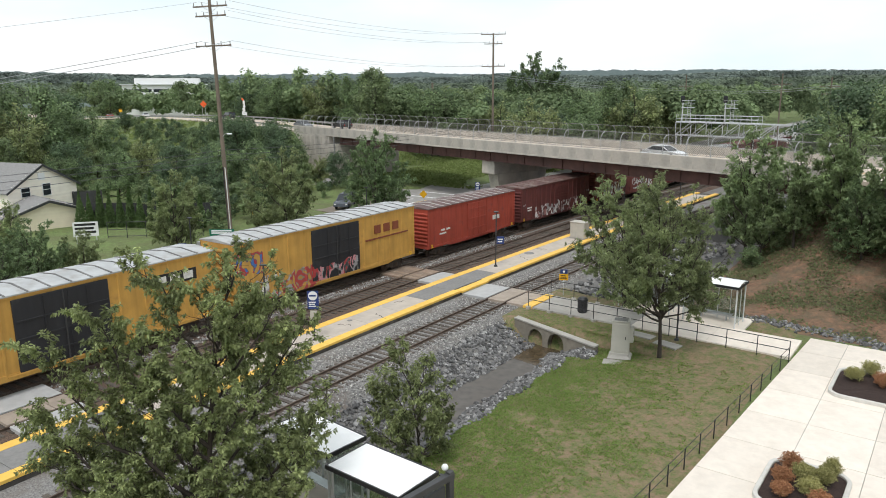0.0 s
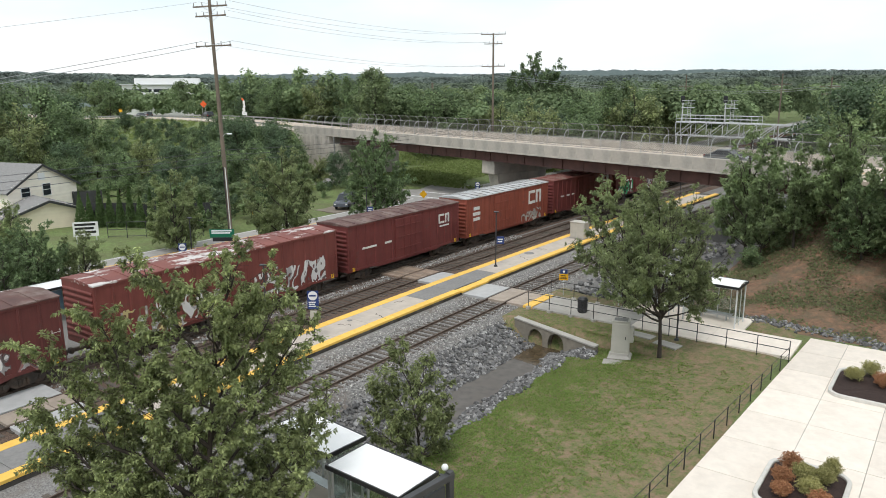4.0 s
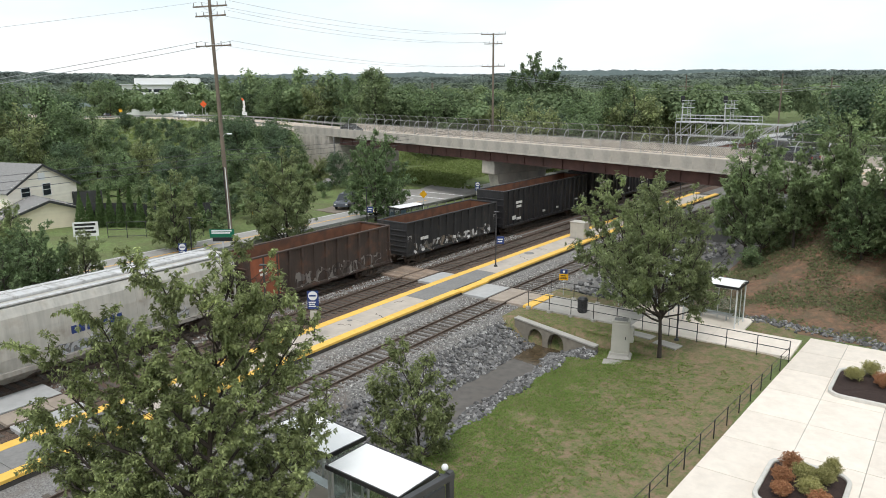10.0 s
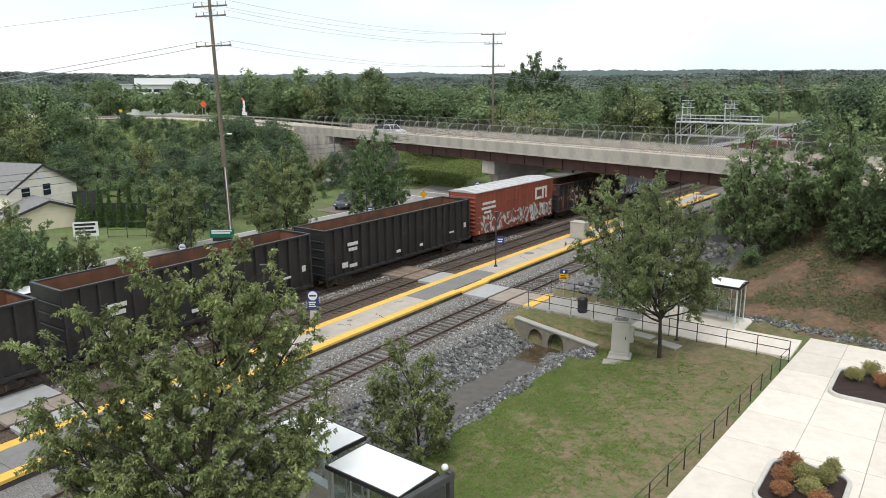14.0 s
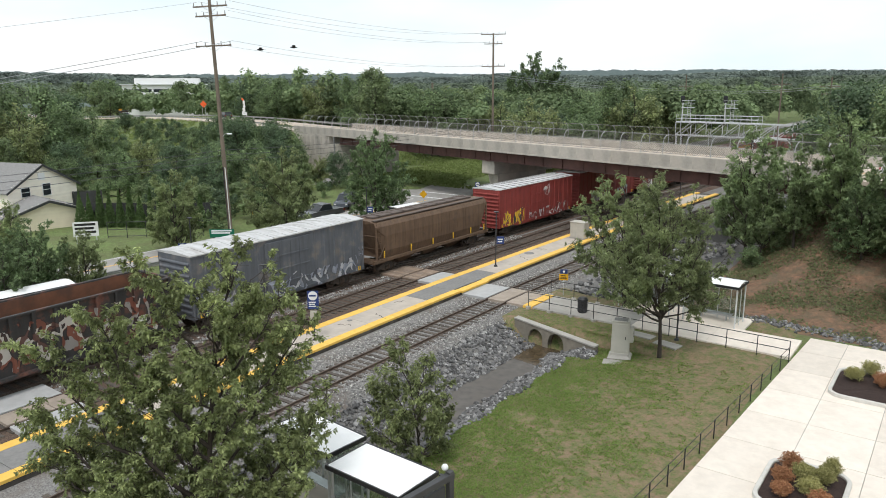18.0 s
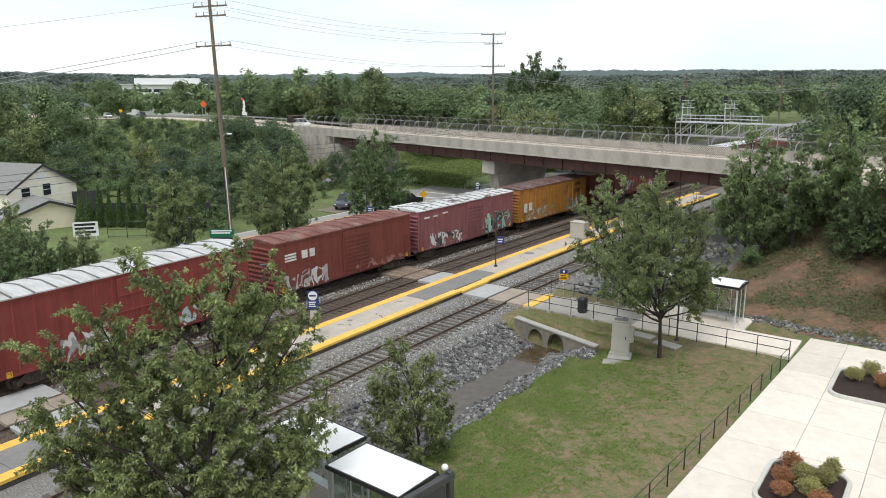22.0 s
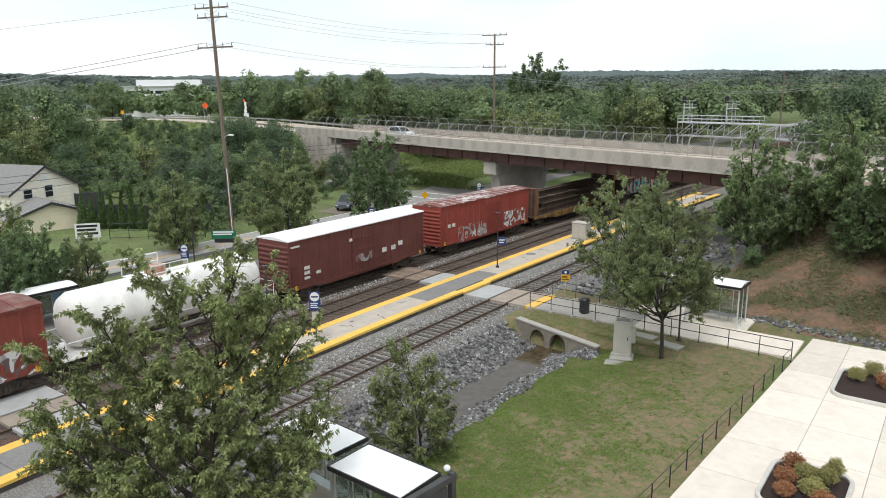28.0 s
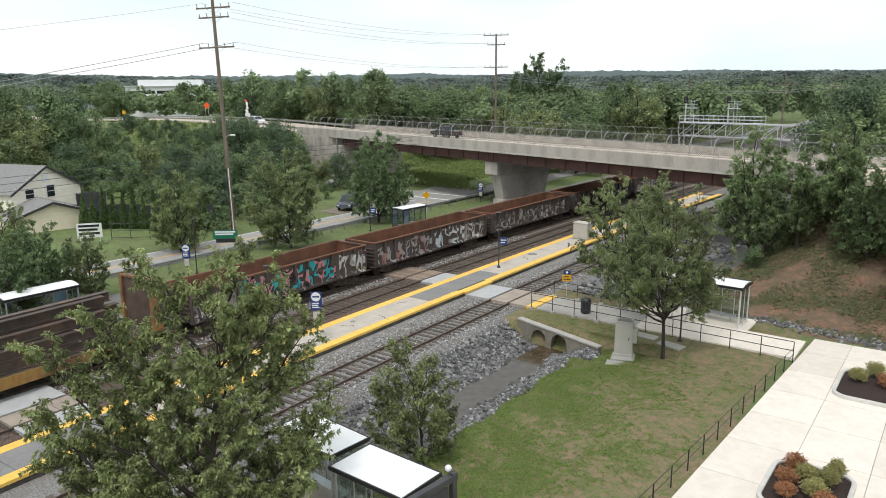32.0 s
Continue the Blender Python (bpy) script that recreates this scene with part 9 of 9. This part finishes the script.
# bulkhead flat car with its load of steel beams
ob, L = car("flat_car", 505.0, 524.8, "yellow-framed bulkhead flat car carrying steel beams", "flat car")
h = L / 2
fl = paint("flat_yellow", (0.40, 0.225, 0.06), dirt=(0.14, 0.07, 0.04), c_cut=0.52)
part("deck", Shape().box((-1.5, -h, 1.05), (1.5, h, 1.2), 0.01), mat("flat_deck", (0.10, 0.08, 0.065), (0.06, 0.05, 0.04), 3, 0.9), ob, "dark timber deck")
for sx in (-1, 1):
    lo, hi = sorted((sx * 1.46, sx * 1.60))
    part("side_sill", Shape().loft([[(x, y, z) for y, z in ((-h, 1.2), (-h, 0.95), (-h + 2.6, 0.95), (-h + 4.4, 0.62), (h - 4.4, 0.62), (h - 2.6, 0.95), (h, 0.95), (h, 1.2))] for x in (lo, hi)]), fl, ob)
    for k in range(11):
        y = -h + 2.2 + (L - 4.4) * k / 10
        part("stake_pocket", Shape().box((min(sx * 1.6, sx * 1.68), y - 0.08, 0.85), (max(sx * 1.6, sx * 1.68), y + 0.08, 1.12), 0.01), fl, ob)
bulk = paint("bulkhead_rust", (0.20, 0.105, 0.055), dirt=(0.34, 0.17, 0.05), c_cut=0.56)
for sy in (-1, 1):
    y = sy * (h - 0.55)
    part("bulkhead", Shape().box((-1.5, y - 0.06, 1.2), (1.5, y + 0.06, 4.05), 0.02), mat("bulkhead_brown", (0.115, 0.075, 0.055), (0.07, 0.048, 0.038), 2, 0.85, bump=0.01), ob, "brown timber bulkhead")
    for sx in (-1, 1):
        part("bulkhead_post", Shape().box((sx * 1.42 - 0.13, y - 0.2, 0.95), (sx * 1.42 + 0.13, y + 0.2, 4.2), 0.02), bulk, ob)
        part("gusset", Shape().loft([[(sx * 1.42 + dx, y + sy * 0.2, 1.2), (sx * 1.42 + dx, y + sy * 0.5, 1.2), (sx * 1.42 + dx, y + sy * 0.2, 3.4)] for dx in (-0.04, 0.04)]), bulk, ob)
    for x in (-0.9, -0.3, 0.3, 0.9):
        part("bulkhead_rib", Shape().box((x - 0.07, min(y + sy * 0.06, y + sy * 0.2), 1.2), (x + 0.07, max(y + sy * 0.06, y + sy * 0.2), 4.05), 0.01), bulk, ob)
    part("bulkhead_cap", Shape().box((-1.5, y - 0.18, 4.05), (1.5, y + 0.18, 4.2), 0.02), bulk, ob)
M_BEAM = mat("beam_steel", (0.115, 0.085, 0.07), (0.07, 0.052, 0.044), 2, 0.7, 0.25, c=(0.17, 0.10, 0.065), c_scale=0.6, vary=0.25)
rnd = random.Random(8)
for row, (n, z) in enumerate(((4, 1.24), (4, 1.82), (3, 2.40), (2, 2.98))):
    for k in range(n):
        x = -1.05 + 0.70 * k + (0.3 if row >= 2 else 0)
        ln = rnd.uniform(14.0, 16.2)
        y = rnd.uniform(-0.7, 0.7)
        s = Shape().box((x - 0.2, y - ln / 2, z), (x + 0.2, y + ln / 2, z + 0.05)).box((x - 0.2, y - ln / 2, z + 0.49), (x + 0.2, y + ln / 2, z + 0.54)).box((x - 0.03, y - ln / 2, z + 0.05), (x + 0.03, y + ln / 2, z + 0.49))
        bm = tagged(new("steel_beam", s.mesh("steel_beam", M_BEAM)), "long rusty brown steel I-beam on a flat car", "steel beam", "steel beams")
        MOVERS.append((bm, (505.0 + 524.8) / 2, None))
for z in (1.2, 1.78, 2.36, 2.94):
    for y in (-5, 0, 5):
        bm = tagged(new("timber_spacer", Shape().box((-1.3, y - 0.06, z), (1.3, y + 0.06, z + 0.04)).mesh("timber_spacer", M_TIMBER)), "thin timber spacer between steel beams", "timber", "spacers")
        MOVERS.append((bm, (505.0 + 524.8) / 2, None))

gon_tags = ((-4.2, 4.6, 1.0, 2.7, [INK_TEAL, INK_TEAL, INK_PINK, INK_BLACK], 4), (-7.6, -4.4, 1.0, 2.3, [INK_GREY, (0.3, 0.26, 0.24), INK_WHITE], 8), (5.0, 7.7, 1.0, 2.5, [INK_GREY, INK_WHITE, (0.4, 0.35, 0.25)], 5))
gondola(526.5, 542.2, 2.98, paint("gondola_tag_a", (0.105, 0.08, 0.07), dirt=(0.16, 0.09, 0.06), tags=gon_tags), "low rusty gondola with teal and pink tags", posts=1.2, rim=M_RUST_IN)
gondola(543.2, 559.0, 2.92, paint("gondola_tag_b", (0.10, 0.075, 0.066), dirt=(0.17, 0.09, 0.055), tags=((-7.4, -0.6, 1.0, 2.4, [(0.36, 0.2, 0.18), (0.4, 0.3, 0.28), INK_GREY, (0.12, 0.1, 0.1)], 6), (-0.4, 3.6, 1.0, 2.6, [INK_WHITE, INK_WHITE, (0.5, 0.6, 0.62), INK_GREY], 9), (3.8, 7.6, 1.0, 2.4, [INK_GREY, (0.35, 0.28, 0.22), INK_WHITE], 2))), "low rusty gondola with white tags", posts=1.2, rim=M_RUST_IN)
for k, (a, b) in enumerate(((560.0, 575.8), (576.9, 592.5), (593.6, 609.0))):
    gondola(a, b, 2.86, paint("gondola_tag_" + "cde"[k], (0.085, 0.068, 0.062), dirt=(0.15, 0.085, 0.055), tags=((-7.2, 6.8, 1.0, 2.3, [(0.4, 0.38, 0.37), (0.1, 0.08, 0.075), (0.3, 0.24, 0.2), INK_GREY, (0.12, 0.1, 0.09)], 3 + k),)), "low rusty gondola with pale smeared tags", posts=1.2, rim=M_RUST_IN)


# ------------------------------------------------ road vehicles
M_TYRE = mat("tyre", (0.02, 0.02, 0.02), (0.014, 0.014, 0.014), 6, 0.9)
M_RIM = mat("wheel_rim", (0.4, 0.4, 0.41), (0.3, 0.3, 0.31), 6, 0.35, 0.8)
M_LAMP = mat("lamp_clear", (0.75, 0.75, 0.74), (0.7, 0.7, 0.69), 6, 0.15)
M_TAIL = mat("lamp_red", (0.4, 0.02, 0.02), (0.35, 0.015, 0.015), 6, 0.2)


def vehicle(name, colour, style, label):
    """A car, estate or pickup 4.6 to 5.6 m long that faces +x."""
    ob = thing(name, (0, 0, 0), label, {"sedan": "car", "suv": "car", "pickup": "pickup truck"}[style])
    m = mat(name + "_paint", colour, tuple(c * 0.92 for c in colour), 1.0, 0.25, spec=0.6)
    L = {"sedan": 4.7, "suv": 4.7, "pickup": 5.6}[style]
    hw = {"sedan": 0.9, "suv": 0.93, "pickup": 0.98}[style]
    prof = {"sedan": [(-2.35, 0.35), (-2.35, 0.85), (-2.2, 0.98), (-1.6, 1.02), (1.0, 0.98), (2.0, 0.86), (2.3, 0.7), (2.35, 0.4)],
            "suv": [(-2.35, 0.42), (-2.35, 1.0), (-2.25, 1.12), (1.0, 1.12), (2.05, 1.02), (2.3, 0.85), (2.35, 0.45)],
            "pickup": [(-2.8, 0.5), (-2.8, 1.12), (-0.9, 1.14), (1.3, 1.18), (2.5, 1.08), (2.75, 0.95), (2.8, 0.5)]}[style]
    s = Shape()
    s.loft([[(x, -hw + 0.08, z) for x, z in prof], [(x, -hw, z * 0.97) for x, z in prof], [(x, hw, z * 0.97) for x, z in prof], [(x, hw - 0.08, z) for x, z in prof]])
    part("body", s, m, ob)
    cab = {"sedan": [(-1.75, 1.0), (-1.0, 1.42), (0.15, 1.44), (1.05, 0.98)], "suv": [(-2.25, 1.1), (-2.05, 1.66), (0.2, 1.70), (1.1, 1.1)], "pickup": [(-0.95, 1.13), (-0.75, 1.76), (0.5, 1.78), (1.35, 1.17)]}[style]
    g = Shape().loft([[(x, -hw + 0.06, z) for x, z in cab[:1]] + [(x, -hw + 0.2, z) for x, z in cab[1:3]] + [(x, -hw + 0.06, z) for x, z in cab[3:]],
                      [(x, hw - 0.06, z) for x, z in cab[:1]] + [(x, hw - 0.2, z) for x, z in cab[1:3]] + [(x, hw - 0.06, z) for x, z in cab[3:]]])
    part("glasshouse", g, M_DARKWIN, ob, "dark windows")
    (xa, za), (xb_, zb) = cab[1], cab[2]
    part("roof", Shape().box((xa - 0.05, -hw + 0.17, za - 0.02), (xb_ + 0.05, hw - 0.17, zb + 0.05), 0.03), m, ob)
    for sy in (-1, 1):
        part("pillar", Shape().tube((cab[0][0], sy * (hw - 0.07), cab[0][1]), (xa, sy * (hw - 0.2), za), 0.05, n=5), m, ob)
        part("pillar", Shape().tube((cab[3][0], sy * (hw - 0.07), cab[3][1]), (xb_, sy * (hw - 0.2), zb), 0.045, n=5), m, ob)
        part("headlight", Shape().box((prof[-1][0] - 0.12, sy * (hw - 0.2) - 0.14, 0.66), (prof[-1][0] + 0.01, sy * (hw - 0.2) + 0.14, 0.80), 0.03), M_LAMP, ob, "clear headlight")
        part("tail_light", Shape().box((prof[0][0] - 0.015, sy * (hw - 0.14) - 0.1, 0.75), (prof[0][0] + 0.08, sy * (hw - 0.14) + 0.1, 0.95), 0.02), M_TAIL, ob, "red tail light")
        for x in (-L * 0.29, L * 0.30):
            w = part("wheel", Shape().tube((x, sy * (hw - 0.2), 0.33), (x, sy * (hw + 0.01), 0.33), 0.34, n=18), M_TYRE, ob)
            part("rim", Shape().tube((x, sy * (hw - 0.19), 0.33), (x, sy * (hw + 0.02), 0.33), 0.2, n=12), M_RIM, w)
    return ob


TRAFFIC = []       # (thing, lane across the bridge, places along it, facing)


def driver(ob, lane, rows, back=False):
    TRAFFIC.append((ob, lane, rows, back))


driver(vehicle("white_car", (0.78, 0.79, 0.80), "sedan", "white saloon car driving over the bridge"), 4.2, [(0.0, -1.7), (1.0, 18.6)])
driver(vehicle("silver_car", (0.20, 0.21, 0.22), "sedan", "dark silver saloon car driving over the bridge"), 4.2, [(0.0, -82.9), (2.0, -38.2), (3.0, -16.2)])
driver(vehicle("dark_car", (0.03, 0.03, 0.035), "suv", "black estate car driving over the bridge"), 9.0, [(0.0, -76.6), (1.0, -94.0)], True)
driver(vehicle("dark_car", (0.035, 0.035, 0.04), "suv", "dark estate car on the far road"), 9.0, [(0.0, -131.7), (1.0, -148.5)], True)
driver(vehicle("dark_car", (0.03, 0.032, 0.037), "suv", "black estate car driving over the bridge"), 9.0, [(10.5, 0.7), (11.5, -16.8), (12.5, -34.5), (13.5, -52.6)], True)
driver(vehicle("dark_car", (0.028, 0.03, 0.034), "sedan", "black saloon car driving over the bridge"), 4.2, [(11.5, -34.2), (12.5, -13.6), (13.5, 6.2)])
driver(vehicle("white_pickup", (0.72, 0.73, 0.74), "pickup", "white pickup truck driving over the bridge"), 4.2, [(7.2, -243.9), (8.0, -213.2), (8.8, -187.6), (9.6, -165.0), (10.4, -142.0), (11.2, -118.4), (13.0, -74.1), (14.5, -42.2), (16.5, -3.9), (17.5, 13.6)])
ob = vehicle("dump_truck", (0.72, 0.71, 0.69), "pickup", "white-cabbed truck with a dark brown dump body")
body = part("dump_body", Shape().loft([[(-3.3, -1.0, 0.95), (-0.85, -1.0, 0.95), (-0.75, -1.12, 2.35), (-3.5, -1.12, 2.35)], [(-3.3, 1.0, 0.95), (-0.85, 1.0, 0.95), (-0.75, 1.12, 2.35), (-3.5, 1.12, 2.35)]]), mat("dump_brown", (0.10, 0.055, 0.045), (0.06, 0.035, 0.03), 2, 0.8, c=(0.15, 0.10, 0.08), c_scale=1.2), ob, "dark brown dump body")
for k in range(5):
    for sy in (-1, 1):
        part("rib", Shape().box((-3.2 + 0.55 * k, min(sy * 1.05, sy * 1.17), 1.0), (-3.1 + 0.55 * k, max(sy * 1.05, sy * 1.17), 2.3), 0.01), M_BRONZE, body)
part("cab_guard", Shape().box((-0.85, -1.1, 2.28), (-0.1, 1.1, 2.4), 0.02), M_BRONZE, body)
driver(ob, 4.2, [(16.6, -250.0), (17.8, -213.0), (19.0, -171.0), (20.4, -128.0), (22.5, -70.4), (23.5, -46.4), (24.5, -23.0), (25.5, -0.8)])
driver(vehicle("white_estate", (0.80, 0.81, 0.82), "suv", "white estate car driving over the bridge"), 4.2, [(21.2, -258.0), (22.0, -228.6), (23.0, -192.0), (24.0, -165.0), (25.0, -132.5), (27.5, -62.4), (28.2, -45.6), (29.0, -26.4), (29.7, -10.2), (30.4, 3.6), (31.0, 16.4)])
driver(vehicle("black_pickup", (0.03, 0.032, 0.035), "pickup", "black pickup truck driving over the bridge"), 9.0, [(29.0, 4.3), (29.7, -6.7), (30.4, -18.2), (31.2, -31.6), (32.0, -45.5)], True)

driver(vehicle("white_car", (0.74, 0.75, 0.76), "sedan", "white saloon car driving away on the far road"), 9.0, [(1.4, -234.4), (2.8, -266.9), (6.4, -291.3)], True)
driver(vehicle("red_car", (0.30, 0.05, 0.04), "sedan", "red saloon car on the far road"), 9.0, [(0.0, -246.2), (0.7, -258.0), (1.4, -276.3)], True)
driver(vehicle("white_car", (0.76, 0.77, 0.78), "suv", "white estate car coming along the far road"), 4.2, [(27.6, -214.6), (28.6, -188.8), (29.8, -160.6), (31.0, -130.7)])


# two dark birds that cross the sky
def bird(label):
    ob = thing("bird", (0, 0, 0), label, "bird", group="birds")
    m = mat("bird_feather", (0.03, 0.03, 0.033), (0.02, 0.02, 0.022), 20, 0.8)
    part("body", Shape().loft([[(x, r * math.cos(k * math.pi / 4), r * math.sin(k * math.pi / 4)) for k in range(8)] for x, r in ((-0.17, 0.015), (-0.10, 0.045), (0.02, 0.06), (0.12, 0.045), (0.17, 0.03), (0.21, 0.006))]), m, ob)
    part("tail", Shape().add([(-0.15, -0.02, 0), (-0.15, 0.02, 0), (-0.31, 0.06, 0.01), (-0.31, -0.06, 0.01), (-0.15, 0, 0.012)], [(0, 1, 2, 3), (0, 4, 1), (0, 3, 4), (1, 4, 2), (3, 2, 4)]), m, ob)
    for sy in (-1, 1):
        part("wing", Shape().loft([[(0.09, sy * 0.04, 0.03), (-0.08, sy * 0.04, 0.025), (-0.08, sy * 0.04, 0.04)], [(0.08, sy * 0.22, 0.11), (-0.09, sy * 0.22, 0.10), (-0.08, sy * 0.22, 0.115)], [(-0.04, sy * 0.46, 0.10), (-0.10, sy * 0.44, 0.095), (-0.09, sy * 0.45, 0.105)]]), m, ob)
    return ob


BIRDS = [(bird("small dark bird with spread wings in the sky"), (-3.7, 34.1, 16.4), (-13.8, 21.7, 17.2)), (bird("small dark bird following another in the sky"), (-1.8, 35.6, 16.4), (-13.1, 22.8, 17.5))]

# two pickups that pass on the road beside the railway
STREET = [(vehicle("grey_pickup", (0.10, 0.105, 0.11), "pickup", "dark grey pickup truck driving along the road"), -34.2, [(17.8, 62.0), (18.4, 49.2), (19.2, 32.6)], -90),
          (vehicle("black_pickup", (0.025, 0.026, 0.03), "pickup", "black pickup truck driving away along the road"), -31.6, [(19.4, 29.2), (20.0, 35.6), (20.8, 46.2), (21.8, 64.0), (22.7, 90.0)], 90)]

ob = vehicle("parked_car", (0.085, 0.095, 0.115), "suv", "dark silver estate car parked by the road")
ob.matrix_world = pose(-37.9, 65.6, -0.25, 0, 0, -62)

def travel(t):
    """How far the train has come after t seconds."""
    return 15.5 * t + 0.0065 * t * t


def along(rows, t):
    """A vehicle's place at t, carried on at its end speeds."""
    (t0, a0), (t1, a1) = (rows[0], rows[1]) if t < rows[0][0] else (rows[-2], rows[-1])
    if rows[0][0] <= t <= rows[-1][0]:
        for (t0, a0), (t1, a1) in zip(rows, rows[1:]):
            if t0 <= t <= t1:
                break
    return a0 + (a1 - a0) * (t - t0) / (t1 - t0)


def motions():
    for ob, mid, extra in MOVERS:
        walk(ob, [(t, on_line(TRACK_C, mid - travel(t))) for t in range(0, 33, 2)])
    for ob, lane, rows, back in TRAFFIC:
        times = sorted(set([float(k) for k in range(33)] + [t for t, a in rows]))
        walk(ob, [(t, BR @ pose(along(rows, t), lane, deck_z(along(rows, t)), 0, 0, 180 if back else 0)) for t in times])
    for ob, x, rows, turn in STREET:
        times = sorted(set([float(k) for k in range(33)] + [t for t, a in rows]))
        walk(ob, [(t, pose(x, along(rows, t), -0.22, 0, 0, turn)) for t in times])
    for ob, a, b in BIRDS:
        a, b = Vector(a), Vector(b)
        turn = math.degrees(math.atan2(b.y - a.y, b.x - a.x))
        walk(ob, [(t, pose(*a.lerp(b, (t - 17.5) / 1.1), 0, 0, turn)) for t in (0.0, 16.0, 19.0, 32.0)])


motions()
